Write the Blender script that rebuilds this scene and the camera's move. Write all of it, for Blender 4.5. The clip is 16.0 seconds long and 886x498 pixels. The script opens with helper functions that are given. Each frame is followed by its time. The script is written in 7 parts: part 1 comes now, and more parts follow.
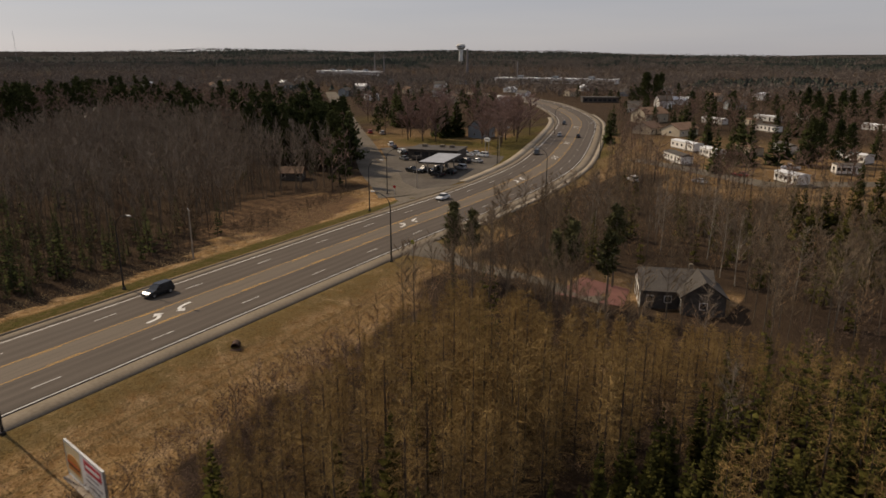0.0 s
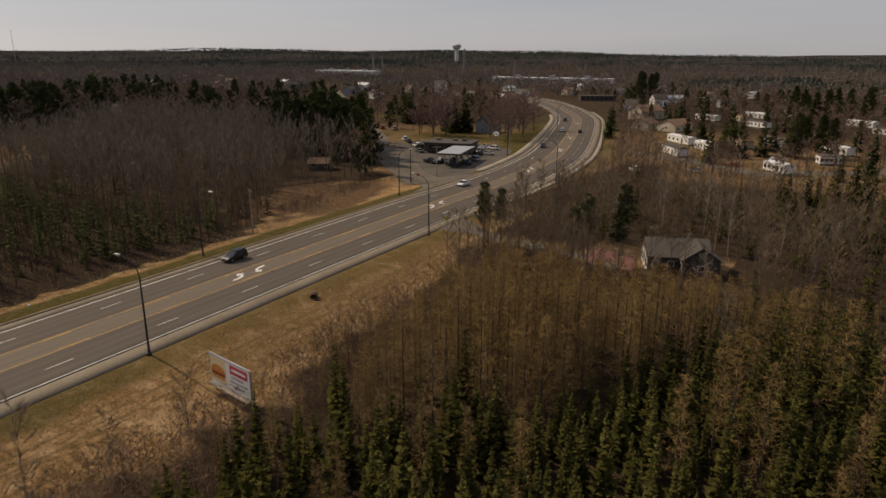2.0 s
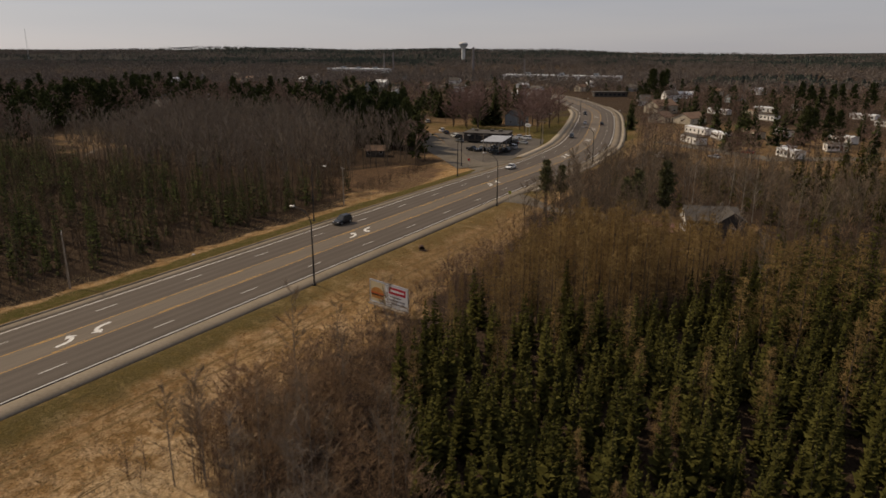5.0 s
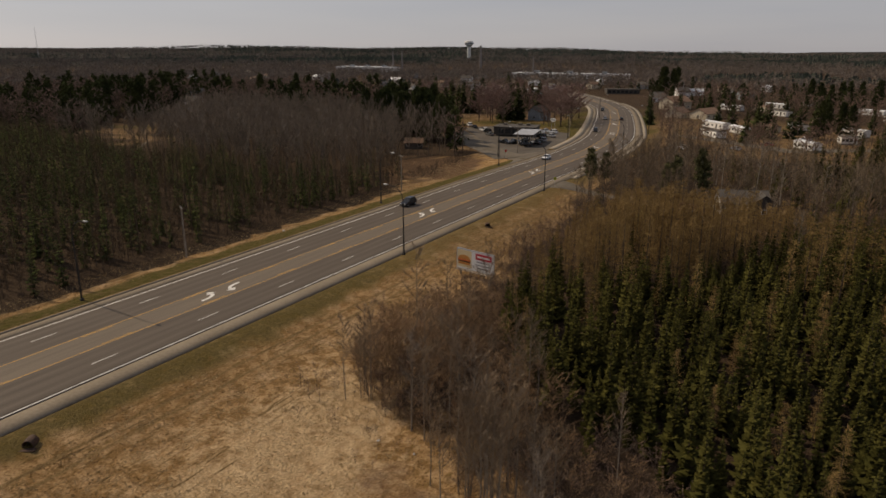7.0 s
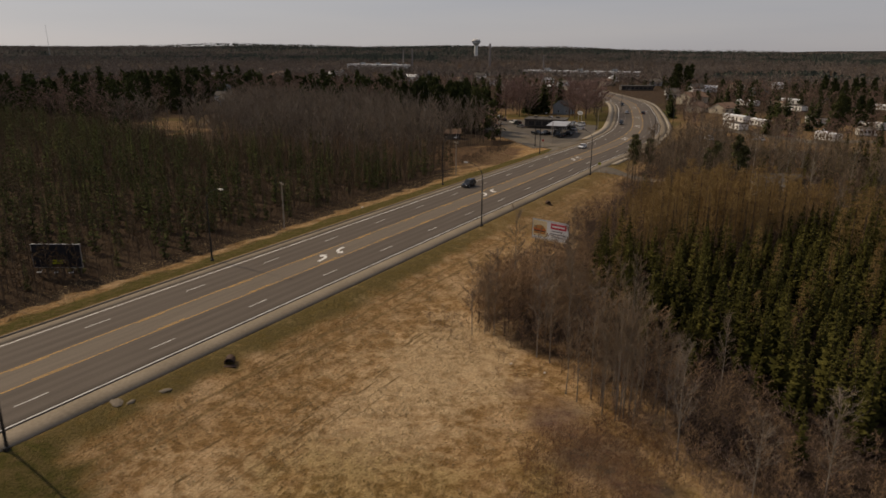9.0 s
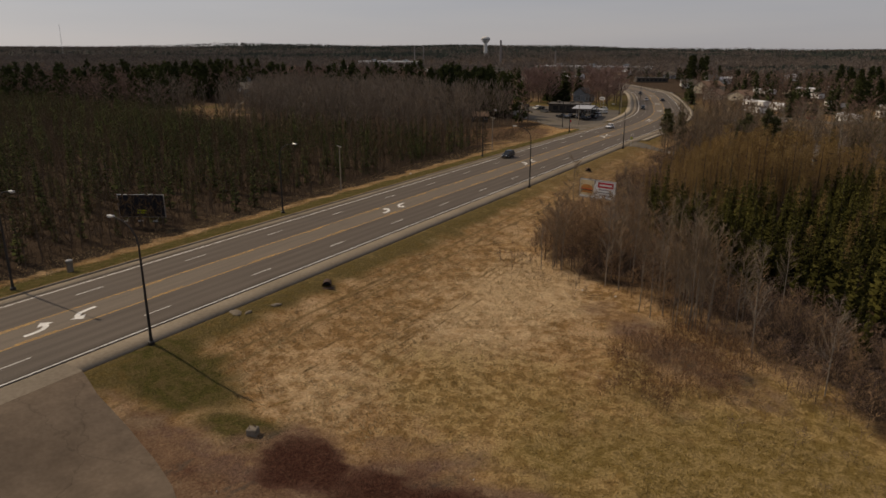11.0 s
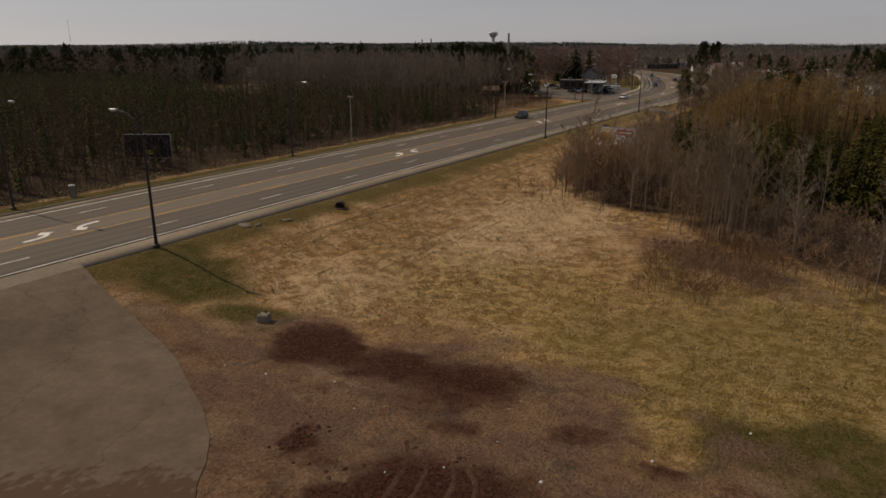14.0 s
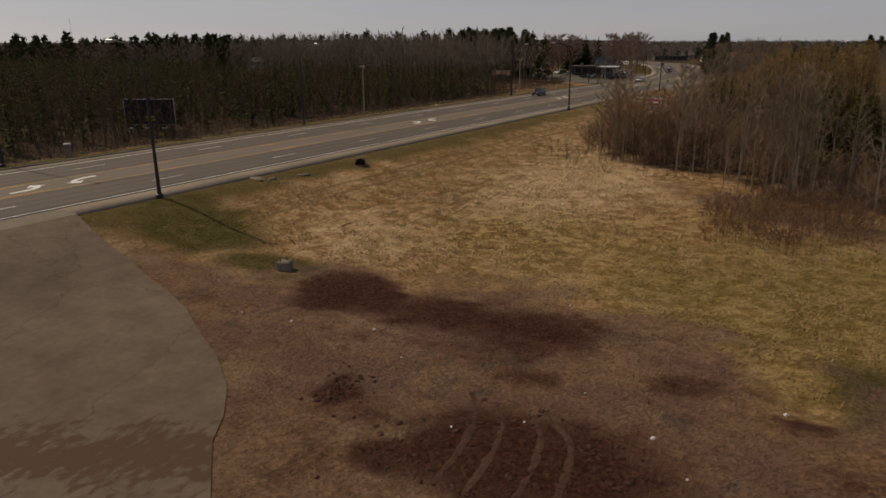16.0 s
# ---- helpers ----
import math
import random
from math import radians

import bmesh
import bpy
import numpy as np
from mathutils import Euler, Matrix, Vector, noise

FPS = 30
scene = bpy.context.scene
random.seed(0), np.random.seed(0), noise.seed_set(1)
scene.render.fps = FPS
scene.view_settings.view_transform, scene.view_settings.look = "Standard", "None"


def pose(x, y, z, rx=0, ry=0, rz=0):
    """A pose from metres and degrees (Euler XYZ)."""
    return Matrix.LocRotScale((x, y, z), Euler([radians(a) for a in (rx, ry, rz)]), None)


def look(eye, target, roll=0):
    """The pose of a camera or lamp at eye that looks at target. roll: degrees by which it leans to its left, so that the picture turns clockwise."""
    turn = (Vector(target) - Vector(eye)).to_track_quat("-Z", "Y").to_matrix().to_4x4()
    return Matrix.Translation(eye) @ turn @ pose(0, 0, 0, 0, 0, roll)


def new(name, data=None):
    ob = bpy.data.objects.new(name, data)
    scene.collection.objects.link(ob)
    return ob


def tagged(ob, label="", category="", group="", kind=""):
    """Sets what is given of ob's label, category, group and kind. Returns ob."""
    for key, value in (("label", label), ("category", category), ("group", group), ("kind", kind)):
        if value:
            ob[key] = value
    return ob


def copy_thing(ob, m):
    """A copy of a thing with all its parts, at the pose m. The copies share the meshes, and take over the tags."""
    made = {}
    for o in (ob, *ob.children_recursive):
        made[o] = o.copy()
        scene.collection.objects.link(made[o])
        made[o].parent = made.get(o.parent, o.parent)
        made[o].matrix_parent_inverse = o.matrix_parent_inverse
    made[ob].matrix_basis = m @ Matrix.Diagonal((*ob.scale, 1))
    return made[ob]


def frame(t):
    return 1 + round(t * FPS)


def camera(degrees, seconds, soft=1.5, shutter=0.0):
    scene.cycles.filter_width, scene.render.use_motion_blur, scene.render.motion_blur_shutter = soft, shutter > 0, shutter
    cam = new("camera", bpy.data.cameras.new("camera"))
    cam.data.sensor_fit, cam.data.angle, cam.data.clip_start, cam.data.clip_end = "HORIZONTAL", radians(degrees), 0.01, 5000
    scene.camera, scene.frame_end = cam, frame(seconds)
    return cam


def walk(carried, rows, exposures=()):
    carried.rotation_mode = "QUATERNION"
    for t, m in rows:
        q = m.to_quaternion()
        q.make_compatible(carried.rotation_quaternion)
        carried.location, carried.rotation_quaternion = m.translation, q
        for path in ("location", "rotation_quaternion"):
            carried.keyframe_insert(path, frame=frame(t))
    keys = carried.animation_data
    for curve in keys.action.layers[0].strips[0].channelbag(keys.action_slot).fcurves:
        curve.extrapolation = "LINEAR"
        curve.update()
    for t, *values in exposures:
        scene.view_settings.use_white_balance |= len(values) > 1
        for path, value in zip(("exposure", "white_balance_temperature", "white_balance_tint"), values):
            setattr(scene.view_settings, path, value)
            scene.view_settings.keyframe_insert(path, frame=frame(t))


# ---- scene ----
cam = camera(66.1, 16.0, soft=1.55, shutter=0.4)
METRES, EYE, TILT, LEAN, TURN = 119.5, 34.7, -16.1, 0.0, 30.5
ROWS = [
    (0.0, 0.0, 0.0, 0.0, 0.0, 0.0, -0.0),
    (0.5, -0.0158, -0.0349, -0.01, -0.24, 0.01, 0.03),
    (1.0, -0.0313, -0.0707, -0.0202, -0.41, 0.02, 0.08),
    (1.5, -0.0469, -0.1069, -0.0309, -0.53, 0.01, 0.08),
    (2.0, -0.0626, -0.1425, -0.0413, -0.58, -0.01, 0.07),
    (2.5, -0.0795, -0.1782, -0.051, -0.6, -0.05, 0.08),
    (3.0, -0.0987, -0.2121, -0.0608, -0.59, -0.08, 0.08),
    (3.5, -0.1199, -0.2448, -0.0702, -0.57, -0.1, 0.09),
    (6.0, -0.2443, -0.3933, -0.1165, -0.52, -0.19, 0.12),
    (6.5, -0.2719, -0.4215, -0.125, -0.51, -0.22, 0.12),
    (7.0, -0.3002, -0.4489, -0.1349, -0.5, -0.24, 0.07),
    (7.5, -0.329, -0.4757, -0.1448, -0.46, -0.28, 0.06),
    (8.0, -0.3585, -0.503, -0.1528, -0.44, -0.33, 0.03),
    (8.5, -0.3881, -0.529, -0.1622, -0.43, -0.34, -0.03),
    (9.0, -0.4178, -0.5539, -0.1776, -0.4, -0.33, -0.03),
    (9.5, -0.4445, -0.5754, -0.1962, -0.29, -0.32, -0.0),
    (10.0, -0.4656, -0.5916, -0.2139, -0.13, -0.32, -0.01),
    (12.5, -0.5022, -0.6047, -0.286, 0.37, -0.35, 0.04),
    (13.0, -0.5024, -0.6, -0.2997, 0.48, -0.39, 0.03),
    (13.5, -0.5023, -0.5908, -0.3109, 0.62, -0.38, 0.05),
    (14.0, -0.5021, -0.5778, -0.3207, 0.71, -0.38, 0.06),
    (14.5, -0.5016, -0.5621, -0.3289, 0.8, -0.4, 0.07),
    (15.0, -0.5048, -0.5468, -0.3371, 0.81, -0.42, 0.06),
    (15.5, -0.5139, -0.5325, -0.3449, 0.86, -0.46, 0.08),
    (16.0, -0.5277, -0.5211, -0.3535, 0.85, -0.46, 0.09),
]
walk(cam, [(t, pose(77.7, 0, EYE, TILT, LEAN, TURN) @ pose(METRES * x, METRES * y, METRES * z, 90 + pitch, roll, yaw)) for t, x, y, z, yaw, pitch, roll in ROWS],
     exposures=[(0.0, 0.14, 6650, 13), (3.5, 0.1, 6650, 13), (9.0, -0.03, 6650, 13), (13.0, -0.12, 6650, 13), (16.0, -0.15, 6650, 13)])

# ---- world, sun ----
SUN_ELEV, SUN_AZ = 41.0, -87.0      # azimuth from +y towards +x
world = bpy.data.worlds.new("world")
scene.world = world
world.use_nodes = True
wn, wl = world.node_tree.nodes, world.node_tree.links
sky = wn.new("ShaderNodeTexSky")
sky.sky_type, sky.sun_disc = "NISHITA", False
sky.sun_elevation, sky.sun_rotation = radians(SUN_ELEV), radians(SUN_AZ)
sky.air_density, sky.dust_density, sky.ozone_density = 1.0, 0.6, 1.5
hsv = wn.new("ShaderNodeHueSaturation")
hsv.inputs["Saturation"].default_value = 0.4
wl.new(sky.outputs[0], hsv.inputs["Color"])
veil = wn.new("ShaderNodeMix")             # thin even cloud
veil.data_type = "RGBA"
veil.inputs["Factor"].default_value = 0.68
wisp, wmap, wco, wmix = wn.new("ShaderNodeTexNoise"), wn.new("ShaderNodeMapping"), wn.new("ShaderNodeTexCoord"), wn.new("ShaderNodeMix")
wmap.inputs["Scale"].default_value = (1.5, 1.5, 16)
wisp.inputs["Scale"].default_value, wisp.inputs["Detail"].default_value = 1.6, 4
wmix.data_type = "RGBA"
wmix.inputs["A"].default_value, wmix.inputs["B"].default_value = (2.95, 3.2, 3.9, 1), (4.35, 4.25, 4.45, 1)
wl.new(wco.outputs["Generated"], wmap.inputs["Vector"])
wl.new(wmap.outputs[0], wisp.inputs["Vector"])
wsep, wele, wsum = wn.new("ShaderNodeSeparateXYZ"), wn.new("ShaderNodeMapRange"), wn.new("ShaderNodeMath")
wl.new(wco.outputs["Generated"], wsep.inputs[0])
wl.new(wsep.outputs["Z"], wele.inputs["Value"])      # paler towards the horizon
for _k, _v in (("From Min", 0.0), ("From Max", 0.16), ("To Min", 0.42), ("To Max", -0.45)):
    wele.inputs[_k].default_value = _v
wsum.use_clamp = True
wl.new(wisp.outputs["Fac"], wsum.inputs[0])
wl.new(wele.outputs[0], wsum.inputs[1])
wl.new(wsum.outputs[0], wmix.inputs["Factor"])
wl.new(wmix.outputs["Result"], veil.inputs["B"])
wl.new(hsv.outputs[0], veil.inputs["A"])
wl.new(veil.outputs["Result"], wn["Background"].inputs[0])
wn["Background"].inputs[1].default_value = 0.085
sun = new("sun", bpy.data.lights.new("sun", "SUN"))
sun.data.energy, sun.data.angle, sun.data.color = 3.0, radians(0.6), (1.0, 0.84, 0.62)
_e, _a = radians(SUN_ELEV), radians(SUN_AZ)
sun.matrix_world = look((0, 0, 0), (-math.cos(_e) * math.sin(_a), -math.cos(_e) * math.cos(_a), -math.sin(_e)))

# ---- materials ----
rng = np.random.default_rng(7)


def mat(name, a, b, rough=0.85, scale=1.0, fine=8.0, bump=0.0, island=0.0, metal=0.0, spec=0.3, obrand=0.0):
    """Two colours mixed by coarse and fine noise in world metres; island and obrand add a spread of brightness per piece."""
    m = bpy.data.materials.new(name)
    m.use_nodes = True
    n, l = m.node_tree.nodes, m.node_tree.links
    p = n["Principled BSDF"]
    p.inputs["Roughness"].default_value, p.inputs["Metallic"].default_value = rough, metal
    p.inputs["Specular IOR Level"].default_value = spec
    geo = n.new("ShaderNodeNewGeometry")
    n1, n2 = n.new("ShaderNodeTexNoise"), n.new("ShaderNodeTexNoise")
    n1.inputs["Scale"].default_value, n2.inputs["Scale"].default_value = scale, fine
    n1.inputs["Detail"].default_value, n2.inputs["Detail"].default_value = 3, 4
    l.new(geo.outputs["Position"], n1.inputs["Vector"])
    l.new(geo.outputs["Position"], n2.inputs["Vector"])
    mean = n.new("ShaderNodeMath")
    mean.operation = "ADD"
    l.new(n1.outputs["Fac"], mean.inputs[0])
    l.new(n2.outputs["Fac"], mean.inputs[1])
    fac = n.new("ShaderNodeMapRange")
    fac.inputs["From Min"].default_value, fac.inputs["From Max"].default_value = 0.72, 1.28
    l.new(mean.outputs[0], fac.inputs["Value"])
    mix = n.new("ShaderNodeMix")
    mix.data_type = "RGBA"
    mix.inputs["A"].default_value, mix.inputs["B"].default_value = (*a, 1), (*b, 1)
    l.new(fac.outputs[0], mix.inputs["Factor"])
    col = mix.outputs["Result"]
    if island or obrand:
        src = n.new("ShaderNodeObjectInfo").outputs["Random"] if obrand else geo.outputs["Random Per Island"]
        mr = n.new("ShaderNodeMapRange")
        k = island or obrand
        mr.inputs["To Min"].default_value, mr.inputs["To Max"].default_value = 1 - k, 1 + k
        l.new(src, mr.inputs["Value"])
        mul = n.new("ShaderNodeVectorMath")
        mul.operation = "SCALE"
        l.new(col, mul.inputs[0])
        l.new(mr.outputs[0], mul.inputs["Scale"])
        col = mul.outputs[0]
    l.new(col, p.inputs["Base Color"])
    if bump:
        bp = n.new("ShaderNodeBump")
        bp.inputs["Strength"].default_value, bp.inputs["Distance"].default_value = 1.0, bump
        l.new(n2.outputs["Fac"], bp.inputs["Height"])
        l.new(bp.outputs[0], p.inputs["Normal"])
    return m


M = {
    "bark_grey": mat("grey_bark", (0.085, 0.069, 0.053), (0.175, 0.145, 0.11), scale=0.6, fine=9, spec=0.05),
    "bark_pale": mat("birch_bark", (0.25, 0.22, 0.18), (0.46, 0.42, 0.35), scale=0.8, fine=6, spec=0.05),
    "bark_aspen": mat("aspen_bark", (0.16, 0.135, 0.105), (0.29, 0.25, 0.20), scale=0.8, fine=6, spec=0.05),
    "bark_dark": mat("dark_bark", (0.06, 0.045, 0.035), (0.13, 0.10, 0.075), scale=0.6, fine=9, spec=0.05),
    # distant brown twigs, greyed by haze that is mixed into their colour
    "twig_hazed": mat("hazed_far_twigs", (0.128, 0.104, 0.086), (0.215, 0.176, 0.145), scale=0.012, fine=0.3, island=0.3, spec=0.05),
    "twig_maple": mat("budding_maple_twigs", (0.185, 0.122, 0.102), (0.31, 0.212, 0.178), scale=0.08, fine=0.5, island=0.3, spec=0.05),
    "twig_grey": mat("grey_twigs", (0.150, 0.118, 0.088), (0.285, 0.23, 0.175), scale=0.08, fine=0.5, island=0.35, spec=0.05),
    "twig_red": mat("reddish_twigs", (0.150, 0.102, 0.076), (0.275, 0.190, 0.144), scale=0.08, fine=0.5, island=0.3, spec=0.05),
    "twig_gold": mat("tamarack_twigs", (0.168, 0.109, 0.043), (0.33, 0.218, 0.087), scale=0.09, fine=0.35, island=0.2, spec=0.05),
    "twig_brown": mat("dark_brown_twigs", (0.068, 0.046, 0.026), (0.142, 0.096, 0.054), scale=0.06, fine=0.4, island=0.25, spec=0.05),
    "twig_rust": mat("rusty_brush_twigs", (0.142, 0.072, 0.034), (0.245, 0.130, 0.064), scale=0.2, fine=0.6, island=0.2, spec=0.05),
    "twig_olive": mat("grey_brown_twigs", (0.145, 0.107, 0.070), (0.275, 0.208, 0.14), scale=0.07, fine=0.4, island=0.25, spec=0.05),
    "twig_pink": mat("sapling_twigs", (0.215, 0.138, 0.077), (0.385, 0.255, 0.147), scale=0.09, fine=0.5, island=0.2, spec=0.05),
    "spruce": mat("spruce_needles", (0.027, 0.027, 0.008), (0.088, 0.080, 0.022), rough=1.0, spec=0.0, scale=0.12, fine=0.8, island=0.45),
    "pine": mat("pine_needles", (0.028, 0.036, 0.015), (0.072, 0.077, 0.028), rough=1.0, spec=0.0, scale=0.1, fine=0.8, island=0.4),
    "pine_olive": mat("olive_pine_needles", (0.06, 0.06, 0.026), (0.125, 0.118, 0.055), rough=1.0, spec=0.0, scale=0.1, fine=0.8, island=0.4),
    # greyer than the near pines: the haze of distance is in the colour
    "hazed_pine": mat("hazed_evergreen_needles", (0.034, 0.043, 0.035), (0.068, 0.073, 0.057), rough=0.9, spec=0.05, scale=0.006, fine=0.03, island=0.12),
    "soil": mat("red_soil", (0.035, 0.019, 0.013), (0.085, 0.045, 0.03), scale=2.0, spec=0.05),
    "rut": mat("dried_soil", (0.042, 0.022, 0.015), (0.092, 0.050, 0.034), scale=2.0, spec=0.05),
    "straw": mat("straw_blades", (0.28, 0.195, 0.092), (0.50, 0.375, 0.20), scale=0.12, fine=0.7, island=0.2, spec=0.05),
    "olive_grass": mat("olive_gold_blades", (0.21, 0.150, 0.055), (0.40, 0.29, 0.125), scale=0.12, fine=0.7, island=0.25, spec=0.05),
    "green_grass": mat("green_blades", (0.038, 0.046, 0.01), (0.08, 0.08, 0.022), scale=0.12, fine=0.7, island=0.3, spec=0.05),
    "white_paint": mat("white_road_paint", (0.55, 0.53, 0.48), (0.8, 0.78, 0.73), scale=0.7, fine=5),
    "yellow_paint": mat("yellow_road_paint", (0.40, 0.22, 0.05), (0.62, 0.36, 0.08), scale=0.25, fine=3),
    "concrete": mat("weathered_concrete", (0.158, 0.129, 0.094), (0.228, 0.19, 0.142), scale=0.15, fine=2.5, bump=0.01, spec=0.05),
    "sidewalk": mat("sidewalk_concrete", (0.24, 0.20, 0.15), (0.33, 0.285, 0.22), scale=0.2, fine=3, spec=0.05),
    "kerb": mat("kerb_concrete", (0.13, 0.11, 0.085), (0.24, 0.205, 0.16), scale=0.2, fine=3, spec=0.05),
    "lot": None,
    "side_asphalt": mat("side_street_asphalt", (0.11, 0.093, 0.07), (0.18, 0.153, 0.12), scale=0.1, fine=1.2, spec=0.05),
    "dark_asphalt": mat("dark_forecourt_asphalt", (0.085, 0.073, 0.060), (0.14, 0.122, 0.101), scale=0.1, fine=1.2, spec=0.05),
    "black_metal": mat("dark_painted_metal", (0.015, 0.014, 0.013), (0.035, 0.032, 0.03), rough=0.5, scale=0.5),
    "grey_metal": mat("galvanised_steel", (0.33, 0.33, 0.33), (0.5, 0.5, 0.49), rough=0.45, scale=0.5, metal=0.6),
    "wood_pole": mat("weathered_pole_wood", (0.20, 0.16, 0.12), (0.34, 0.29, 0.23), scale=0.8, fine=6),
    "white_wall": mat("white_siding", (0.62, 0.6, 0.55), (0.8, 0.78, 0.74), scale=0.2, fine=1.5, obrand=0.12),
    "tan_wall": mat("tan_siding", (0.42, 0.36, 0.26), (0.56, 0.49, 0.37), scale=0.2, fine=1.5, obrand=0.15),
    "grey_wall": mat("grey_blue_siding", (0.20, 0.22, 0.23), (0.30, 0.32, 0.33), scale=0.2, fine=1.5),
    "dark_wall": mat("dark_brown_siding", (0.05, 0.042, 0.036), (0.10, 0.085, 0.07), scale=0.2, fine=1.5),
    "roof_grey": mat("grey_shingles", (0.06, 0.051, 0.043), (0.11, 0.096, 0.08), scale=0.3, fine=4, obrand=0.25),
    "roof_brown": mat("brown_shingles", (0.16, 0.095, 0.058), (0.25, 0.155, 0.098), scale=0.3, fine=4, obrand=0.2),
    "roof_white": mat("white_metal_roof", (0.6, 0.6, 0.6), (0.75, 0.75, 0.74), rough=0.5, scale=0.1, fine=1, obrand=0.15),
    "glass": mat("dark_window_glass", (0.012, 0.014, 0.016), (0.03, 0.033, 0.036), rough=0.12, spec=0.6),
    "tyre": mat("tyre_rubber", (0.012, 0.012, 0.012), (0.025, 0.025, 0.025)),
    "car_dark": mat("black_car_paint", (0.012, 0.013, 0.015), (0.018, 0.02, 0.022), rough=0.25, spec=0.5),
    "car_silver": mat("silver_car_paint", (0.38, 0.39, 0.4), (0.45, 0.46, 0.47), rough=0.3, metal=0.4, spec=0.5),
    "car_white": mat("white_car_paint", (0.68, 0.68, 0.67), (0.75, 0.75, 0.74), rough=0.3, spec=0.5),
    "car_red": mat("red_car_paint", (0.28, 0.02, 0.015), (0.33, 0.03, 0.02), rough=0.3, spec=0.5),
    "car_grey": mat("grey_car_paint", (0.10, 0.105, 0.11), (0.14, 0.145, 0.15), rough=0.3, spec=0.5),
    "lamp_glass": mat("pale_lamp_lens", (0.6, 0.6, 0.58), (0.7, 0.7, 0.68), rough=0.3),
    "board_white": mat("white_board_vinyl", (0.62, 0.62, 0.6), (0.72, 0.72, 0.7), rough=0.6),
    "board_black": mat("black_board_vinyl", (0.008, 0.009, 0.013), (0.014, 0.015, 0.02), rough=0.6),
    "board_red": mat("red_print", (0.42, 0.02, 0.04), (0.5, 0.03, 0.05), rough=0.6),
    "board_yellow": mat("yellow_print", (0.58, 0.47, 0.26), (0.66, 0.56, 0.36), rough=0.6),
    "board_lime": mat("lime_print", (0.34, 0.36, 0.01), (0.42, 0.44, 0.02), rough=0.6),
    "bun": mat("brown_print", (0.4, 0.17, 0.04), (0.52, 0.25, 0.07), rough=0.6),
    "patty": mat("dark_print", (0.07, 0.03, 0.015), (0.12, 0.05, 0.02), rough=0.6),
    "tomato": mat("orange_print", (0.5, 0.1, 0.03), (0.6, 0.16, 0.04), rough=0.6),
    "print_grey": mat("grey_print", (0.2, 0.2, 0.2), (0.28, 0.28, 0.28), rough=0.6),
    "stone": mat("pale_stone", (0.6, 0.58, 0.55), (0.8, 0.78, 0.75), scale=2),
    "rust": mat("rusty_culvert_steel", (0.03, 0.02, 0.015), (0.10, 0.055, 0.035), scale=1.5),
    "sign_red": mat("red_sign", (0.4, 0.03, 0.03), (0.45, 0.04, 0.04), rough=0.5),
    "stack": mat("brick_stack", (0.16, 0.14, 0.135), (0.24, 0.22, 0.21)),
}


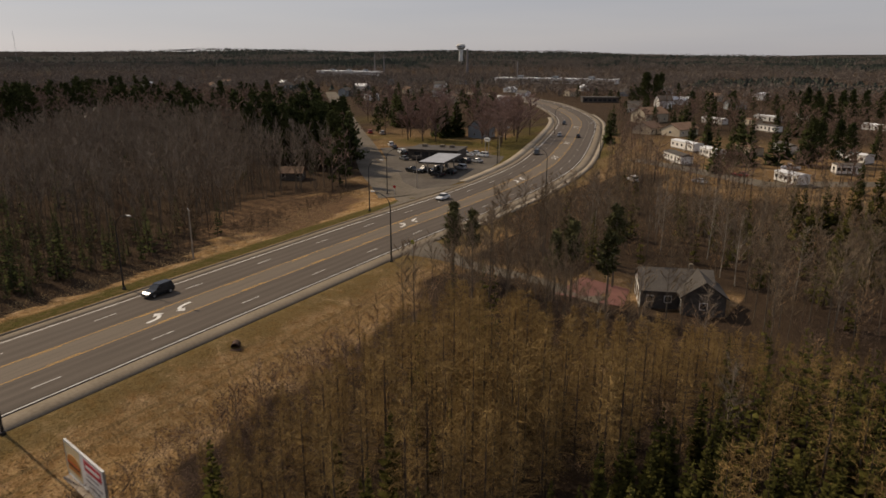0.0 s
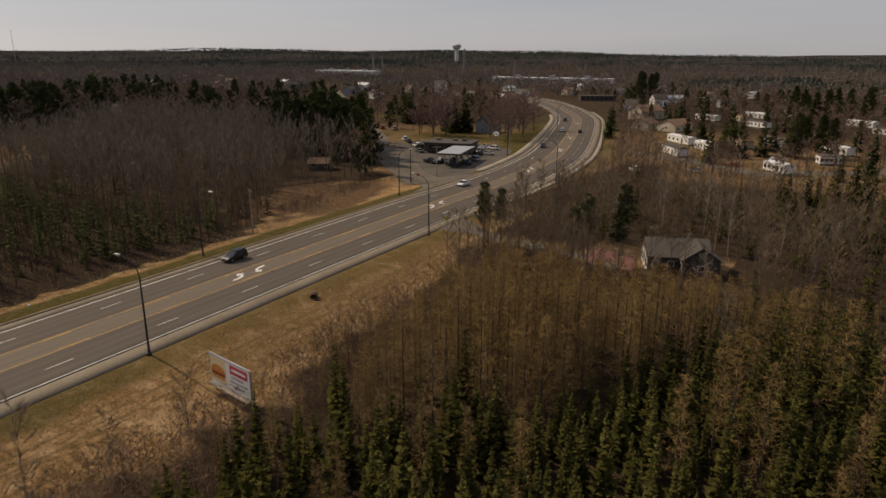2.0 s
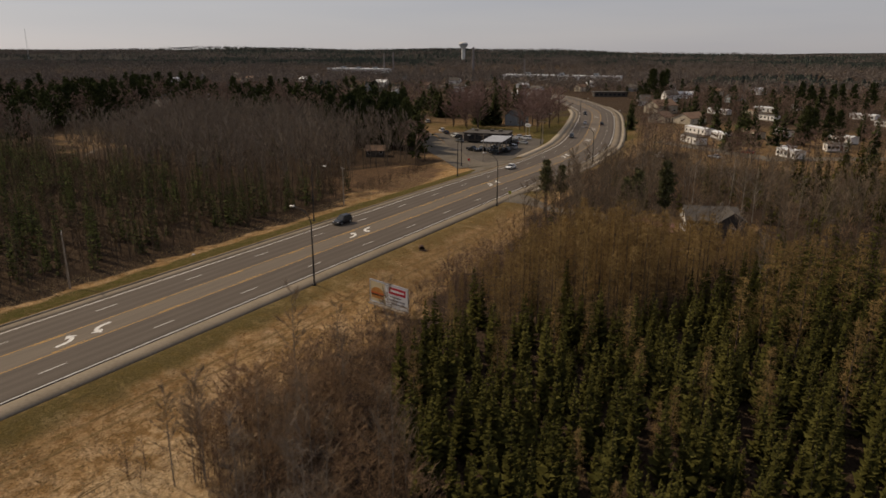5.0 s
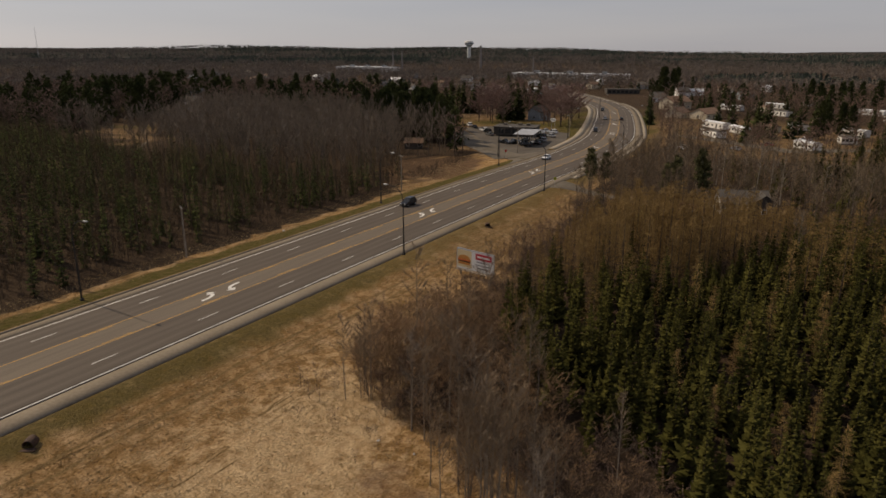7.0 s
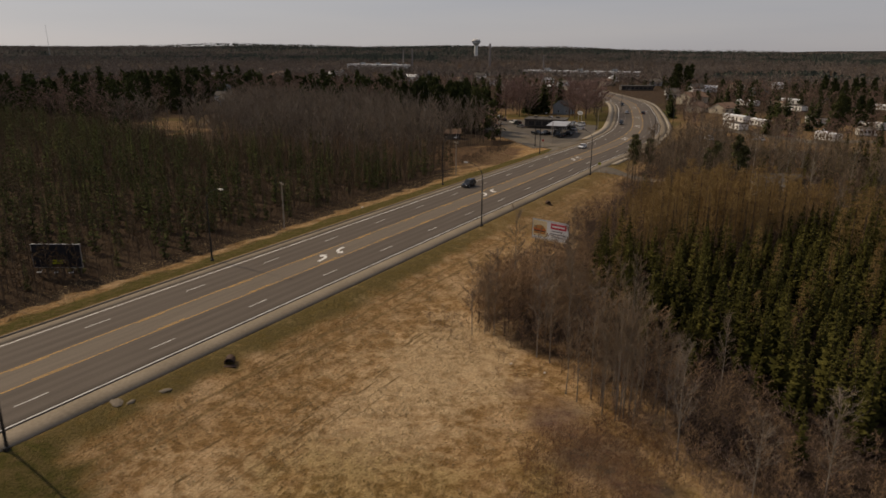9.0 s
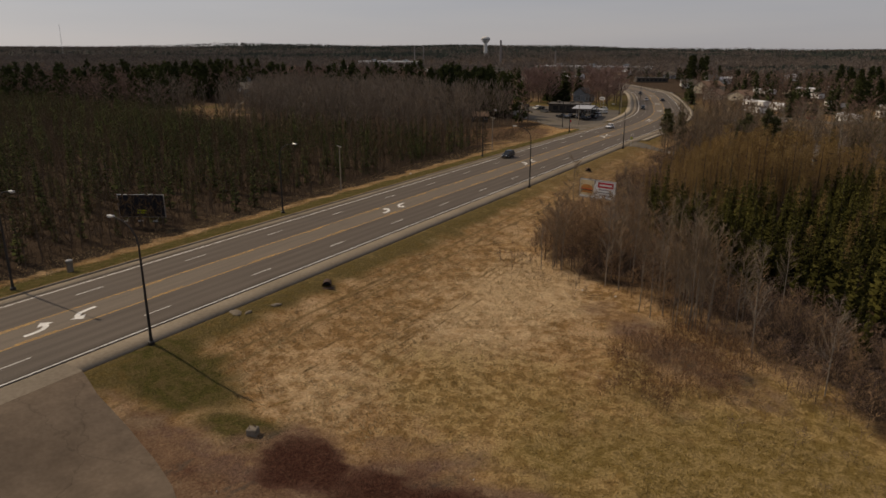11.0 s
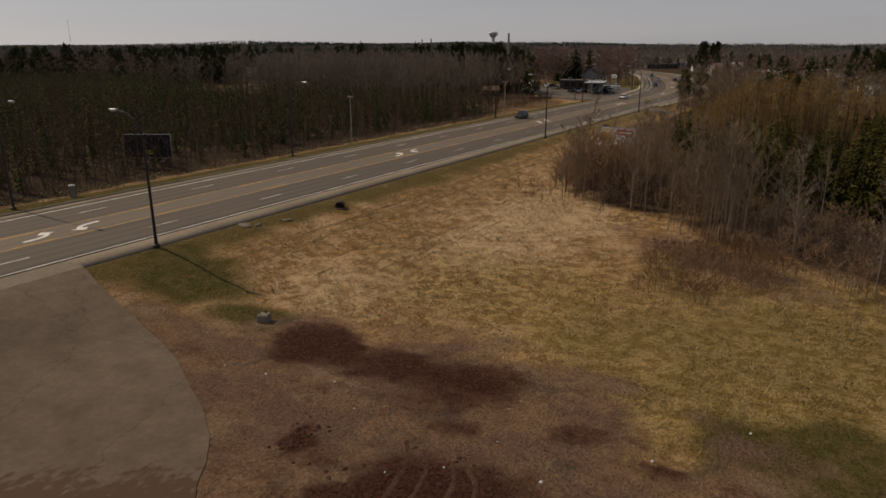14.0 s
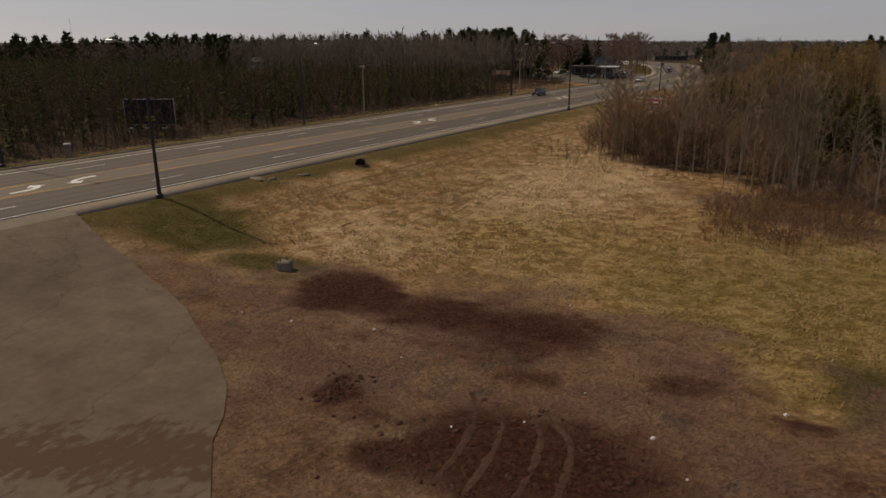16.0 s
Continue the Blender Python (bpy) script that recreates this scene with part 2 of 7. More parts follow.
def lot_material():
    """Worn asphalt, with soil washed over its lower end."""
    m = mat("worn_lot_asphalt", (0.112, 0.083, 0.058), (0.146, 0.111, 0.079), scale=0.12, fine=3.0, bump=0.004, spec=0.05)
    n, l = m.node_tree.nodes, m.node_tree.links
    p = n["Principled BSDF"]
    base = p.inputs["Base Color"].links[0].from_socket
    geo, dot = n.new("ShaderNodeNewGeometry"), n.new("ShaderNodeVectorMath")
    sub = n.new("ShaderNodeVectorMath")
    sub.operation, dot.operation = "SUBTRACT", "DOT_PRODUCT"
    l.new(geo.outputs["Position"], sub.inputs[0])
    sub.inputs[1].default_value = (40.6, -79.5, 0)
    l.new(sub.outputs[0], dot.inputs[0])
    dot.inputs[1].default_value = (-0.53, 0.848, 0)
    t, mp = n.new("ShaderNodeTexNoise"), n.new("ShaderNodeMapping")
    mp.inputs["Rotation"].default_value = (0, 0, radians(-32))
    mp.inputs["Scale"].default_value = (1.5, 0.85, 1)
    l.new(geo.outputs["Position"], mp.inputs["Vector"])
    l.new(mp.outputs[0], t.inputs["Vector"])
    t.inputs["Scale"].default_value, t.inputs["Detail"].default_value = 1.9, 7
    ma = n.new("ShaderNodeMath")
    ma.operation = "MULTIPLY_ADD"
    l.new(t.outputs["Fac"], ma.inputs[0])
    ma.inputs[1].default_value = 7.0
    sh, ab = n.new("ShaderNodeMath"), n.new("ShaderNodeMath")
    sh.operation, ab.operation = "ADD", "ABSOLUTE"
    l.new(dot.outputs["Value"], sh.inputs[0])
    sh.inputs[1].default_value = 1.7
    l.new(sh.outputs[0], ab.inputs[0])
    l.new(ab.outputs[0], ma.inputs[2])
    mr = n.new("ShaderNodeMapRange")
    for k, v in (("From Min", 4.5), ("From Max", 5.3), ("To Min", 0.9), ("To Max", 0.0)):
        mr.inputs[k].default_value = v
    l.new(ma.outputs[0], mr.inputs["Value"])
    crack, cmap, cnoise = n.new("ShaderNodeTexVoronoi"), n.new("ShaderNodeMapRange"), n.new("ShaderNodeTexNoise")
    crack.feature = "DISTANCE_TO_EDGE"                       # a few long cracks and mottled wear
    crack.inputs["Scale"].default_value = 0.055
    cnoise.inputs["Scale"].default_value, cnoise.inputs["Detail"].default_value = 0.6, 6
    warp = n.new("ShaderNodeVectorMath")
    warp.operation = "MULTIPLY_ADD"
    l.new(cnoise.outputs["Color"], warp.inputs[0])
    warp.inputs[1].default_value = (3.0, 3.0, 0)
    l.new(geo.outputs["Position"], warp.inputs[2])
    l.new(geo.outputs["Position"], cnoise.inputs["Vector"])
    l.new(warp.outputs[0], crack.inputs["Vector"])
    l.new(crack.outputs["Distance"], cmap.inputs["Value"])
    for k, v in (("From Min", 0.001), ("From Max", 0.004), ("To Min", 0.8), ("To Max", 1.0)):
        cmap.inputs[k].default_value = v
    wear = n.new("ShaderNodeMapRange")
    l.new(cnoise.outputs["Fac"], wear.inputs["Value"])
    for k, v in (("From Min", 0.3), ("From Max", 0.7), ("To Min", 0.84), ("To Max", 1.16)):
        wear.inputs[k].default_value = v
    tone, worn = n.new("ShaderNodeMath"), n.new("ShaderNodeVectorMath")
    tone.operation, worn.operation = "MULTIPLY", "SCALE"
    l.new(cmap.outputs[0], tone.inputs[0])
    l.new(wear.outputs[0], tone.inputs[1])
    l.new(base, worn.inputs[0])
    l.new(tone.outputs[0], worn.inputs["Scale"])
    base = worn.outputs[0]
    x = n.new("ShaderNodeMix")
    x.data_type = "RGBA"
    l.new(mr.outputs[0], x.inputs["Factor"])
    l.new(base, x.inputs["A"])
    x.inputs["B"].default_value = (0.085, 0.052, 0.034, 1)
    l.new(x.outputs["Result"], p.inputs["Base Color"])
    return m


M["lot"] = lot_material()


# ---- helpers ----
def tri_mesh(name, v, f, mats, idx=None):
    """A mesh from arrays of vertices and triangles."""
    v, f = np.asarray(v, dtype=np.float32), np.asarray(f, dtype=np.int32)
    me = bpy.data.meshes.new(name)
    me.vertices.add(len(v))
    me.vertices.foreach_set("co", v.ravel())
    me.loops.add(f.size)
    me.loops.foreach_set("vertex_index", f.ravel())
    me.polygons.add(len(f))
    me.polygons.foreach_set("loop_start", np.arange(0, f.size, 3, dtype=np.int32))
    for m in mats:
        me.materials.append(m)
    if idx is not None:
        me.polygons.foreach_set("material_index", np.asarray(idx, dtype=np.int32))
    me.update(calc_edges=True)
    return me


def part(name, bm, material, parent, label=""):
    me = bpy.data.meshes.new(name)
    bm.to_mesh(me)
    bm.free()
    me.materials.append(material)
    ob = new(name, me)
    ob.parent = parent
    if label:
        ob["label"] = label
    return ob


def empty(name, m, **tags):
    ob = new(name)
    ob.matrix_basis = m
    return tagged(ob, **tags)


def box(bm, x0, x1, y0, y1, z0, z1, bevel=0.0):
    r = bmesh.ops.create_cube(bm, size=1.0, matrix=Matrix.LocRotScale(((x0 + x1) / 2, (y0 + y1) / 2, (z0 + z1) / 2), None, (x1 - x0, y1 - y0, z1 - z0)))
    if bevel:
        es = {e for v in r["verts"] for e in v.link_edges}
        bmesh.ops.bevel(bm, geom=list(es), offset=bevel, segments=1, affect="EDGES")
    return bm


def boxes(*rows, bevel=0.0):
    bm = bmesh.new()
    for r in rows:
        box(bm, *r, bevel=bevel)
    return bm


def tube(bm, pts, radii, sides=8):
    """A tapered tube along points."""
    rings = []
    for i, (p, r) in enumerate(zip(pts, radii)):
        p = Vector(p)
        d = Vector(pts[min(i + 1, len(pts) - 1)]) - Vector(pts[max(i - 1, 0)])
        q = d.to_track_quat("Z", "Y")
        rings.append([bm.verts.new(p + q @ Vector((r * math.cos(2 * math.pi * k / sides), r * math.sin(2 * math.pi * k / sides), 0))) for k in range(sides)])
    for a, b in zip(rings, rings[1:]):
        for k in range(sides):
            bm.faces.new((a[k], a[(k + 1) % sides], b[(k + 1) % sides], b[k]))
    bm.faces.new(rings[0][::-1])
    bm.faces.new(rings[-1])
    return bm


def sstep(a, b, x):
    t = np.clip((x - a) / (b - a), 0, 1)
    return t * t * (3 - 2 * t)


def inside(px, py, poly):
    """Which of the points lie in the polygon."""
    px, py = np.asarray(px, float), np.asarray(py, float)
    r = np.zeros(px.shape, bool)
    for (x0, y0), (x1, y1) in zip(poly, poly[1:] + poly[:1]):
        c = (y0 > py) != (y1 > py)
        r ^= c & (px < (x1 - x0) * (py - y0) / ((y1 - y0) or 1e-9) + x0)
    return r


def vnoise(x, y, s, seed=0):
    """Smooth value noise of cell size s, in -1 to 1."""
    x, y = np.asarray(x, float) / s, np.asarray(y, float) / s
    i, j = np.floor(x).astype(np.int64), np.floor(y).astype(np.int64)
    u, v = x - i, y - j
    u, v = u * u * (3 - 2 * u), v * v * (3 - 2 * v)

    def h(a, b):
        k = (a * 374761393 + b * 668265263 + seed * 974711) & 0x7FFFFFFF
        k = ((k ^ (k >> 13)) * 1274126177) & 0x7FFFFFFF
        return ((k ^ (k >> 16)) & 0xFFFF) / 32767.5 - 1
    return (h(i, j) * (1 - u) + h(i + 1, j) * u) * (1 - v) + (h(i, j + 1) * (1 - u) + h(i + 1, j + 1) * u) * v


# ---- the road's line ----
LINE = [(0, -420), (0, -200), (0, 0), (0, 60), (0, 110), (0, 135), (-0.4, 155), (-1.6, 177), (-4.6, 203), (-9, 224), (-17.4, 256), (-28, 293), (-38.7, 328), (-48.5, 355), (-64.2, 388), (-90, 433), (-118, 474), (-160, 516), (-220, 552), (-310, 585)]


def spline(pts, step):
    out = []
    p = [np.array(q, float) for q in pts]
    p = [2 * p[0] - p[1]] + p + [2 * p[-1] - p[-2]]
    for a, b, c, d in zip(p, p[1:], p[2:], p[3:]):
        n = max(1, int(np.linalg.norm(c - b) / step))
        for k in range(n):
            t = k / n
            out.append(0.5 * (2 * b + (c - a) * t + (2 * a - 5 * b + 4 * c - d) * t * t + (3 * b - a - 3 * c + d) * t ** 3))
    return np.array(out + [p[-2]])


ROAD = spline(LINE, 5.0)
_seg = np.diff(ROAD, axis=0)
ROAD_S = np.r_[0, np.cumsum(np.linalg.norm(_seg, axis=1))] - 420   # equals y on the straight
_tan = np.gradient(ROAD, axis=0)
_tan /= np.linalg.norm(_tan, axis=1)[:, None]
ROAD_N = np.c_[_tan[:, 1], -_tan[:, 0]]                            # to the right


def road_z(s):
    return -0.5 * sstep(105, 165, np.asarray(s, float))


def on_road(s, d):
    """Plan place of the point s along the road and d to its right."""
    p = np.array([np.interp(s, ROAD_S, ROAD[:, k]) for k in (0, 1)]).T
    n = np.array([np.interp(s, ROAD_S, ROAD_N[:, k]) for k in (0, 1)]).T
    return p + n * np.asarray(d)[..., None]


LOT_ROUND = [(11, -64), (18, -66), (30, -69), (38, -73), (44, -78), (47, -81), (36, -91), (10, -101)]


def road_sd(x, y):
    """s and d of plan places."""
    x, y = np.asarray(x, float).ravel(), np.asarray(y, float).ravel()
    best, bs, bd = np.full(x.shape, 1e18), np.zeros(x.shape), np.zeros(x.shape)
    for i in range(len(ROAD) - 1):
        ax, ay = ROAD[i]
        ex, ey = _seg[i]
        ll = math.hypot(ex, ey)
        t = np.clip(((x - ax) * ex + (y - ay) * ey) / ll ** 2, 0, 1)
        dx, dy = x - ax - t * ex, y - ay - t * ey
        q = dx * dx + dy * dy
        m = q < best
        best[m], bs[m] = q[m], (ROAD_S[i] + t * ll)[m]
        bd[m] = (np.sqrt(q) * np.sign(dx * ey - dy * ex))[m]
    return bs, bd


def G(x, y):
    """Ground height."""
    x, y = np.asarray(x, float), np.asarray(y, float)
    sh = x.shape
    s, d = road_sd(x, y)
    s, d = s.reshape(sh), d.reshape(sh)
    rz = road_z(s)
    near = 1 - sstep(140, 230, y)
    right = -1.8 * sstep(12.8, 26, d) - 0.5 * sstep(26, 60, d) - 0.7 * sstep(60, 110, y) * sstep(30, 50, d)
    left = -1.0 * sstep(12.2, 22, -d)
    z = rz + np.where(d > 0, right, left) * near - 0.25 * sstep(12.6, 15, np.abs(d)) * (1 - near)
    off = sstep(14, 30, np.abs(d)) * (1 - sstep(125, 155, y)) * np.where(inside(x, y, LOT_ROUND), 0.0, 1.0)
    z = z + off * (0.06 * vnoise(x, y, 1.7, 6) + 0.10 * vnoise(x, y, 3.0, 1) + 0.16 * vnoise(x, y, 9.0, 2))
    r = np.hypot(x - 40, y)
    z = z + sstep(500, 1600, r) * (6 * vnoise(x, y, 420, 3) - 2)
    lean = np.clip((-x * 0.86 - (y - 0) * 0.5) / np.maximum(r, 1), -1, 1)
    z = z + 19 * sstep(1120, 1600, r) * (1 - 0.45 * sstep(-0.9, -0.5, lean))
    z = z + sstep(1700, 4300, r) * (6 + 16 * vnoise(x, y, 900, 4) + 7 * vnoise(x, y, 330, 5) + 22 * sstep(-0.45, 0.2, lean))
    return z


def g1(x, y):
    return float(G(np.array([x]), np.array([y]))[0])


# ---- zones of the plan ----
FIELD_EDGE = [(15.5, 99), (19, 86), (22, 73), (23.5, 60), (25, 40), (27.5, 30), (26.5, 17), (26.5, 5), (28.5, -8), (36, -15), (43.5, -19), (53, -24), (58, -29), (62, -34), (68, -40.5), (84, -52), (120, -70)]
WOOD_R = FIELD_EDGE[:-2] + [(92, -58), (108, -50), (112, 60), (114, 150), (106, 190), (70, 190), (40, 185), (20, 215), (15, 170), (16, 120)]
WOOD_L = [(-24, -130), (-24, -60), (-24, -5), (-25, 40), (-25, 70), (-25, 84), (-31, 94), (-47, 117), (-46, 128), (-38, 138), (-37, 145), (-50, 158), (-62, 180), (-95, 215), (-180, 310), (-420, 330), (-420, -130)]
CLEAR_L = [(-150, 86), (-186, 104), (-224, 123), (-247, 146), (-243, 160), (-228, 166), (-262, 204), (-352, 302), (-338, 316), (-250, 218), (-207, 174), (-173, 136), (-150, 112)]
LANE_L = [(-150, 97), (-165, 114), (-177, 125), (-200, 151), (-240, 196), (-290, 251), (-343, 309)]
HOUSE_YARD = [(47, 97), (66, 98), (68, 118), (50, 119), (38, 108), (12, 108), (12, 97), (36, 97)]
LOT = [(12.6, -66.8), (16.7, -68.2), (22, -69.2), (26.6, -70.5), (30.5, -72), (33.6, -73.7), (36.6, -75.2), (39, -76.8), (40.6, -78.4), (41.6, -79.8)]
LOT += [(43.6, -81.6), (47.0, -84.6)] + [(46.5 - 33.5 * k / 44, -90.6 - 17.5 * k / 44 + 0.25 * math.sin(k * 1.7 + 1) + 0.2 * math.sin(k * 4.1)) for k in range(1, 44)] + [(12.6, -108)]
HOME_PARK = [(-20, 300), (12, 240), (40, 205), (60, 192), (105, 205), (120, 300), (90, 400), (0, 420)]
STATION = [(-44, 172), (-31, 161.5), (-21.6, 155), (-14.6, 160), (-15.5, 178), (-21.5, 206), (-26, 219), (-42, 222), (-68, 226), (-77, 215), (-58, 192)]
SIDE = spline([(-20, 143), (-34, 158), (-47, 171), (-66, 193), (-95, 226), (-130, 265), (-250, 402), (-345, 510)], 6.0)

# ---- ground ----
def grid_lines(lo, hi, step, far_lo, far_hi, grow=1.16):
    mid = list(np.arange(lo, hi + step / 2, step))
    a, d = [lo], step
    while a[-1] > far_lo:
        d *= grow
        a.append(a[-1] - d)
    b, d = [hi], step
    while b[-1] < far_hi:
        d *= grow
        b.append(b[-1] + d)
    return np.array(a[:0:-1] + mid + b[1:])


gx, gy = grid_lines(-30, 84, 0.85, -6500, 6500), grid_lines(-104, 60, 0.85, -6500, 6500)
GX, GY = np.meshgrid(gx, gy)
GZ = G(GX, GY)
_s, _d = road_sd(GX, GY)
_s, _d = _s.reshape(GX.shape), _d.reshape(GX.shape)
GZ = np.where((_d < 12.9) & (_d > -12.3), GZ - 0.12, GZ)
nx, ny = len(gx), len(gy)
_i = (np.arange(ny - 1)[:, None] * nx + np.arange(nx - 1)[None, :]).ravel()
tris = np.r_[np.c_[_i, _i + 1, _i + nx + 1], np.c_[_i, _i + nx + 1, _i + nx]]


def blot(x, y, cx, cy, rx, ry, turn=0.0, edge=0.45):
    """A soft-edged oval, 1 inside."""
    c, s = math.cos(radians(turn)), math.sin(radians(turn))
    u, v = ((x - cx) * c + (y - cy) * s) / rx, (-(x - cx) * s + (y - cy) * c) / ry
    q = np.hypot(u, v) + 0.30 * vnoise(x, y, 3.5, 11) + 0.22 * vnoise(x, y, 1.5, 12)
    return 1 - sstep(1 - edge, 1 + edge, q)


EDGE_PTS = spline(FIELD_EDGE, 2.5)


def zones(x, y, d):
    """Shares of straw, green, red dirt, forest floor at plan places."""
    n3, n8 = vnoise(x, y, 3.0, 21), vnoise(x, y, 8.0, 22)
    jx, jy = x + 1.6 * vnoise(x, y, 4, 23) + 0.8 * vnoise(x, y, 1.7, 25), y + 1.6 * vnoise(x, y, 4, 24)
    woods = np.maximum(inside(jx, jy, WOOD_R), inside(jx, jy, WOOD_L)).astype(float)
    shape = x.shape
    near_e = (np.abs(x - 60) < 70) & (np.abs(y - 10) < 110)
    de_ = np.full(shape, 30.0)
    ex, ey = x[near_e], y[near_e]
    de_[near_e] = np.min([np.hypot(ex - px, ey - py) for px, py in EDGE_PTS], axis=0)
    woods = woods * sstep(0.5, 8.5, de_ + 2.8 * n3 + 2.0 * n8)
    yard, glade = inside(x, y, HOUSE_YARD), inside(x, y, CLEAR_L)
    far = sstep(260, 420, np.hypot(x - 40, y))
    field = ((d > 0) & (y < 100) & ~inside(jx, jy, WOOD_R)) | ((np.abs(d) < 20.5 + 1.5 * n3) & (y < 130)) | ((x > -52) & (x < 0) & (y > 80) & (y < 150) & ~inside(jx, jy, WOOD_L))
    forest = np.where(yard, 0.45, np.where(glade, 0.56, np.where(field, 0.0, np.maximum(woods, np.where(inside(jx, jy, WOOD_R), 0.0, np.where(y > 130, 0.5, 0.8))))))
    forest = forest * (1 - far) + far
    forest = np.maximum(forest, 0.40 * sstep(12, 40, y) * (d > 13) * (x < 32) * (y < 100))
    ad = np.abs(d)
    verge = (1 - sstep(15.5, 19.5, ad + 1.2 * n3)) * sstep(12.2, 12.6, ad)
    verge = np.maximum(verge, 0.9 * (d > 0) * (1 - sstep(16, 23, d + 1.5 * n3)) * sstep(70, 90, y))
    green = verge * np.where(d > 0, 0.5, 0.7)
    green = np.maximum(green, 0.75 * blot(x, y, 19, -62, 7.5, 4.5, -8, 0.6))
    green = np.maximum(green, 0.65 * blot(x, y, 29.5, -64.6, 5.5, 2.2, 0, 0.6))
    green = np.maximum(green, 0.85 * blot(x, y, 67.0, -63.8, 6.8, 4.2, 8, 0.6))
    green = np.maximum(green, 0.24 * blot(x, y, 62, -50, 16, 10, 20))
    green = np.maximum(green, 0.95 * blot(x, y, -210, 141, 13, 7, 40) + 0.6 * blot(x, y, -232, 150, 9, 6, 0))
    lawn = 1.4 * blot(x, y, -60, 240, 36, 13, -8) + blot(x, y, -148, 318, 26, 40, -40) + blot(x, y, 40, 290, 40, 50) * 0.5 + blot(x, y, -120, 300, 40, 30) * 0.5
    green = np.clip(np.maximum(green, 0.7 * lawn), 0, 1)
    green = np.maximum(green, 1.1 * sstep(-30, -22, d) * (d < -12.2) * sstep(195, 215, y) * (1 - sstep(330, 380, y)) * (x < 0))
    green = np.maximum(green, 0.9 * (1 - sstep(16, 22, d)) * (d > 12.4) * sstep(190, 230, y) * (1 - sstep(330, 380, y)))
    dirt = np.maximum.reduce([blot(x, y, 37.0, -65.2, 3.2, 2.7, 10, 0.7), 0.8 * blot(x, y, 42, -65.2, 3.8, 2.4, 10, 0.8), 0.78 * blot(x, y, 46.8, -64.8, 4.4, 3.3, 15, 0.9), 0.82 * blot(x, y, 51.2, -74.8, 3.9, 2.9, 20, 0.9), 0.7 * blot(x, y, 47.2, -77.2, 1.8, 1.0, 30), 0.55 * blot(x, y, 54.4, -66.9, 2.0, 1.2, 30), 0.6 * blot(x, y, 59.1, -67.7, 1.5, 0.9), 0.42 * blot(x, y, 45.1, -74.9, 2.0, 1.3), 0.7 * blot(x, y, 42.7, -74.3, 0.6, 1.5, 15), 0.55 * blot(x, y, 49.5, -69.2, 2.2, 0.9, 20)])
    bare = np.maximum.reduce([blot(x, y, 47, -76, 22, 12, 0), blot(x, y, 46, -67, 13, 8), 0.9 * blot(x, y, 30, -72, 12, 5, -15), 0.85 * blot(x, y, 60, -74, 14, 9)])
    bare = np.maximum(bare, 0.55 * blot(x, y, 55, -32, 14, 3.5, -40))
    marsh = blot(x, y, -33, 115, 24, 14, 110) * (ad > 17)
    straw = np.clip(1 - forest, 0, 1)
    olive = np.maximum.reduce([0.9 * blot(x, y, 66, -52, 19, 15, 25, 0.7), 0.5 * blot(x, y, 44, -50, 12, 9, 0, 0.7), 0.3 * sstep(12, 40, y) * (y < 100) * (d > 12)]) * (1 - forest)
    pale = np.maximum(0.8 * blot(x, y, 35, -26, 9, 24, 8, 0.7), 0.6 * blot(x, y, 30, -55, 9, 8, 0, 0.7))
    track = sstep(15.5, 18, d) * (1 - sstep(29, 38, x + 0.12 * (y + 20))) * sstep(-62, -54, y) * (1 - forest)
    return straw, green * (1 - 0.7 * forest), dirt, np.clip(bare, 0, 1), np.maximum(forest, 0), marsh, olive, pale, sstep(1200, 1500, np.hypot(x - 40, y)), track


ZS = zones(GX, GY, _d)
ground_me = tri_mesh("ground", np.c_[GX.ravel(), GY.ravel(), GZ.ravel()], tris, [])
for key, arr in zip(("straw", "green", "dirt", "bare", "forest", "marsh", "olive", "pale", "ever", "track"), ZS):
    at = ground_me.attributes.new(key, "FLOAT", "POINT")
    at.data.foreach_set("value", np.asarray(arr, dtype=np.float32).ravel())
ground_me.polygons.foreach_set("use_smooth", np.ones(len(ground_me.polygons), dtype=bool))


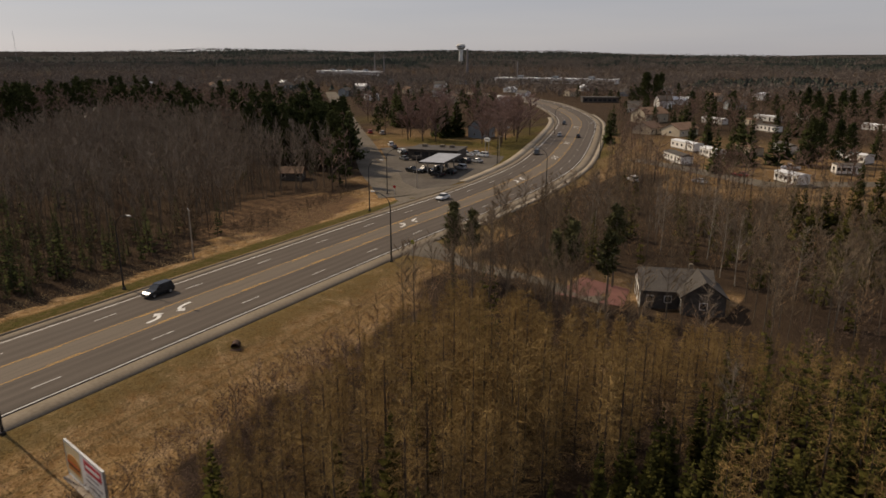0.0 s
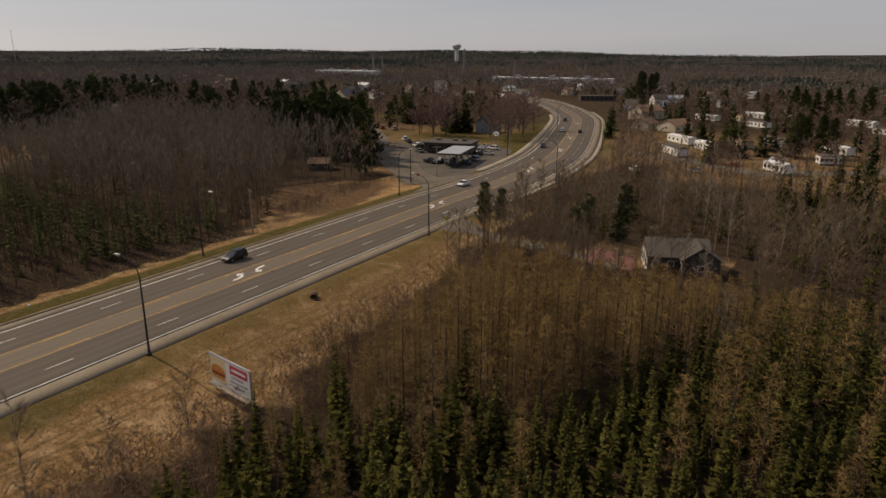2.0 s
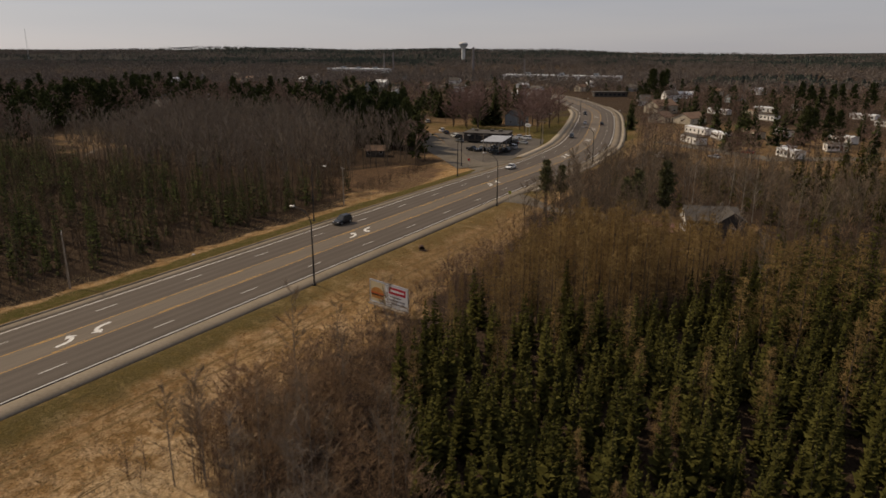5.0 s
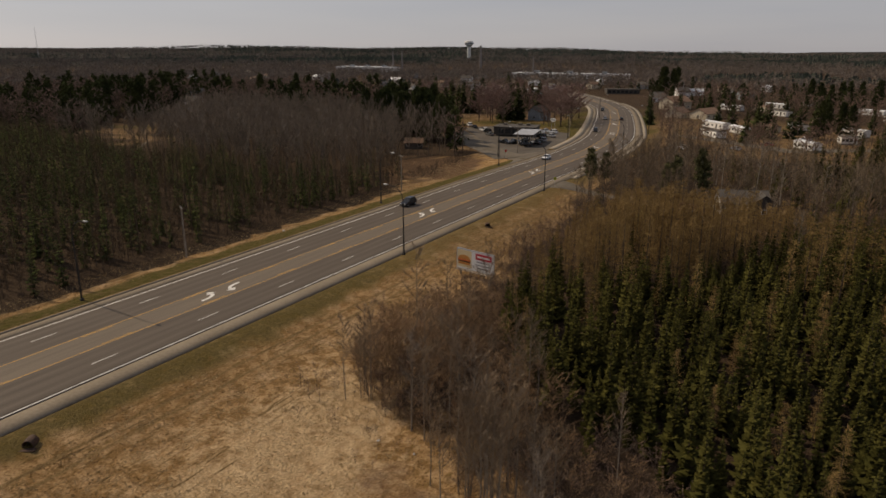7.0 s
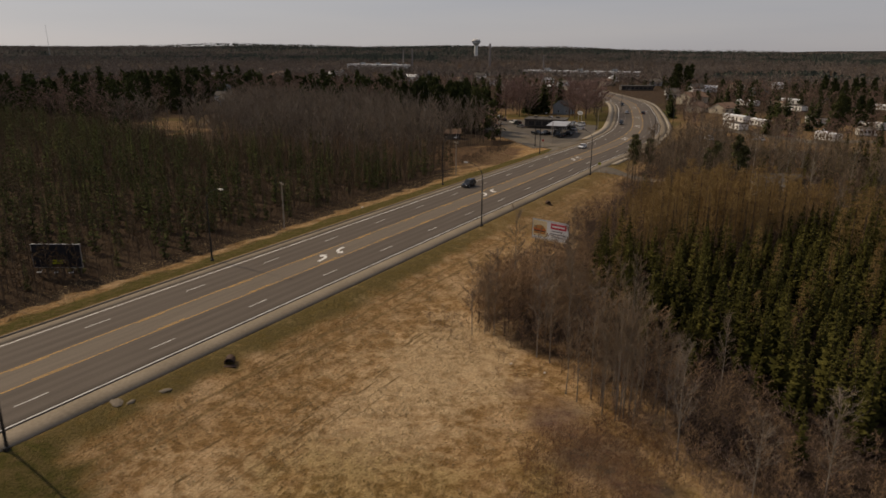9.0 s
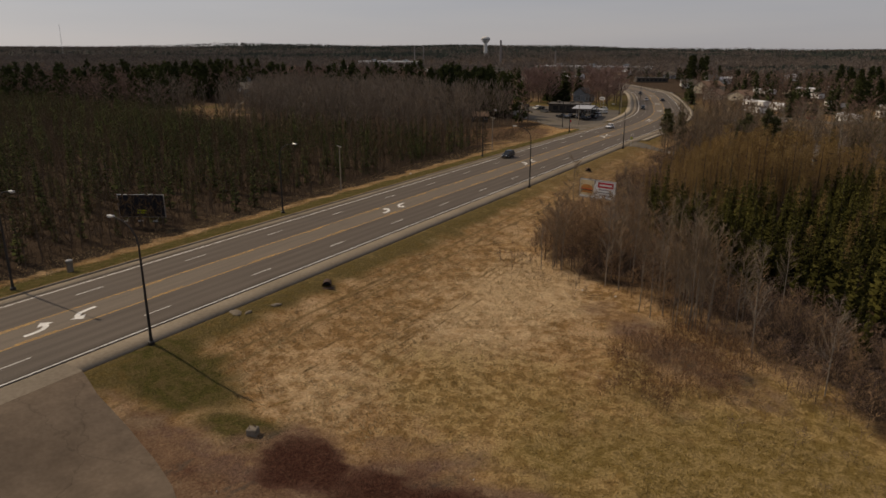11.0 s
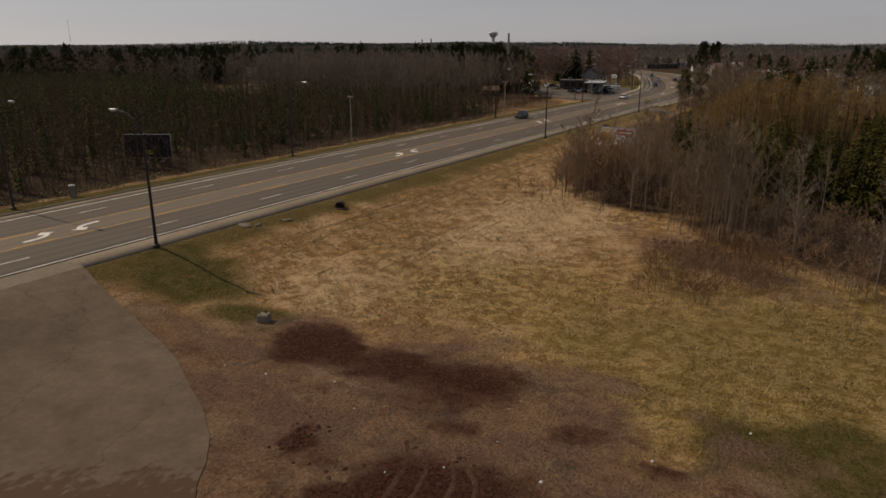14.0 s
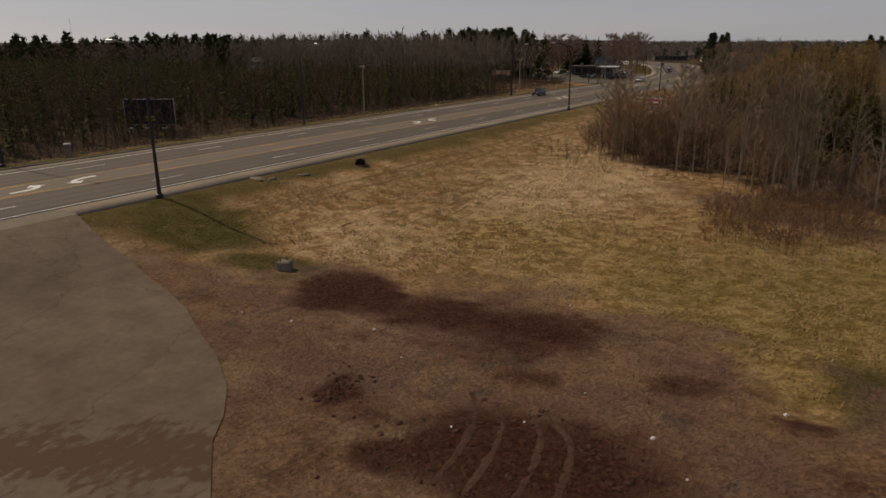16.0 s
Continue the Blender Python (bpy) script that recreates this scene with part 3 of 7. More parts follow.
def ground_material():
    m = bpy.data.materials.new("ground_cover")
    m.use_nodes = True
    n, l = m.node_tree.nodes, m.node_tree.links
    p = n["Principled BSDF"]
    p.inputs["Roughness"].default_value, p.inputs["Specular IOR Level"].default_value = 0.95, 0.02
    geo = n.new("ShaderNodeNewGeometry")

    def nz(scale, detail=5, rough=0.6, stretch=None):
        t = n.new("ShaderNodeTexNoise")
        t.inputs["Scale"].default_value, t.inputs["Detail"].default_value, t.inputs["Roughness"].default_value = scale, detail, rough
        src = geo.outputs["Position"]
        if stretch:
            mp = n.new("ShaderNodeMapping")
            mp.inputs["Scale"].default_value = stretch
            l.new(src, mp.inputs["Vector"])
            src = mp.outputs[0]
        l.new(src, t.inputs["Vector"])
        return t.outputs["Fac"]

    def two(fac, a, b, lo=0.35, hi=0.65):
        mr = n.new("ShaderNodeMapRange")
        mr.inputs["From Min"].default_value, mr.inputs["From Max"].default_value = lo, hi
        l.new(fac, mr.inputs["Value"])
        x = n.new("ShaderNodeMix")
        x.data_type = "RGBA"
        for k, c in (("A", a), ("B", b)):
            if isinstance(c, tuple):
                x.inputs[k].default_value = (*c, 1)
            else:
                l.new(c, x.inputs[k])
        l.new(mr.outputs[0], x.inputs["Factor"])
        return x.outputs["Result"]

    fine, mid, big = nz(5.0, 6, 0.7), nz(0.9, 5), nz(0.12, 4)
    streak = nz(0.6, 6, 0.7, (2.4, 0.55, 1.0))

    def over(base, col, key, breakup, lo=0.15, hi=0.55, amp=0.6):
        at = n.new("ShaderNodeAttribute")
        at.attribute_name = key
        ad = n.new("ShaderNodeMath")
        ad.operation = "MULTIPLY_ADD"
        sub = n.new("ShaderNodeMath")
        sub.operation = "SUBTRACT"
        l.new(breakup, sub.inputs[0])
        sub.inputs[1].default_value = 0.5
        l.new(sub.outputs[0], ad.inputs[0])
        ad.inputs[1].default_value = amp
        l.new(at.outputs["Fac"], ad.inputs[2])
        return two(ad.outputs[0], base, col, lo, hi)

    patch, clump = nz(0.24, 6, 0.65), nz(2.9, 5, 0.7)
    straw = two(mid, two(fine, (0.205, 0.118, 0.046), (0.36, 0.216, 0.093)), two(fine, (0.34, 0.205, 0.092), (0.54, 0.352, 0.172)), 0.43, 0.57)
    straw = two(patch, straw, two(fine, (0.43, 0.275, 0.138), (0.70, 0.485, 0.275)), 0.50, 0.66)
    straw = two(streak, straw, two(fine, (0.125, 0.078, 0.026), (0.26, 0.168, 0.060)), 0.56, 0.70)
    # dark spots: shade among the tufts, mixed into the straw colour
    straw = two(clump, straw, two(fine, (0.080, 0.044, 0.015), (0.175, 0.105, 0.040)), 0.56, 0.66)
    green = two(fine, (0.054, 0.049, 0.013), (0.122, 0.104, 0.031))
    green = two(mid, green, two(fine, (0.105, 0.074, 0.03), (0.19, 0.138, 0.06)), 0.42, 0.68)
    bare = two(fine, (0.172, 0.101, 0.057), (0.305, 0.192, 0.113))
    bare = two(mid, bare, two(fine, (0.130, 0.075, 0.044), (0.235, 0.146, 0.086)), 0.4, 0.65)
    bare = two(nz(0.33, 7, 0.7), bare, two(fine, (0.08, 0.038, 0.023), (0.165, 0.085, 0.052)), 0.54, 0.66)
    bare = two(patch, bare, two(fine, (0.21, 0.142, 0.084), (0.34, 0.243, 0.152)), 0.5, 0.72)
    dirt = two(fine, (0.032, 0.014, 0.010), (0.10, 0.044, 0.028))
    dirt = two(clump, dirt, two(fine, (0.055, 0.028, 0.018), (0.14, 0.075, 0.048)), 0.5, 0.7)
    forest = two(fine, (0.036, 0.024, 0.016), (0.09, 0.062, 0.041))
    forest = two(big, forest, two(fine, (0.045, 0.03, 0.019), (0.10, 0.07, 0.045)), 0.4, 0.6)
    marsh = two(mid, two(fine, (0.085, 0.052, 0.030), (0.17, 0.108, 0.064)), two(fine, (0.13, 0.078, 0.041), (0.26, 0.162, 0.090)), 0.42, 0.58)
    c = over(straw, two(fine, (0.46, 0.315, 0.165), (0.72, 0.53, 0.315)), "pale", mid, 0.3, 0.9, 1.5)
    c = over(c, two(mid, two(fine, (0.15, 0.098, 0.028), (0.30, 0.205, 0.070)), two(fine, (0.30, 0.205, 0.072), (0.53, 0.37, 0.158)), 0.44, 0.56), "olive", mid, 0.1, 0.7, 0.7)
    sep, wig, m1, m2, m3 = n.new("ShaderNodeSeparateXYZ"), nz(0.07, 2), *(n.new("ShaderNodeMath") for _ in range(3))
    l.new(geo.outputs["Position"], sep.inputs[0])                  # two faint wheel tracks along the highway
    m1.operation, m2.operation, m3.operation = "MULTIPLY_ADD", "ABSOLUTE", "SUBTRACT"
    l.new(wig, m1.inputs[0])
    m1.inputs[1].default_value = 1.6
    xs = n.new("ShaderNodeMath")
    xs.operation = "SUBTRACT"
    l.new(sep.outputs["X"], xs.inputs[0])
    xs.inputs[1].default_value = 20.8
    l.new(xs.outputs[0], m1.inputs[2])
    l.new(m1.outputs[0], m2.inputs[0])
    l.new(m2.outputs[0], m3.inputs[0])
    m3.inputs[1].default_value = 0.85
    m4, m5 = n.new("ShaderNodeMath"), n.new("ShaderNodeMath")
    m4.operation, m5.operation = "ABSOLUTE", "MULTIPLY_ADD"
    l.new(m3.outputs[0], m4.inputs[0])
    l.new(mid, m5.inputs[0])
    m5.inputs[1].default_value = 0.5
    l.new(m4.outputs[0], m5.inputs[2])
    c = two(m5.outputs[0], two(fine, (0.19, 0.122, 0.052), (0.32, 0.213, 0.098)), c, 0.28, 0.58)
    lines, ruts = nz(1.0, 4, 0.6, (1.5, 0.09, 1.0)), nz(1.0, 5, 0.65, (2.9, 0.22, 1.0))
    c = over(c, two(ruts, c, two(fine, (0.115, 0.073, 0.031), (0.215, 0.143, 0.066)), 0.50, 0.62), "track", lines, 0.95, 1.25, 2.6)
    # darker gaps coloured in as the shade between grass tufts
    tuft_shade = nz(4.2, 5, 0.7)
    c = two(tuft_shade, two(fine, (0.070, 0.043, 0.017), (0.140, 0.090, 0.038)), c, 0.32, 0.41)
    c = over(c, forest, "forest", mid, 0.3, 0.7, 0.4)
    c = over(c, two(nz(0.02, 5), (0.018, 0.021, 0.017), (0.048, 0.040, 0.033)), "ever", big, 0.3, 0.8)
    c = over(c, marsh, "marsh", mid)
    c = over(c, green, "green", mid)
    bare = two(nz(0.19, 6, 0.65, (1.0, 1.4, 1.0)), two(fine, (0.125, 0.073, 0.050), (0.22, 0.137, 0.095)), bare, 0.40, 0.52)
    bare = two(nz(0.27, 6, 0.7, (1.3, 0.8, 1.0)), bare, two(fine, (0.085, 0.062, 0.045), (0.150, 0.113, 0.082)), 0.57, 0.66)
    smear = nz(0.55, 7, 0.75, (1.0, 1.6, 1.0))
    bare = two(smear, two(fine, (0.085, 0.046, 0.031), (0.150, 0.088, 0.060)), bare, 0.33, 0.43)
    bare = two(nz(9.0, 3, 0.6), bare, two(fine, (0.24, 0.175, 0.115), (0.40, 0.31, 0.22)), 0.66, 0.74)
    c = over(c, bare, "bare", patch, 0.2, 0.7, 1.3)
    c = over(c, two(smear, (0.075, 0.036, 0.024), (0.13, 0.069, 0.046)), "dirt", smear, 0.2, 0.6, 1.6)
    c = over(c, dirt, "dirt", nz(0.8, 8, 0.75), 0.35, 0.75, 1.7)
    l.new(c, p.inputs["Base Color"])
    bp = n.new("ShaderNodeBump")
    bp.inputs["Strength"].default_value, bp.inputs["Distance"].default_value = 1.0, 0.30
    ad = n.new("ShaderNodeMath")
    ad.operation = "ADD"
    l.new(fine, ad.inputs[0])
    l.new(mid, ad.inputs[1])
    ad2 = n.new("ShaderNodeMath")
    ad2.operation = "MULTIPLY_ADD"
    l.new(clump, ad2.inputs[0])
    ad2.inputs[1].default_value = 0.9
    l.new(ad.outputs[0], ad2.inputs[2])
    l.new(ad2.outputs[0], bp.inputs["Height"])
    l.new(bp.outputs[0], p.inputs["Normal"])
    return m


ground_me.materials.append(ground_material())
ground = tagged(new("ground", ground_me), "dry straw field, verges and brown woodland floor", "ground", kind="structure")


# ---- road ----
def road_material():
    """Worn asphalt: paler turn lane, dark wheel paths."""
    m = bpy.data.materials.new("road_asphalt")
    m.use_nodes = True
    n, l = m.node_tree.nodes, m.node_tree.links
    p = n["Principled BSDF"]
    p.inputs["Roughness"].default_value, p.inputs["Specular IOR Level"].default_value = 0.8, 0.15
    geo, at = n.new("ShaderNodeNewGeometry"), n.new("ShaderNodeAttribute")
    at.attribute_name = "across"
    ramp = n.new("ShaderNodeValToRGB")
    mr = n.new("ShaderNodeMapRange")
    mr.inputs["From Min"].default_value, mr.inputs["From Max"].default_value = 0.0, 12.0
    ab = n.new("ShaderNodeMath")
    ab.operation = "ABSOLUTE"
    l.new(at.outputs["Fac"], ab.inputs[0])
    l.new(ab.outputs[0], mr.inputs["Value"])
    l.new(mr.outputs[0], ramp.inputs[0])
    pale, dark, midc = (0.150, 0.121, 0.090, 1), (0.090, 0.073, 0.057, 1), (0.112, 0.090, 0.070, 1)
    el = ramp.color_ramp.elements
    el[0].position, el[0].color = 0.0, pale
    el[1].position, el[1].color = 1.0, midc
    for d, c in ((2.0, pale), (2.5, midc), (3.2, dark), (4.1, midc), (5.0, dark), (5.9, midc), (6.8, dark), (7.7, midc), (8.5, dark), (9.1, midc)):
        e = el.new(d / 12.0)
        e.color = c
    a, b = n.new("ShaderNodeTexNoise"), n.new("ShaderNodeTexNoise")
    mp = n.new("ShaderNodeMapping")
    mp.inputs["Scale"].default_value = (1.2, 0.08, 1)
    l.new(geo.outputs["Position"], mp.inputs["Vector"])
    l.new(mp.outputs[0], a.inputs["Vector"])
    l.new(geo.outputs["Position"], b.inputs["Vector"])
    a.inputs["Scale"].default_value, b.inputs["Scale"].default_value = 1.0, 6.0
    ad = n.new("ShaderNodeMath")
    ad.operation = "ADD"
    l.new(a.outputs["Fac"], ad.inputs[0])
    l.new(b.outputs["Fac"], ad.inputs[1])
    k = n.new("ShaderNodeMapRange")
    k.inputs["From Min"].default_value, k.inputs["From Max"].default_value = 0.6, 1.4
    k.inputs["To Min"].default_value, k.inputs["To Max"].default_value = 0.8, 1.2
    l.new(ad.outputs[0], k.inputs["Value"])
    mul = n.new("ShaderNodeVectorMath")
    mul.operation = "SCALE"
    l.new(ramp.outputs[0], mul.inputs[0])
    l.new(k.outputs[0], mul.inputs["Scale"])
    l.new(mul.outputs[0], p.inputs["Base Color"])
    return m


def strip(name, s0, s1, d0, d1, z0, z1, material, step=5.0, cols=1, thick=0.0):
    """A band along the road from d0 to d1."""
    s = np.linspace(s0, s1, max(2, int((s1 - s0) / step) + 1))
    d = np.linspace(d0, d1, cols + 1)
    v, ac = [], []
    for k, dk in enumerate(d):
        p = on_road(s, np.full(s.shape, dk))
        z = road_z(s) + z0 + (z1 - z0) * k / cols
        v.append(np.c_[p, z])
        ac.append(np.full(s.shape, dk))
    n = len(s)
    v = np.concatenate(v)
    f = []
    for k in range(cols):
        i = np.arange(n - 1) + k * n
        f += [np.c_[i, i + n, i + n + 1], np.c_[i, i + n + 1, i + 1]]
    f = np.concatenate(f)
    if thick:
        nv = len(v)
        v = np.r_[v, v - np.array([0, 0, thick])]
        i = np.arange(n - 1)
        e = i + cols * n
        f = np.r_[f, np.c_[i, i + 1, i + nv], np.c_[i + 1, i + 1 + nv, i + nv], np.c_[e, e + nv, e + 1], np.c_[e + 1, e + nv, e + 1 + nv]]
        ac = ac + ac
    me = tri_mesh(name, v, f, [material])
    at = me.attributes.new("across", "FLOAT", "POINT")
    at.data.foreach_set("value", np.concatenate(ac).astype(np.float32))
    return me


END = float(ROAD_S[-1])
road = tagged(new("road", strip("road", -330, END, -9.7, 9.7, 0.0, 0.0, road_material(), cols=16, thick=0.1)), "five-lane worn grey-brown asphalt highway", "road", kind="structure")
for d0, d1 in ((9.7, 12.55), (-11.6, -9.7)):
    tagged(new("pavement", strip("shoulder", -330, END, d0, d1, -0.003, -0.02, M["concrete"], cols=2, thick=0.1)), "pale weathered concrete shoulder along the highway", "shoulder", kind="structure")
for d0, d1, s0, s1 in ((-14.6, -12.0, 168, 380), (12.85, 14.4, 112, 400)):
    tagged(new("pavement", strip("sidewalk", s0, s1, d0, d1, 0.12, 0.12, M["sidewalk"], thick=0.3)), "pale concrete sidewalk along the highway's bend", "sidewalk", kind="structure")
KERBS = [(12.55, 12.8, 108, 520), (-11.9, -11.6, -330, 121), (-11.9, -11.6, 166, 520)]
for d0, d1, s0, s1 in KERBS:
    tagged(new("kerb", strip("kerb", s0, s1, d0, d1, 0.13, 0.13, M["kerb"], thick=0.3)), "weathered concrete kerb beside the highway", "kerb", kind="structure")


def child(name, me, parent, label=""):
    ob = new(name, me)
    ob.parent = parent
    if label:
        ob["label"] = label
    return ob


for d in (-9.25, 9.25):
    child("edge_line", strip("edge_line", -330, END - 30, d - 0.08, d + 0.08, 0.008, 0.008, M["white_paint"]), road, "thin white painted edge line")
for d in (-2.25, 2.25):
    child("centre_line", strip("centre_line", -330, END - 30, d - 0.07, d + 0.07, 0.008, 0.008, M["yellow_paint"]), road, "solid yellow painted line")
for k in range(-12, 36):
    s = -40.7 + 15.05 * k
    for d in (-6.0, 6.0):
        child("lane_dash", strip("lane_dash", s, s + 3.3, d - 0.06, d + 0.06, 0.008, 0.008, M["white_paint"]), road)
    for d in (-1.95, 1.95):
        child("centre_dash", strip("centre_dash", s + 4, s + 8.2, d - 0.06, d + 0.06, 0.008, 0.008, M["yellow_paint"]), road)


def turn_arrow(s, flip):
    """A curved painted turn arrow in the middle lane."""
    f = -1 if flip else 1
    path = [(0.75, -1.3), (0.72, -0.5), (0.5, 0.25), (0.05, 0.75), (-0.45, 0.9)]
    bm = bmesh.new()
    rows = []
    for i, (u, w) in enumerate(path):
        a, b = path[max(i - 1, 0)], path[min(i + 1, len(path) - 1)]
        t = Vector((b[0] - a[0], b[1] - a[1], 0)).normalized()
        nn = Vector((-t.y, t.x, 0)) * 0.24
        rows.append([(u + nn.x, w + nn.y), (u - nn.x, w - nn.y)])
    P = lambda q: (*on_road(np.array([s + f * q[1] * 1.25]), np.array([f * q[0]]))[0], float(road_z(s)) + 0.009)
    vs = [[bm.verts.new(P(q)) for q in r] for r in rows]
    for a, b in zip(vs, vs[1:]):
        bm.faces.new((a[0], a[1], b[1], b[0]))
    bm.faces.new([bm.verts.new(P(q)) for q in ((-0.4, 1.6), (-0.4, 0.2), (-1.35, 0.9))])
    bmesh.ops.recalc_face_normals(bm, faces=bm.faces[:])
    ob = part("turn_arrow", bm, M["white_paint"], road, "white painted turn arrow")


for s in (-123, -61, -1.2, 57, 117.5, 178, 225, 266, 328):
    turn_arrow(s - 2.6, False)
    turn_arrow(s + 2.6, True)


def slab(name, poly, lift, material, label, category, thick=0.012, sub=0):
    """A flat-topped sheet over the ground with outline poly."""
    bm = bmesh.new()
    bm.faces.new([bm.verts.new((x, y, 0)) for x, y in poly])
    bmesh.ops.triangulate(bm, faces=bm.faces[:])
    for _ in range(sub):
        bmesh.ops.subdivide_edges(bm, edges=[e for e in bm.edges if e.calc_length() > 4], cuts=1, use_grid_fill=True)
        bmesh.ops.triangulate(bm, faces=bm.faces[:])
    bm.verts.ensure_lookup_table()
    co = np.array([v.co[:] for v in bm.verts])
    z = G(co[:, 0], co[:, 1])
    for v, h in zip(bm.verts, z):
        v.co.z = h + lift
    bmesh.ops.recalc_face_normals(bm, faces=bm.faces[:])
    r = bmesh.ops.extrude_face_region(bm, geom=bm.faces[:])
    low = [e for e in r["geom"] if isinstance(e, bmesh.types.BMVert)]
    for v in low:
        v.co.z += thick
    me = bpy.data.meshes.new(name)
    bm.to_mesh(me)
    bm.free()
    me.materials.append(material)
    return tagged(new(name, me), label, category, kind="structure")


slab("pavement", LOT, 0.03, M["lot"], "worn grey-brown asphalt lot with a curved edge", "parking lot", sub=3)
slab("pavement", [(9.9, -66.7), (12.5, -66.7), (12.8, -68.1), (12.8, -98), (9.9, -98)], 0.02, M["concrete"], "pale concrete driveway apron beside the highway", "driveway", sub=2)
slab("pavement", STATION, 0.03, M["dark_asphalt"], "dark asphalt forecourt of the filling station", "forecourt", sub=3)
slab("pavement", [(-11.8, 119.5), (-13, 128), (-15, 136), (-26, 147.5), (-40, 158), (-52, 171), (-44, 178), (-31, 162), (-21.6, 155.2), (-14.4, 159.6), (-12.4, 168), (-12.0, 140)], 0.05, M["side_asphalt"], "pale asphalt mouth of the side street", "junction", sub=2)
_t = np.gradient(SIDE, axis=0)
_t /= np.linalg.norm(_t, axis=1)[:, None]
_n = np.c_[_t[:, 1], -_t[:, 0]]
_l, _r = SIDE + _n * -5, SIDE + _n * 5
_m = len(SIDE)
_v = np.r_[_l, _r]
_zz = G(_v[:, 0], _v[:, 1]) + 0.05
_k = np.arange(_m - 1)
tagged(new("road", tri_mesh("side_street", np.c_[_v, _zz], np.r_[np.c_[_k, _k + _m, _k + _m + 1], np.c_[_k, _k + _m + 1, _k + 1]], [M["side_asphalt"]])), "pale worn asphalt side street", "street", kind="structure")
slab("pavement", [(12.4, 96.5), (12.4, 107.5), (20, 104.5), (34, 103), (48, 101), (48, 97.5), (34, 99), (20, 100)], 0.03, M["side_asphalt"], "pale gravel driveway leading to the house", "driveway", sub=2)
slab("pavement", [(x - 3.2, y + 2.9) for x, y in LANE_L] + [(x + 3.2, y - 2.9) for x, y in LANE_L[::-1]], 0.03, M["side_asphalt"], "pale asphalt lane among trees", "lane", sub=3)
slab("pavement", [(14, 232), (60, 205), (110, 232), (108, 238), (60, 214), (18, 238)], 0.03, M["side_asphalt"], "grey asphalt lane of the home park", "lane", sub=2)


# ---- trees: prototypes as arrays ----
def cone_tube(p0, p1, r0, r1, sides=4):
    p0, p1 = np.array(p0, float), np.array(p1, float)
    d = p1 - p0
    d /= np.linalg.norm(d) + 1e-9
    a = np.cross(d, [0.3, 0.9, 0.31])
    a /= np.linalg.norm(a)
    b = np.cross(d, a)
    t = np.arange(sides) * 2 * math.pi / sides
    ring = np.cos(t)[:, None] * a + np.sin(t)[:, None] * b
    v = np.r_[p0 + ring * r0, p1 + ring * r1]
    i = np.arange(sides)
    j = (i + 1) % sides
    return v, np.r_[np.c_[i, j, j + sides], np.c_[i, j + sides, i + sides]]


def join(lst):
    v, f, n = [], [], 0
    for a, b in lst:
        v.append(a)
        f.append(b + n)
        n += len(a)
    return np.concatenate(v), np.concatenate(f)


def slivers(p, q, w, g):
    """Thin triangles from p to q."""
    d = q - p
    side = np.cross(d, g.normal(size=d.shape))
    side /= np.linalg.norm(side, axis=1)[:, None] + 1e-9
    m = len(p)
    v = np.stack([p - side * w[:, None] / 2, p + side * w[:, None] / 2, q], 1).reshape(-1, 3)
    return v, np.arange(3 * m).reshape(-1, 3)


def bare_tree(seed, h, spread, limbs, twigs, w=0.05, low=0.35, trunk=0.11, up=0.9, sides=5, fan=0.65, lift=0.35):
    """A leafless broadleaf: trunk, limbs, and a crown of fine twigs."""
    g = np.random.default_rng(seed)
    wob = g.normal(0, 0.05 * h / 8, (5, 2))
    wob[0] = 0
    zs = np.array([-0.3, 0.3, 0.55, 0.8, 1.0]) * h
    zs[0] = -0.3
    c = np.c_[np.cumsum(wob, 0), zs]
    rr = trunk * np.array([1.15, 0.8, 0.55, 0.3, 0.08])
    wood = [cone_tube(c[i], c[i + 1], rr[i], rr[i + 1], sides) for i in range(4)]
    P, Q, W = [], [], []
    for k in range(limbs):
        u = low + (0.95 - low) * (k + g.random()) / limbs
        base = np.array([np.interp(u * h, zs, c[:, j]) for j in range(3)])
        az = g.random() * 6.283
        ln = spread * (1.15 - 0.75 * (u - low) / (1 - low)) * g.uniform(0.65, 1.15)
        el = up * g.uniform(0.6, 1.3)
        tip = base + np.array([math.cos(az) * ln, math.sin(az) * ln, ln * el])
        tip[2] = min(tip[2], h * 1.05)
        wood.append(cone_tube(base, tip, trunk * 0.42 * (1.1 - u), 0.012, 3))
        for _ in range(twigs // limbs):
            t = g.uniform(0.2, 1.0)
            p = base + (tip - base) * t
            d = (tip - base) / np.linalg.norm(tip - base) + g.normal(0, fan, 3) + np.array([0, 0, lift])
            P.append(p)
            Q.append(p + d / np.linalg.norm(d) * g.uniform(0.45, 1.3) * h / 11)
            W.append(w * g.uniform(0.6, 1.4))
    for _ in range(twigs // 6):
        u = g.uniform(low, 1.0)
        base = np.array([np.interp(u * h, zs, c[:, j]) for j in range(3)])
        d = g.normal(0, 0.6, 3) + np.array([0, 0, 0.6])
        P.append(base)
        Q.append(base + d / np.linalg.norm(d) * g.uniform(0.5, 1.2) * h / 10)
        W.append(w)
    return join(wood[:4]), (join(wood[4:]), slivers(np.array(P), np.array(Q), np.array(W), g))


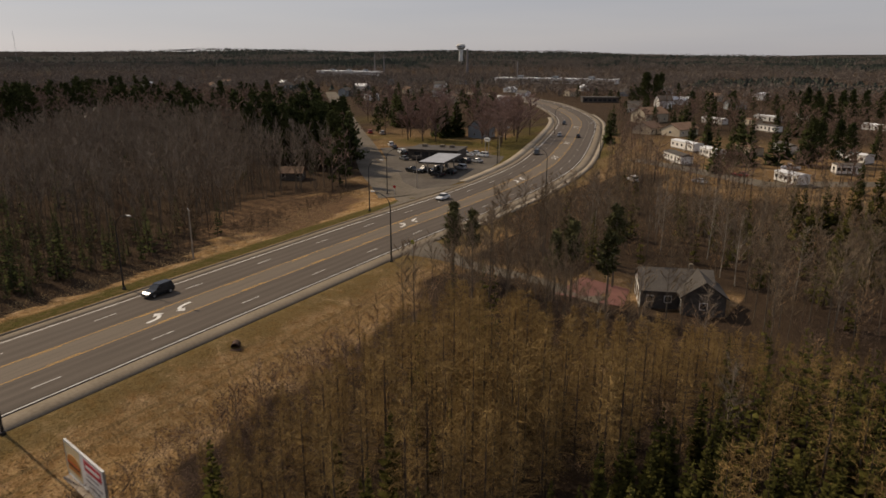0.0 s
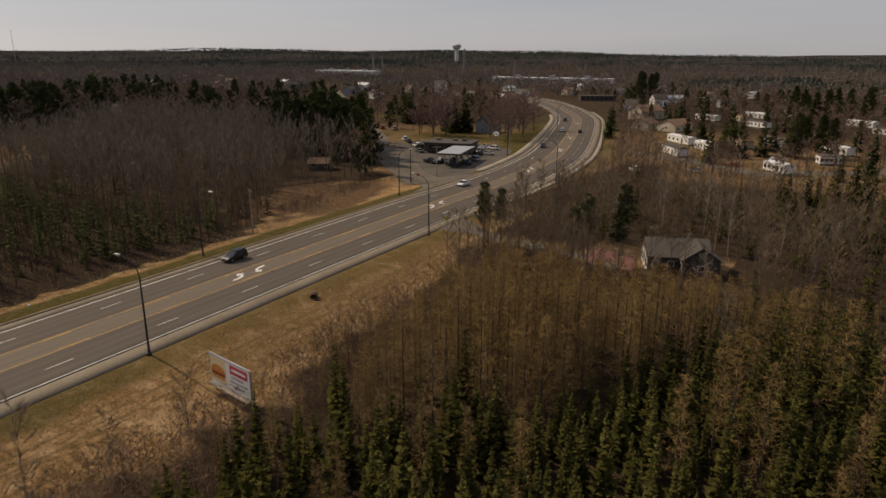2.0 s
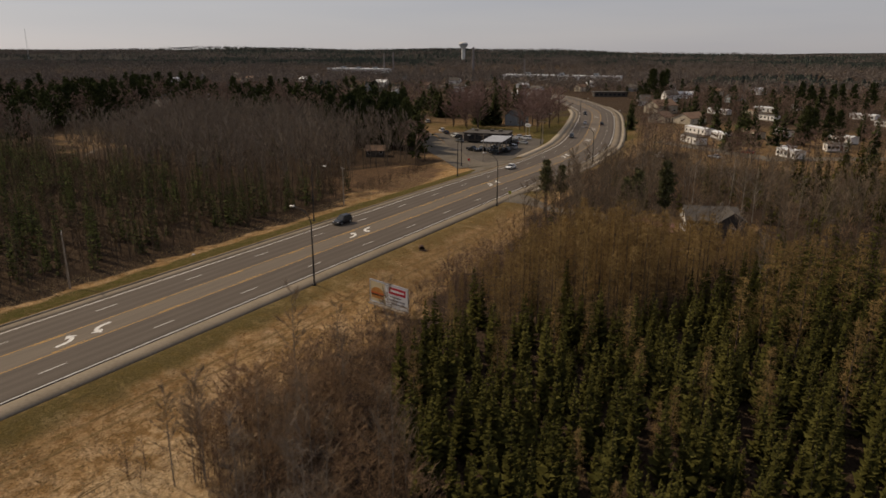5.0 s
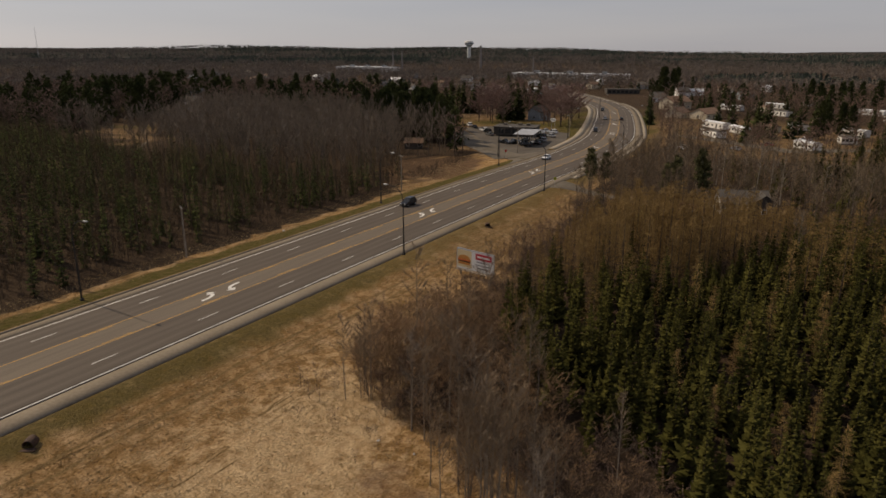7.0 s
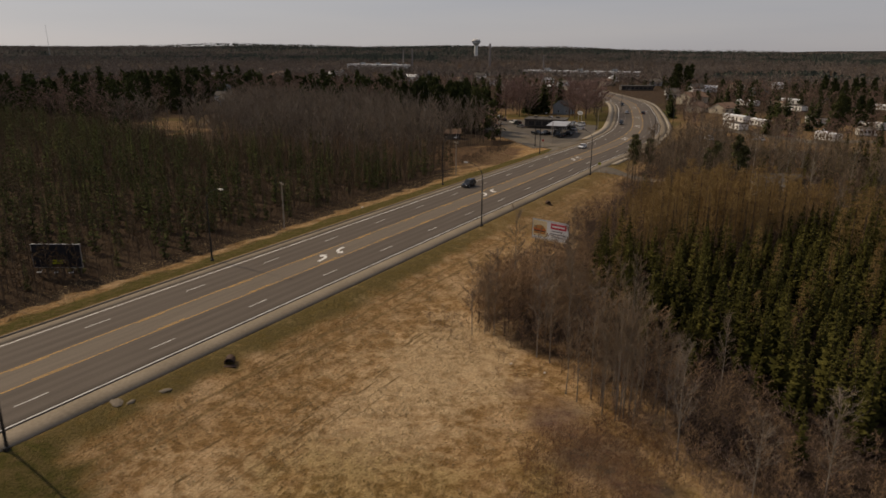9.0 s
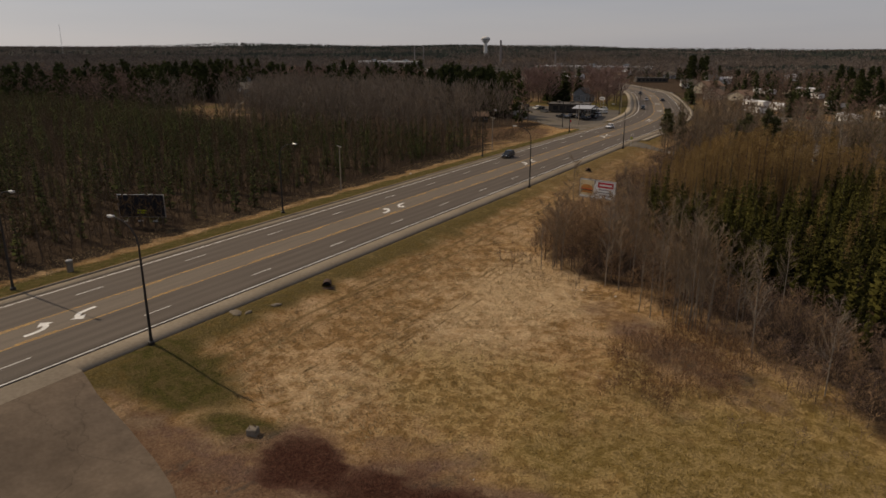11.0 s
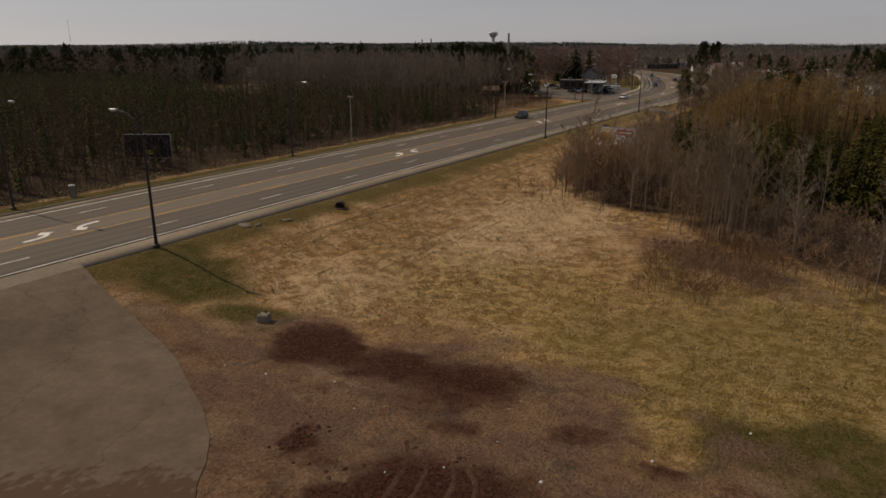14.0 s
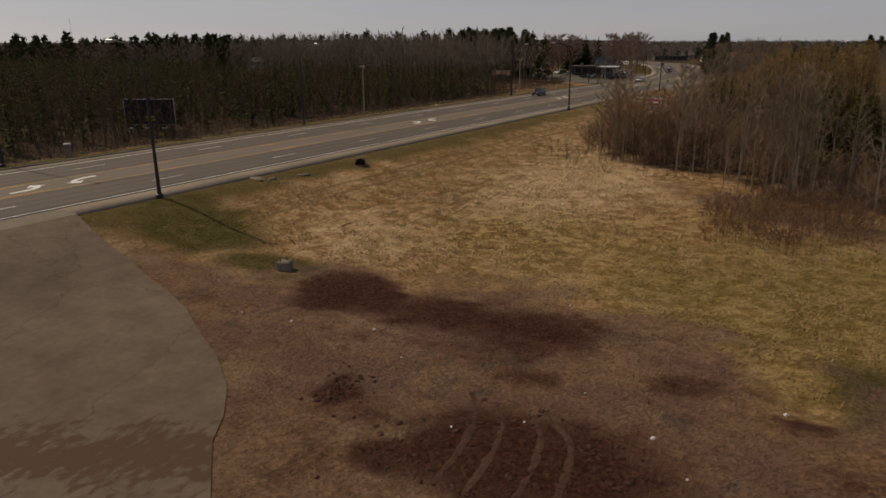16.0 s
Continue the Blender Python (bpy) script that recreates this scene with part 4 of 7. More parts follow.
def tamarack(seed, h, r, levels=17, per=7, w=0.10, sub=3):
    """A leafless larch: straight trunk, a narrow cone of fine golden-brown branches."""
    g = np.random.default_rng(seed)
    wood = [cone_tube((0, 0, -0.3), (0, 0, h * 0.6), 0.10, 0.05, 5), cone_tube((0, 0, h * 0.6), (0, 0, h), 0.05, 0.008, 4)]
    P, Q, W = [], [], []
    for k in range(levels):
        u = 0.16 + 0.82 * (k + g.random() * 0.8) / levels
        ln = r * (1 - u) ** 0.75 * g.uniform(0.75, 1.15) + 0.12
        for _ in range(per):
            az = g.random() * 6.283
            d = np.array([math.cos(az), math.sin(az), g.uniform(-0.1, 0.45)])
            L = ln * g.uniform(0.7, 1.15)
            p = np.array([0, 0, u * h])
            P.append(p)
            Q.append(p + d * L)
            W.append(w * 0.7)
            for _ in range(sub):
                t = g.uniform(0.25, 0.95)
                b = p + d * L * t
                e = d * 0.5 + g.normal(0, 0.55, 3)
                P.append(b)
                Q.append(b + e / np.linalg.norm(e) * g.uniform(0.25, 0.7))
                W.append(w * g.uniform(0.6, 1.2))
    return join(wood), slivers(np.array(P), np.array(Q), np.array(W), g)


def spruce(seed, h, r, levels=15, per=8, low=0.10, full=True):
    """A spruce: ragged tufted boughs, turned up at their tips, in whorls up to a narrow spire."""
    g = np.random.default_rng(seed)
    wood = [cone_tube((0, 0, -0.3), (0, 0, h * 0.97), 0.12, 0.012, 5)]
    V, F, n = [], [], 0
    up = np.array([0, 0, 1.0])
    for k in range(levels):
        u = low + (0.97 - low) * k / (levels - 1)
        ln = r * ((1 - u) ** 0.85 * 0.9 + 0.10 * (1 - u) ** 0.3) * g.uniform(0.78, 1.2) + 0.08
        m = max(4, int(per * (1 - 0.5 * u)))
        a0 = g.random() * 6.283
        for j in range(m):
            az = a0 + 6.283 * j / m + g.normal(0, 0.25)
            L = ln * g.uniform(0.5, 1.3)
            c, s = math.cos(az), math.sin(az)
            b = up * (u * h + g.normal(0, 0.4 * h / levels))
            dr = g.uniform(-0.40, 0.05) + 0.6 * u
            wd = (0.27 * L + 0.09) * g.uniform(0.75, 1.3)
            f, t = np.array([c, s, 0.0]), np.array([-s, c, 0.0])
            midp = b + f * L * 0.6 + up * dr * L * 0.45
            tip = b + f * L + up * (dr * L * 0.6 + 0.22 * L)
            V += [b + up * 0.06, midp + t * wd - up * 0.10 * L, tip, midp - t * wd - up * 0.10 * L, midp + up * 0.12 * L, midp + f * 0.05 - up * (0.20 * L + 0.08)]
            if full:
                F += [[n, n + 1, n + 4], [n + 1, n + 2, n + 4], [n + 2, n + 3, n + 4], [n + 3, n, n + 4], [n + 1, n + 5, n + 3]]
            else:
                F += [[n, n + 1, n + 2], [n, n + 2, n + 3]]
            n += 6
    sp = np.array([0, 0, h])
    V += [sp + [0, 0, 0.25], sp + [0.07, 0, -0.35], sp + [-0.05, 0.06, -0.35], sp + [-0.04, -0.06, -0.35]]
    F += [[n, n + 1, n + 2], [n, n + 2, n + 3], [n, n + 3, n + 1]]
    return join(wood), (np.array(V), np.array(F))


def pine(seed, h, r, low=0.35, clumps=34, per=16):
    """A tall pine: bare lower trunk, irregular boughs carrying tufts of needles."""
    g = np.random.default_rng(seed)
    wood = [cone_tube((0, 0, -0.3), (0.1, 0, h * 0.6), 0.22, 0.13, 6), cone_tube((0.1, 0, h * 0.6), (0, 0.1, h * 0.98), 0.13, 0.02, 5)]
    P, Q, W = [], [], []
    for k in range(clumps):
        u = low + (0.98 - low) * (k + g.random()) / clumps
        az = g.random() * 6.283
        prof = (1 - u) ** 0.75 * (0.6 + 0.4 * min(1, (u - low) * 6))
        L = r * prof * g.uniform(0.55, 1.2) + 0.15
        b = np.array([0, 0, u * h])
        tip = b + np.array([math.cos(az) * L, math.sin(az) * L, L * g.uniform(0.0, 0.35)])
        wood.append(cone_tube(b, tip, 0.05, 0.015, 3))
        for _ in range(per):
            t = g.uniform(0.3, 1.1)
            p = b + (tip - b) * t + g.normal(0, 0.16 * r / 2.5, 3)
            d = g.normal(0, 1, 3) + np.array([math.cos(az), math.sin(az), 0.5]) * 0.6
            P.append(p)
            Q.append(p + d / np.linalg.norm(d) * g.uniform(0.5, 1.0) * r / 3.2)
            W.append(g.uniform(4.2, 7.0) / per * r / 3.0 if per > 15 else g.uniform(0.35, 0.6) * r / 2.8)
    return join(wood[:2]), (join(wood[2:]), slivers(np.array(P), np.array(Q), np.array(W), g))


def scatter(poly, spacing, seed, keep=None, jitter=0.45):
    """Jittered places inside a polygon."""
    g = np.random.default_rng(seed)
    xs, ys = [p[0] for p in poly], [p[1] for p in poly]
    X, Y = np.meshgrid(np.arange(min(xs), max(xs), spacing), np.arange(min(ys), max(ys), spacing))
    X = X.ravel() + g.uniform(-jitter, jitter, X.size) * spacing
    Y = Y.ravel() + g.uniform(-jitter, jitter, Y.size) * spacing
    m = inside(X, Y, poly)
    if keep is not None:
        m &= keep(X, Y)
    return np.c_[X[m], Y[m]]


def flat(pr):
    """The meshes of a tree with their material: 0 wood, 1 twigs or needles."""
    wood, crown = pr
    return [(wood, 0), (crown[0], 0), (crown[1], 1)] if isinstance(crown[0], tuple) else [(wood, 0), (crown, 1)]


def crown_mesh(crown, mats):
    if not isinstance(crown[0], tuple):
        return tri_mesh("crown", *crown, [mats[1]])
    v, f = join(list(crown))
    return tri_mesh("crown", v, f, list(mats), np.r_[np.zeros(len(crown[0][1])), np.ones(len(crown[1][1]))])


def stand(name, protos, places, scale, seed, mats, label, category, size=None):
    """Many trees joined into one mesh: stuff."""
    if not len(places):
        return None
    g = np.random.default_rng(seed)
    V, F, I, n = [], [], [], 0
    z = G(places[:, 0], places[:, 1])
    pick = g.integers(0, len(protos), len(places))
    sc, an = g.uniform(*scale, len(places)), g.random(len(places)) * 6.283
    if size is not None:
        sc = sc * size(places[:, 0], places[:, 1])
    for k, pr in enumerate(protos):
        w = np.where(pick == k)[0]
        if not len(w):
            continue
        for (v, f), mi in flat(pr):
            c, s = np.cos(an[w]) * sc[w], np.sin(an[w]) * sc[w]
            x = v[None, :, 0] * c[:, None] - v[None, :, 1] * s[:, None] + places[w, 0][:, None]
            y = v[None, :, 0] * s[:, None] + v[None, :, 1] * c[:, None] + places[w, 1][:, None]
            zz = v[None, :, 2] * sc[w][:, None] + z[w][:, None]
            V.append(np.stack([x, y, zz], -1).reshape(-1, 3))
            ff = (f[None] + (np.arange(len(w)) * len(v))[:, None, None]).reshape(-1, 3) + n
            F.append(ff)
            I.append(np.full(len(ff), mi))
            n += len(w) * len(v)
    me = tri_mesh(name, np.concatenate(V), np.concatenate(F), mats, np.concatenate(I))
    return tagged(new(name, me), label, category, kind="stuff")


def things(name, protos, places, scale, seed, mats, label, category, group, size=None):
    """Trees as things of their own: trunk and crown."""
    g = np.random.default_rng(seed)
    meshes = [(tri_mesh("trunk", *p[0], [mats[0]]), crown_mesh(p[1], mats)) for p in protos]
    z = G(places[:, 0], places[:, 1])
    grow = size(places[:, 0], places[:, 1]) if size is not None else np.ones(len(places))
    for (x, y), h, k in zip(places, z, grow):
        e = empty(name, pose(x, y, h, 0, 0, g.uniform(0, 360)) @ Matrix.Scale(g.uniform(*scale) * k, 4), label=label, category=category, group=group)
        t, c = meshes[g.integers(0, len(meshes))]
        child("trunk", t, e)
        child("crown", c, e)


ASPEN = [bare_tree(10 + k, 11, 1.7, 16, 460, 0.03, 0.30, 0.07, 1.4, 5, 0.5, 0.5) for k in range(5)]
ASPEN_LO = [bare_tree(30 + k, 12, 1.9, 9, 230, 0.062, 0.30, 0.075, 1.5, 3, 0.5, 0.6) for k in range(4)]
OAK_LO = [bare_tree(40 + k, 11, 3.2, 8, 84, 0.15, 0.25, 0.14, 0.7, 3) for k in range(4)]
BUSH = [bare_tree(50 + k, 3.0, 1.2, 9, 90, 0.035, 0.05, 0.035, 1.2, 3) for k in range(4)]
BRUSH = [bare_tree(55 + k, 2.2, 1.3, 8, 150, 0.03, 0.02, 0.016, 1.2, 3) for k in range(4)]
THICK = [bare_tree(60 + k, 6.2, 2.2, 14, 460, 0.036, 0.04, 0.05, 1.1, 3) for k in range(5)]
BIRCH = [bare_tree(70 + k, 12.5, 2.3, 20, 560, 0.035, 0.25, 0.085, 1.2, 6) for k in range(3)]
TAMA = [tamarack(80 + k, 9.6, 1.5, 22, 8, 0.034, 6) for k in range(5)]
TAMA_LO = [tamarack(90 + k, 9.4, 1.55, 13, 6, 0.10, 3) for k in range(4)]
SPRUCE = [spruce(100 + k, 8.0 + 0.6 * (k % 3), 1.3, 20, 9) for k in range(6)]
SPRUCE_LO = [spruce(110 + k, 8.5, 1.4, 10, 6) for k in range(4)]
SPRUCE_FAR = [spruce(115 + k, 8.5, 1.15, 12, 6, 0.08, full=False) for k in range(4)]
SPRUCE_SLIM = [spruce(118 + k, 8.5, 1.0, 18, 6, 0.06) for k in range(4)]
TAMA_FAR = [tamarack(95 + k, 9.4, 1.35, 11, 5, 0.15, 1) for k in range(4)]
THICK_MID = [bare_tree(75 + k, 6.2, 2.2, 9, 230, 0.05, 0.05, 0.05, 1.1, 3) for k in range(4)]
THICK_LO = [bare_tree(65 + k, 6.8, 1.6, 7, 110, 0.09, 0.12, 0.06, 1.2, 3) for k in range(4)]
OAK_FAR = [bare_tree(150 + k, 11, 3.8, 5, 90, 0.20, 0.22, 0.14, 0.7, 3) for k in range(4)]
MAPLE = [bare_tree(160 + k, 11, 4.0, 20, 1300, 0.085, 0.16, 0.16, 0.8, 4) for k in range(3)]
ASPEN_MID = [bare_tree(170 + k, 11, 1.7, 8, 200, 0.055, 0.35, 0.09, 1.3, 3) for k in range(4)]
MID_SPRUCE = [spruce(145 + k, 13, 2.7, 22, 10, 0.05) for k in range(3)]
TALL_SPRUCE = [spruce(140 + k, 15, 3.7, 24, 12, 0.04) for k in range(3)]
PINE = [pine(120 + k, 16, 4.3, 0.10, 90, 26) for k in range(4)]
PINE_THIN = [pine(125 + k, 14, 3.5, 0.50, 44, 18) for k in range(3)]
PINE_LO = [pine(130 + k, 12, 4.0, 0.06, 34, 11) for k in range(4)]


def r_zone(x, y):
    """0 thicket, 1 spruce, 2 tamarack, 3 bare broadleaf, in the right-hand wood."""
    n = 6 * vnoise(x, y, 14, 31) + 3 * vnoise(x, y, 5, 32)
    edge = np.where(y < 30, x - np.interp(y, [-60, -24, -18, -12, -5, 2, 13, 30], [115, 82, 70, 61, 54, 46, 40, 39]), x - np.interp(y, [30, 60, 95], [40, 47, 60]))
    z = np.where(edge + 0.3 * n < 0, 0, 1)
    tam = (y + n - np.interp(x, [20, 45, 60, 66, 72, 78, 100], [30, 36, 42, 51, 64, 76, 88])) > 0
    z = np.where((z == 1) & tam, 2, z)
    z = np.where((y > 24) & (z == 0), 2, z)
    z = np.where((y + n > np.interp(x, [15, 45, 75, 120], [72, 72, 92, 104])), 3, z)
    return z


def not_open(x, y):
    return ~(inside(x, y, HOUSE_YARD) | inside(x, y, CLEAR_L))


pts = scatter(WOOD_R, 2.35, 1, not_open)
zr = r_zone(pts[:, 0], pts[:, 1])
gsel = np.random.default_rng(5)
u = gsel.random(len(pts))
EDGE_X = lambda y: np.interp(y, [-8, 5, 17, 30, 40, 60, 73, 86, 99], [28.5, 26.5, 26.5, 27.5, 25, 23.5, 22, 19, 15.5])
inset = np.where(pts[:, 1] > 18, pts[:, 0] - EDGE_X(pts[:, 1]) + 2.0 * vnoise(pts[:, 0], pts[:, 1], 7, 34), 50.0)


def tall_near(x, y):
    """Tamaracks: tallest in the heart of the wood, lower towards the house's yard and the verge."""
    yard = 0.36 * (97 - y) / 9.6
    verge = np.where(y > 18, 0.62 * (x - EDGE_X(y)) / 9.6, 2.0)
    return np.clip(np.minimum(np.minimum(yard, verge), np.interp(y, [12, 38], [0.82, 1.42])), 0.35, 1.42)


spr = pts[((zr == 1) & (u < 0.88)) | ((zr == 2) & (u > 0.93)) | ((zr == 0) & (u > 0.97) & (pts[:, 0] > 40)) | ((zr == 3) & (u > 0.955))]
tam = pts[((zr == 1) & (u >= 0.94)) | ((zr == 2) & (u < 0.72))]
thk = pts[((zr == 0) & (u < 0.80)) | ((zr == 2) & (u > 0.72) & (u < 0.80)) | ((zr == 3) & (u < 0.16))]
front = (pts[:, 0] > 40) & (pts[:, 0] < 72) & (pts[:, 1] > 78) & (pts[:, 1] < 99)
asp = pts[(zr == 3) & (u > 0.3) & (u < np.where(front, 0.42, 0.50))]
spr, tam = (p[np.where(p[:, 1] > 18, p[:, 0] - EDGE_X(p[:, 1]), 50) > 7.5 + 2.0 * vnoise(p[:, 0], p[:, 1], 7, 34)] for p in (spr, tam))
asp = asp[asp[:, 0] - EDGE_X(asp[:, 1]) > 6]
qd = np.random.default_rng(15)
asp = np.r_[asp, np.c_[qd.uniform(24, 47, 22), qd.uniform(84, 95.5, 22)], np.c_[qd.uniform(22, 46, 14), qd.uniform(109, 120, 14)]]
verge_brush = pts[(inset > 1.0) & (inset < 10.5) & (pts[:, 1] < 94)]
q = np.random.default_rng(14)
grove = np.r_[np.c_[q.normal(54.4, 1.9, 22), q.normal(-23.2, 1.8, 22)], np.c_[q.normal(34.2, 1.2, 5), q.normal(-14.0, 0.9, 5)], np.c_[q.uniform(40, 52, 9), q.uniform(-15, -6, 9)], pts[(zr == 0) & (u > 0.80) & (u < 0.82)]]


def split(p, k, cx, cy):
    """The k places nearest to a point of the plan, and the rest."""
    o = np.argsort(np.hypot(p[:, 0] - cx, p[:, 1] - cy))
    return p[o[:k]], p[o[k:]]


spr = spr[(spr[:, 0] > 38.5) | (spr[:, 1] > 75)]
a, b = split(spr, 300, 62, 5)
things("spruce", SPRUCE, a, (0.5, 1.06), 1, (M["bark_dark"], M["spruce"]), "dark olive-green spruce in the dense plantation", "spruce", "spruces of the plantation")
b, b2 = split(b, 450, 62, 5)
stand("spruce_stand", SPRUCE_LO, b2[::1], (0.7, 1.2), 9, (M["bark_dark"], M["spruce"]), "dense stand of olive-green spruces behind the first rows", "spruces")
stand("spruce_stand", SPRUCE, b, (0.5, 1.06), 2, (M["bark_dark"], M["spruce"]), "dense stand of olive-green spruces", "spruces")
a, b = split(tam, 300, 58, 35)
things("tamarack", TAMA, a, (0.78, 1.08), 3, (M["bark_dark"], M["twig_gold"]), "leafless golden-brown tamarack in the dense wood", "tamarack", "tamaracks of the wood", tall_near)
stand("tamarack_stand", TAMA_LO, b, (0.78, 1.08), 4, (M["bark_dark"], M["twig_gold"]), "dense stand of leafless golden-brown tamaracks", "tamaracks", tall_near)
edge_wood = scatter(FIELD_EDGE[6:15] + [(84, -36), (72, -24), (60, -14), (50, -2), (42, 10), (38, 17)], 1.9, 2)
thk = np.r_[thk, edge_wood]
fe = spline(FIELD_EDGE, 1.0)
de = np.min(np.hypot(thk[:, 0][:, None] - fe[None, :, 0], thk[:, 1][:, None] - fe[None, :, 1]), 1)
thk = thk[(de > 1.0 + 3.0 * vnoise(thk[:, 0], thk[:, 1], 6, 36)) | (thk[:, 0] < 36)]
de = np.min(np.hypot(thk[:, 0][:, None] - fe[None, :, 0], thk[:, 1][:, None] - fe[None, :, 1]), 1)
corner = np.exp(-((thk[:, 0] - 36) / 6.5) ** 2 - ((thk[:, 1] + 6) / 9) ** 2)
low_t = (corner < 0.45) & ((thk[:, 0] > 57 + 3 * vnoise(thk[:, 0], thk[:, 1], 7, 39)) & (thk[:, 1] < -8) | (de < 3.5 + 2.5 * vnoise(thk[:, 0], thk[:, 1], 6, 33)) | ((thk[:, 1] > -6) & (thk[:, 1] < 32) & (de < 10)))
a, b = split(thk[~low_t], 180, 45, -15)
things("young_tree", THICK, a, (0.45, 1.0), 5, (M["bark_dark"], M["twig_pink"]), "leafless pinkish-brown sapling at the field's edge", "sapling", "saplings of the thicket", lambda x, y: 1 + 0.42 * np.exp(-((x - 36) / 6.5) ** 2 - ((y + 6) / 9) ** 2))
stand("thicket", THICK_MID, b, (0.6, 1.2), 6, (M["bark_dark"], M["twig_pink"]), "leafless brown thicket under the trees", "thicket")
a, b = split(thk[low_t], 150, 52, -22)
things("young_tree", THICK, a, (0.3, 0.62), 34, (M["bark_dark"], M["twig_pink"]), "low leafless brown sapling in dry grass", "sapling", "saplings of the thicket")
if len(b):
    stand("thicket", THICK_MID, b, (0.3, 0.6), 35, (M["bark_dark"], M["twig_pink"]), "low leafless brown thicket at the field's edge", "thicket")
stand("thicket", THICK_MID, verge_brush, (0.3, 0.62), 39, (M["bark_dark"], M["twig_red"]), "low leafless reddish brush between the verge and the wood", "thicket", lambda x, y: 0.5 + 0.055 * np.clip(x - EDGE_X(y), 0, 12))
things("aspen", ASPEN, grove, (0.76, 1.12), 36, (M["bark_aspen"], M["twig_olive"]), "slender leafless aspen with a pale trunk", "aspen", "aspens at the field's edge")
a, b = split(asp, 220, 60, 60)
b = np.r_[b, a[a[:, 1] >= 132]]
things("aspen", ASPEN, a[a[:, 1] < 132], (0.75, 1.3), 7, (M["bark_grey"], M["twig_olive"]), "leafless grey-brown aspen with fine upright twigs", "aspen", "aspens of the wood")
nearb = b[:, 1] < 132
stand("aspen_stand", ASPEN_MID, b[nearb], (0.7, 1.25), 37, (M["bark_grey"], M["twig_olive"]), "tall leafless grey-brown aspens round the house", "aspens")
stand("aspen_stand", ASPEN_MID, b[~nearb], (0.65, 1.1), 8, (M["bark_grey"], M["twig_olive"]), "leafless grey-brown aspen wood", "aspens")

# left-hand wood
def in_view(x, y):
    return not_open(x, y) & (y > -112 + (40 - x) * 0.40) & ~((np.abs(x + 62) < 9) & (np.abs(y - 149) < 8))


def left_zone(x, y):
    """1 low mixed conifers, 2 tall aspens, 3 other broadleaf."""
    n = 10 * vnoise(x, y, 30, 41) + 4 * vnoise(x, y, 9, 42)
    low = y + 0.45 * n < np.interp(x, [-240, -150, -90, -70, -50, -39, -34], [100, 86, 74, 73, 78, 90, 104])
    tall = ~low & (x + n > -180 - 0.3 * (y - 100)) & (y + n < np.interp(x, [-200, -120, -60, -30], [185, 200, 165, 130]))
    return np.where(low, 1, np.where(tall, 2, 3))


pl = scatter(WOOD_L, 2.3, 21, lambda x, y: in_view(x, y) & (left_zone(x, y) == 1))
u = gsel.random(len(pl))
foot = pl[:, 0] > -28.5 - 3 * vnoise(pl[:, 0], pl[:, 1], 12, 43)
sl = pl[(~foot & (u < 0.26 + 0.16 * vnoise(pl[:, 0], pl[:, 1], 22, 45))) | (foot & (u < 0.14))]
tl = pl[(~foot & (u > 0.42) & (u < 0.93)) | (foot & (u > 0.90))]
kl = pl[(foot & (u > 0.14) & (u < 0.92)) | (~foot & (u > 0.95))]
sn, sl = split(sl, 420, -30, 0)
# pine-coloured spruces and dark tamaracks: the backlit wood's shade put into their colour
stand("spruce_stand", SPRUCE_SLIM, sn, (0.5, 1.2), 11, (M["bark_dark"], M["pine"]), "slim dark green spruces beside the highway", "spruces")
stand("spruce_stand", SPRUCE_FAR, sl, (0.55, 1.25), 12, (M["bark_dark"], M["pine"]), "low dark green spruces in the roadside wood", "spruces")
stand("tamarack_stand", TAMA_FAR, tl, (0.5, 0.95), 13, (M["bark_dark"], M["twig_brown"]), "leafless brown tamaracks across the highway", "tamaracks")
stand("thicket", THICK_LO, kl, (0.7, 1.2), 27, (M["bark_dark"], M["twig_brown"]), "leafless dark brown thicket at the wood's foot", "thicket")
pl = scatter(WOOD_L, 3.5, 28, lambda x, y: in_view(x, y) & (left_zone(x, y) == 2))
u = gsel.random(len(pl))
stand("aspen_stand", ASPEN_LO, pl[u < 0.86], (0.9, 1.38), 14, (M["bark_grey"], M["twig_grey"]), "tall leafless grey aspen wood", "aspens")
stand("spruce_stand", SPRUCE_FAR, pl[u > 0.975], (0.8, 1.5), 29, (M["bark_dark"], M["pine"]), "dark spruces among the aspens", "spruces")
pl = scatter(WOOD_L, 5.2, 30, lambda x, y: in_view(x, y) & (left_zone(x, y) == 3))
u = gsel.random(len(pl))
stand("broadleaf_stand", OAK_FAR, pl[u < 0.74], (0.9, 1.5), 15, (M["bark_dark"], M["twig_red"]), "leafless reddish-brown broadleaf wood", "trees")
stand("pine_stand", PINE_LO, pl[(u > 0.84) & (vnoise(pl[:, 0], pl[:, 1], 45, 44) > -0.3)], (1.05, 1.72), 33, (M["bark_dark"], M["pine"]), "dark evergreens in the broadleaf wood", "pines")

# tall pines
g = np.random.default_rng(55)
PINE_SPOTS = np.r_[np.c_[g.uniform(-98, -58, 70), g.uniform(166, 214, 70)], np.c_[g.uniform(-330, -222, 46), g.uniform(166, 290, 46)], np.c_[g.uniform(-128, -104, 10), g.uniform(196, 236, 10)]]
PINE_SPOTS = PINE_SPOTS[np.array([np.min(np.hypot(SIDE[:, 0] - x, SIDE[:, 1] - y)) > 6.6 for x, y in PINE_SPOTS])]
PINE_SPOTS = PINE_SPOTS[~inside(PINE_SPOTS[:, 0], PINE_SPOTS[:, 1], CLEAR_L)]
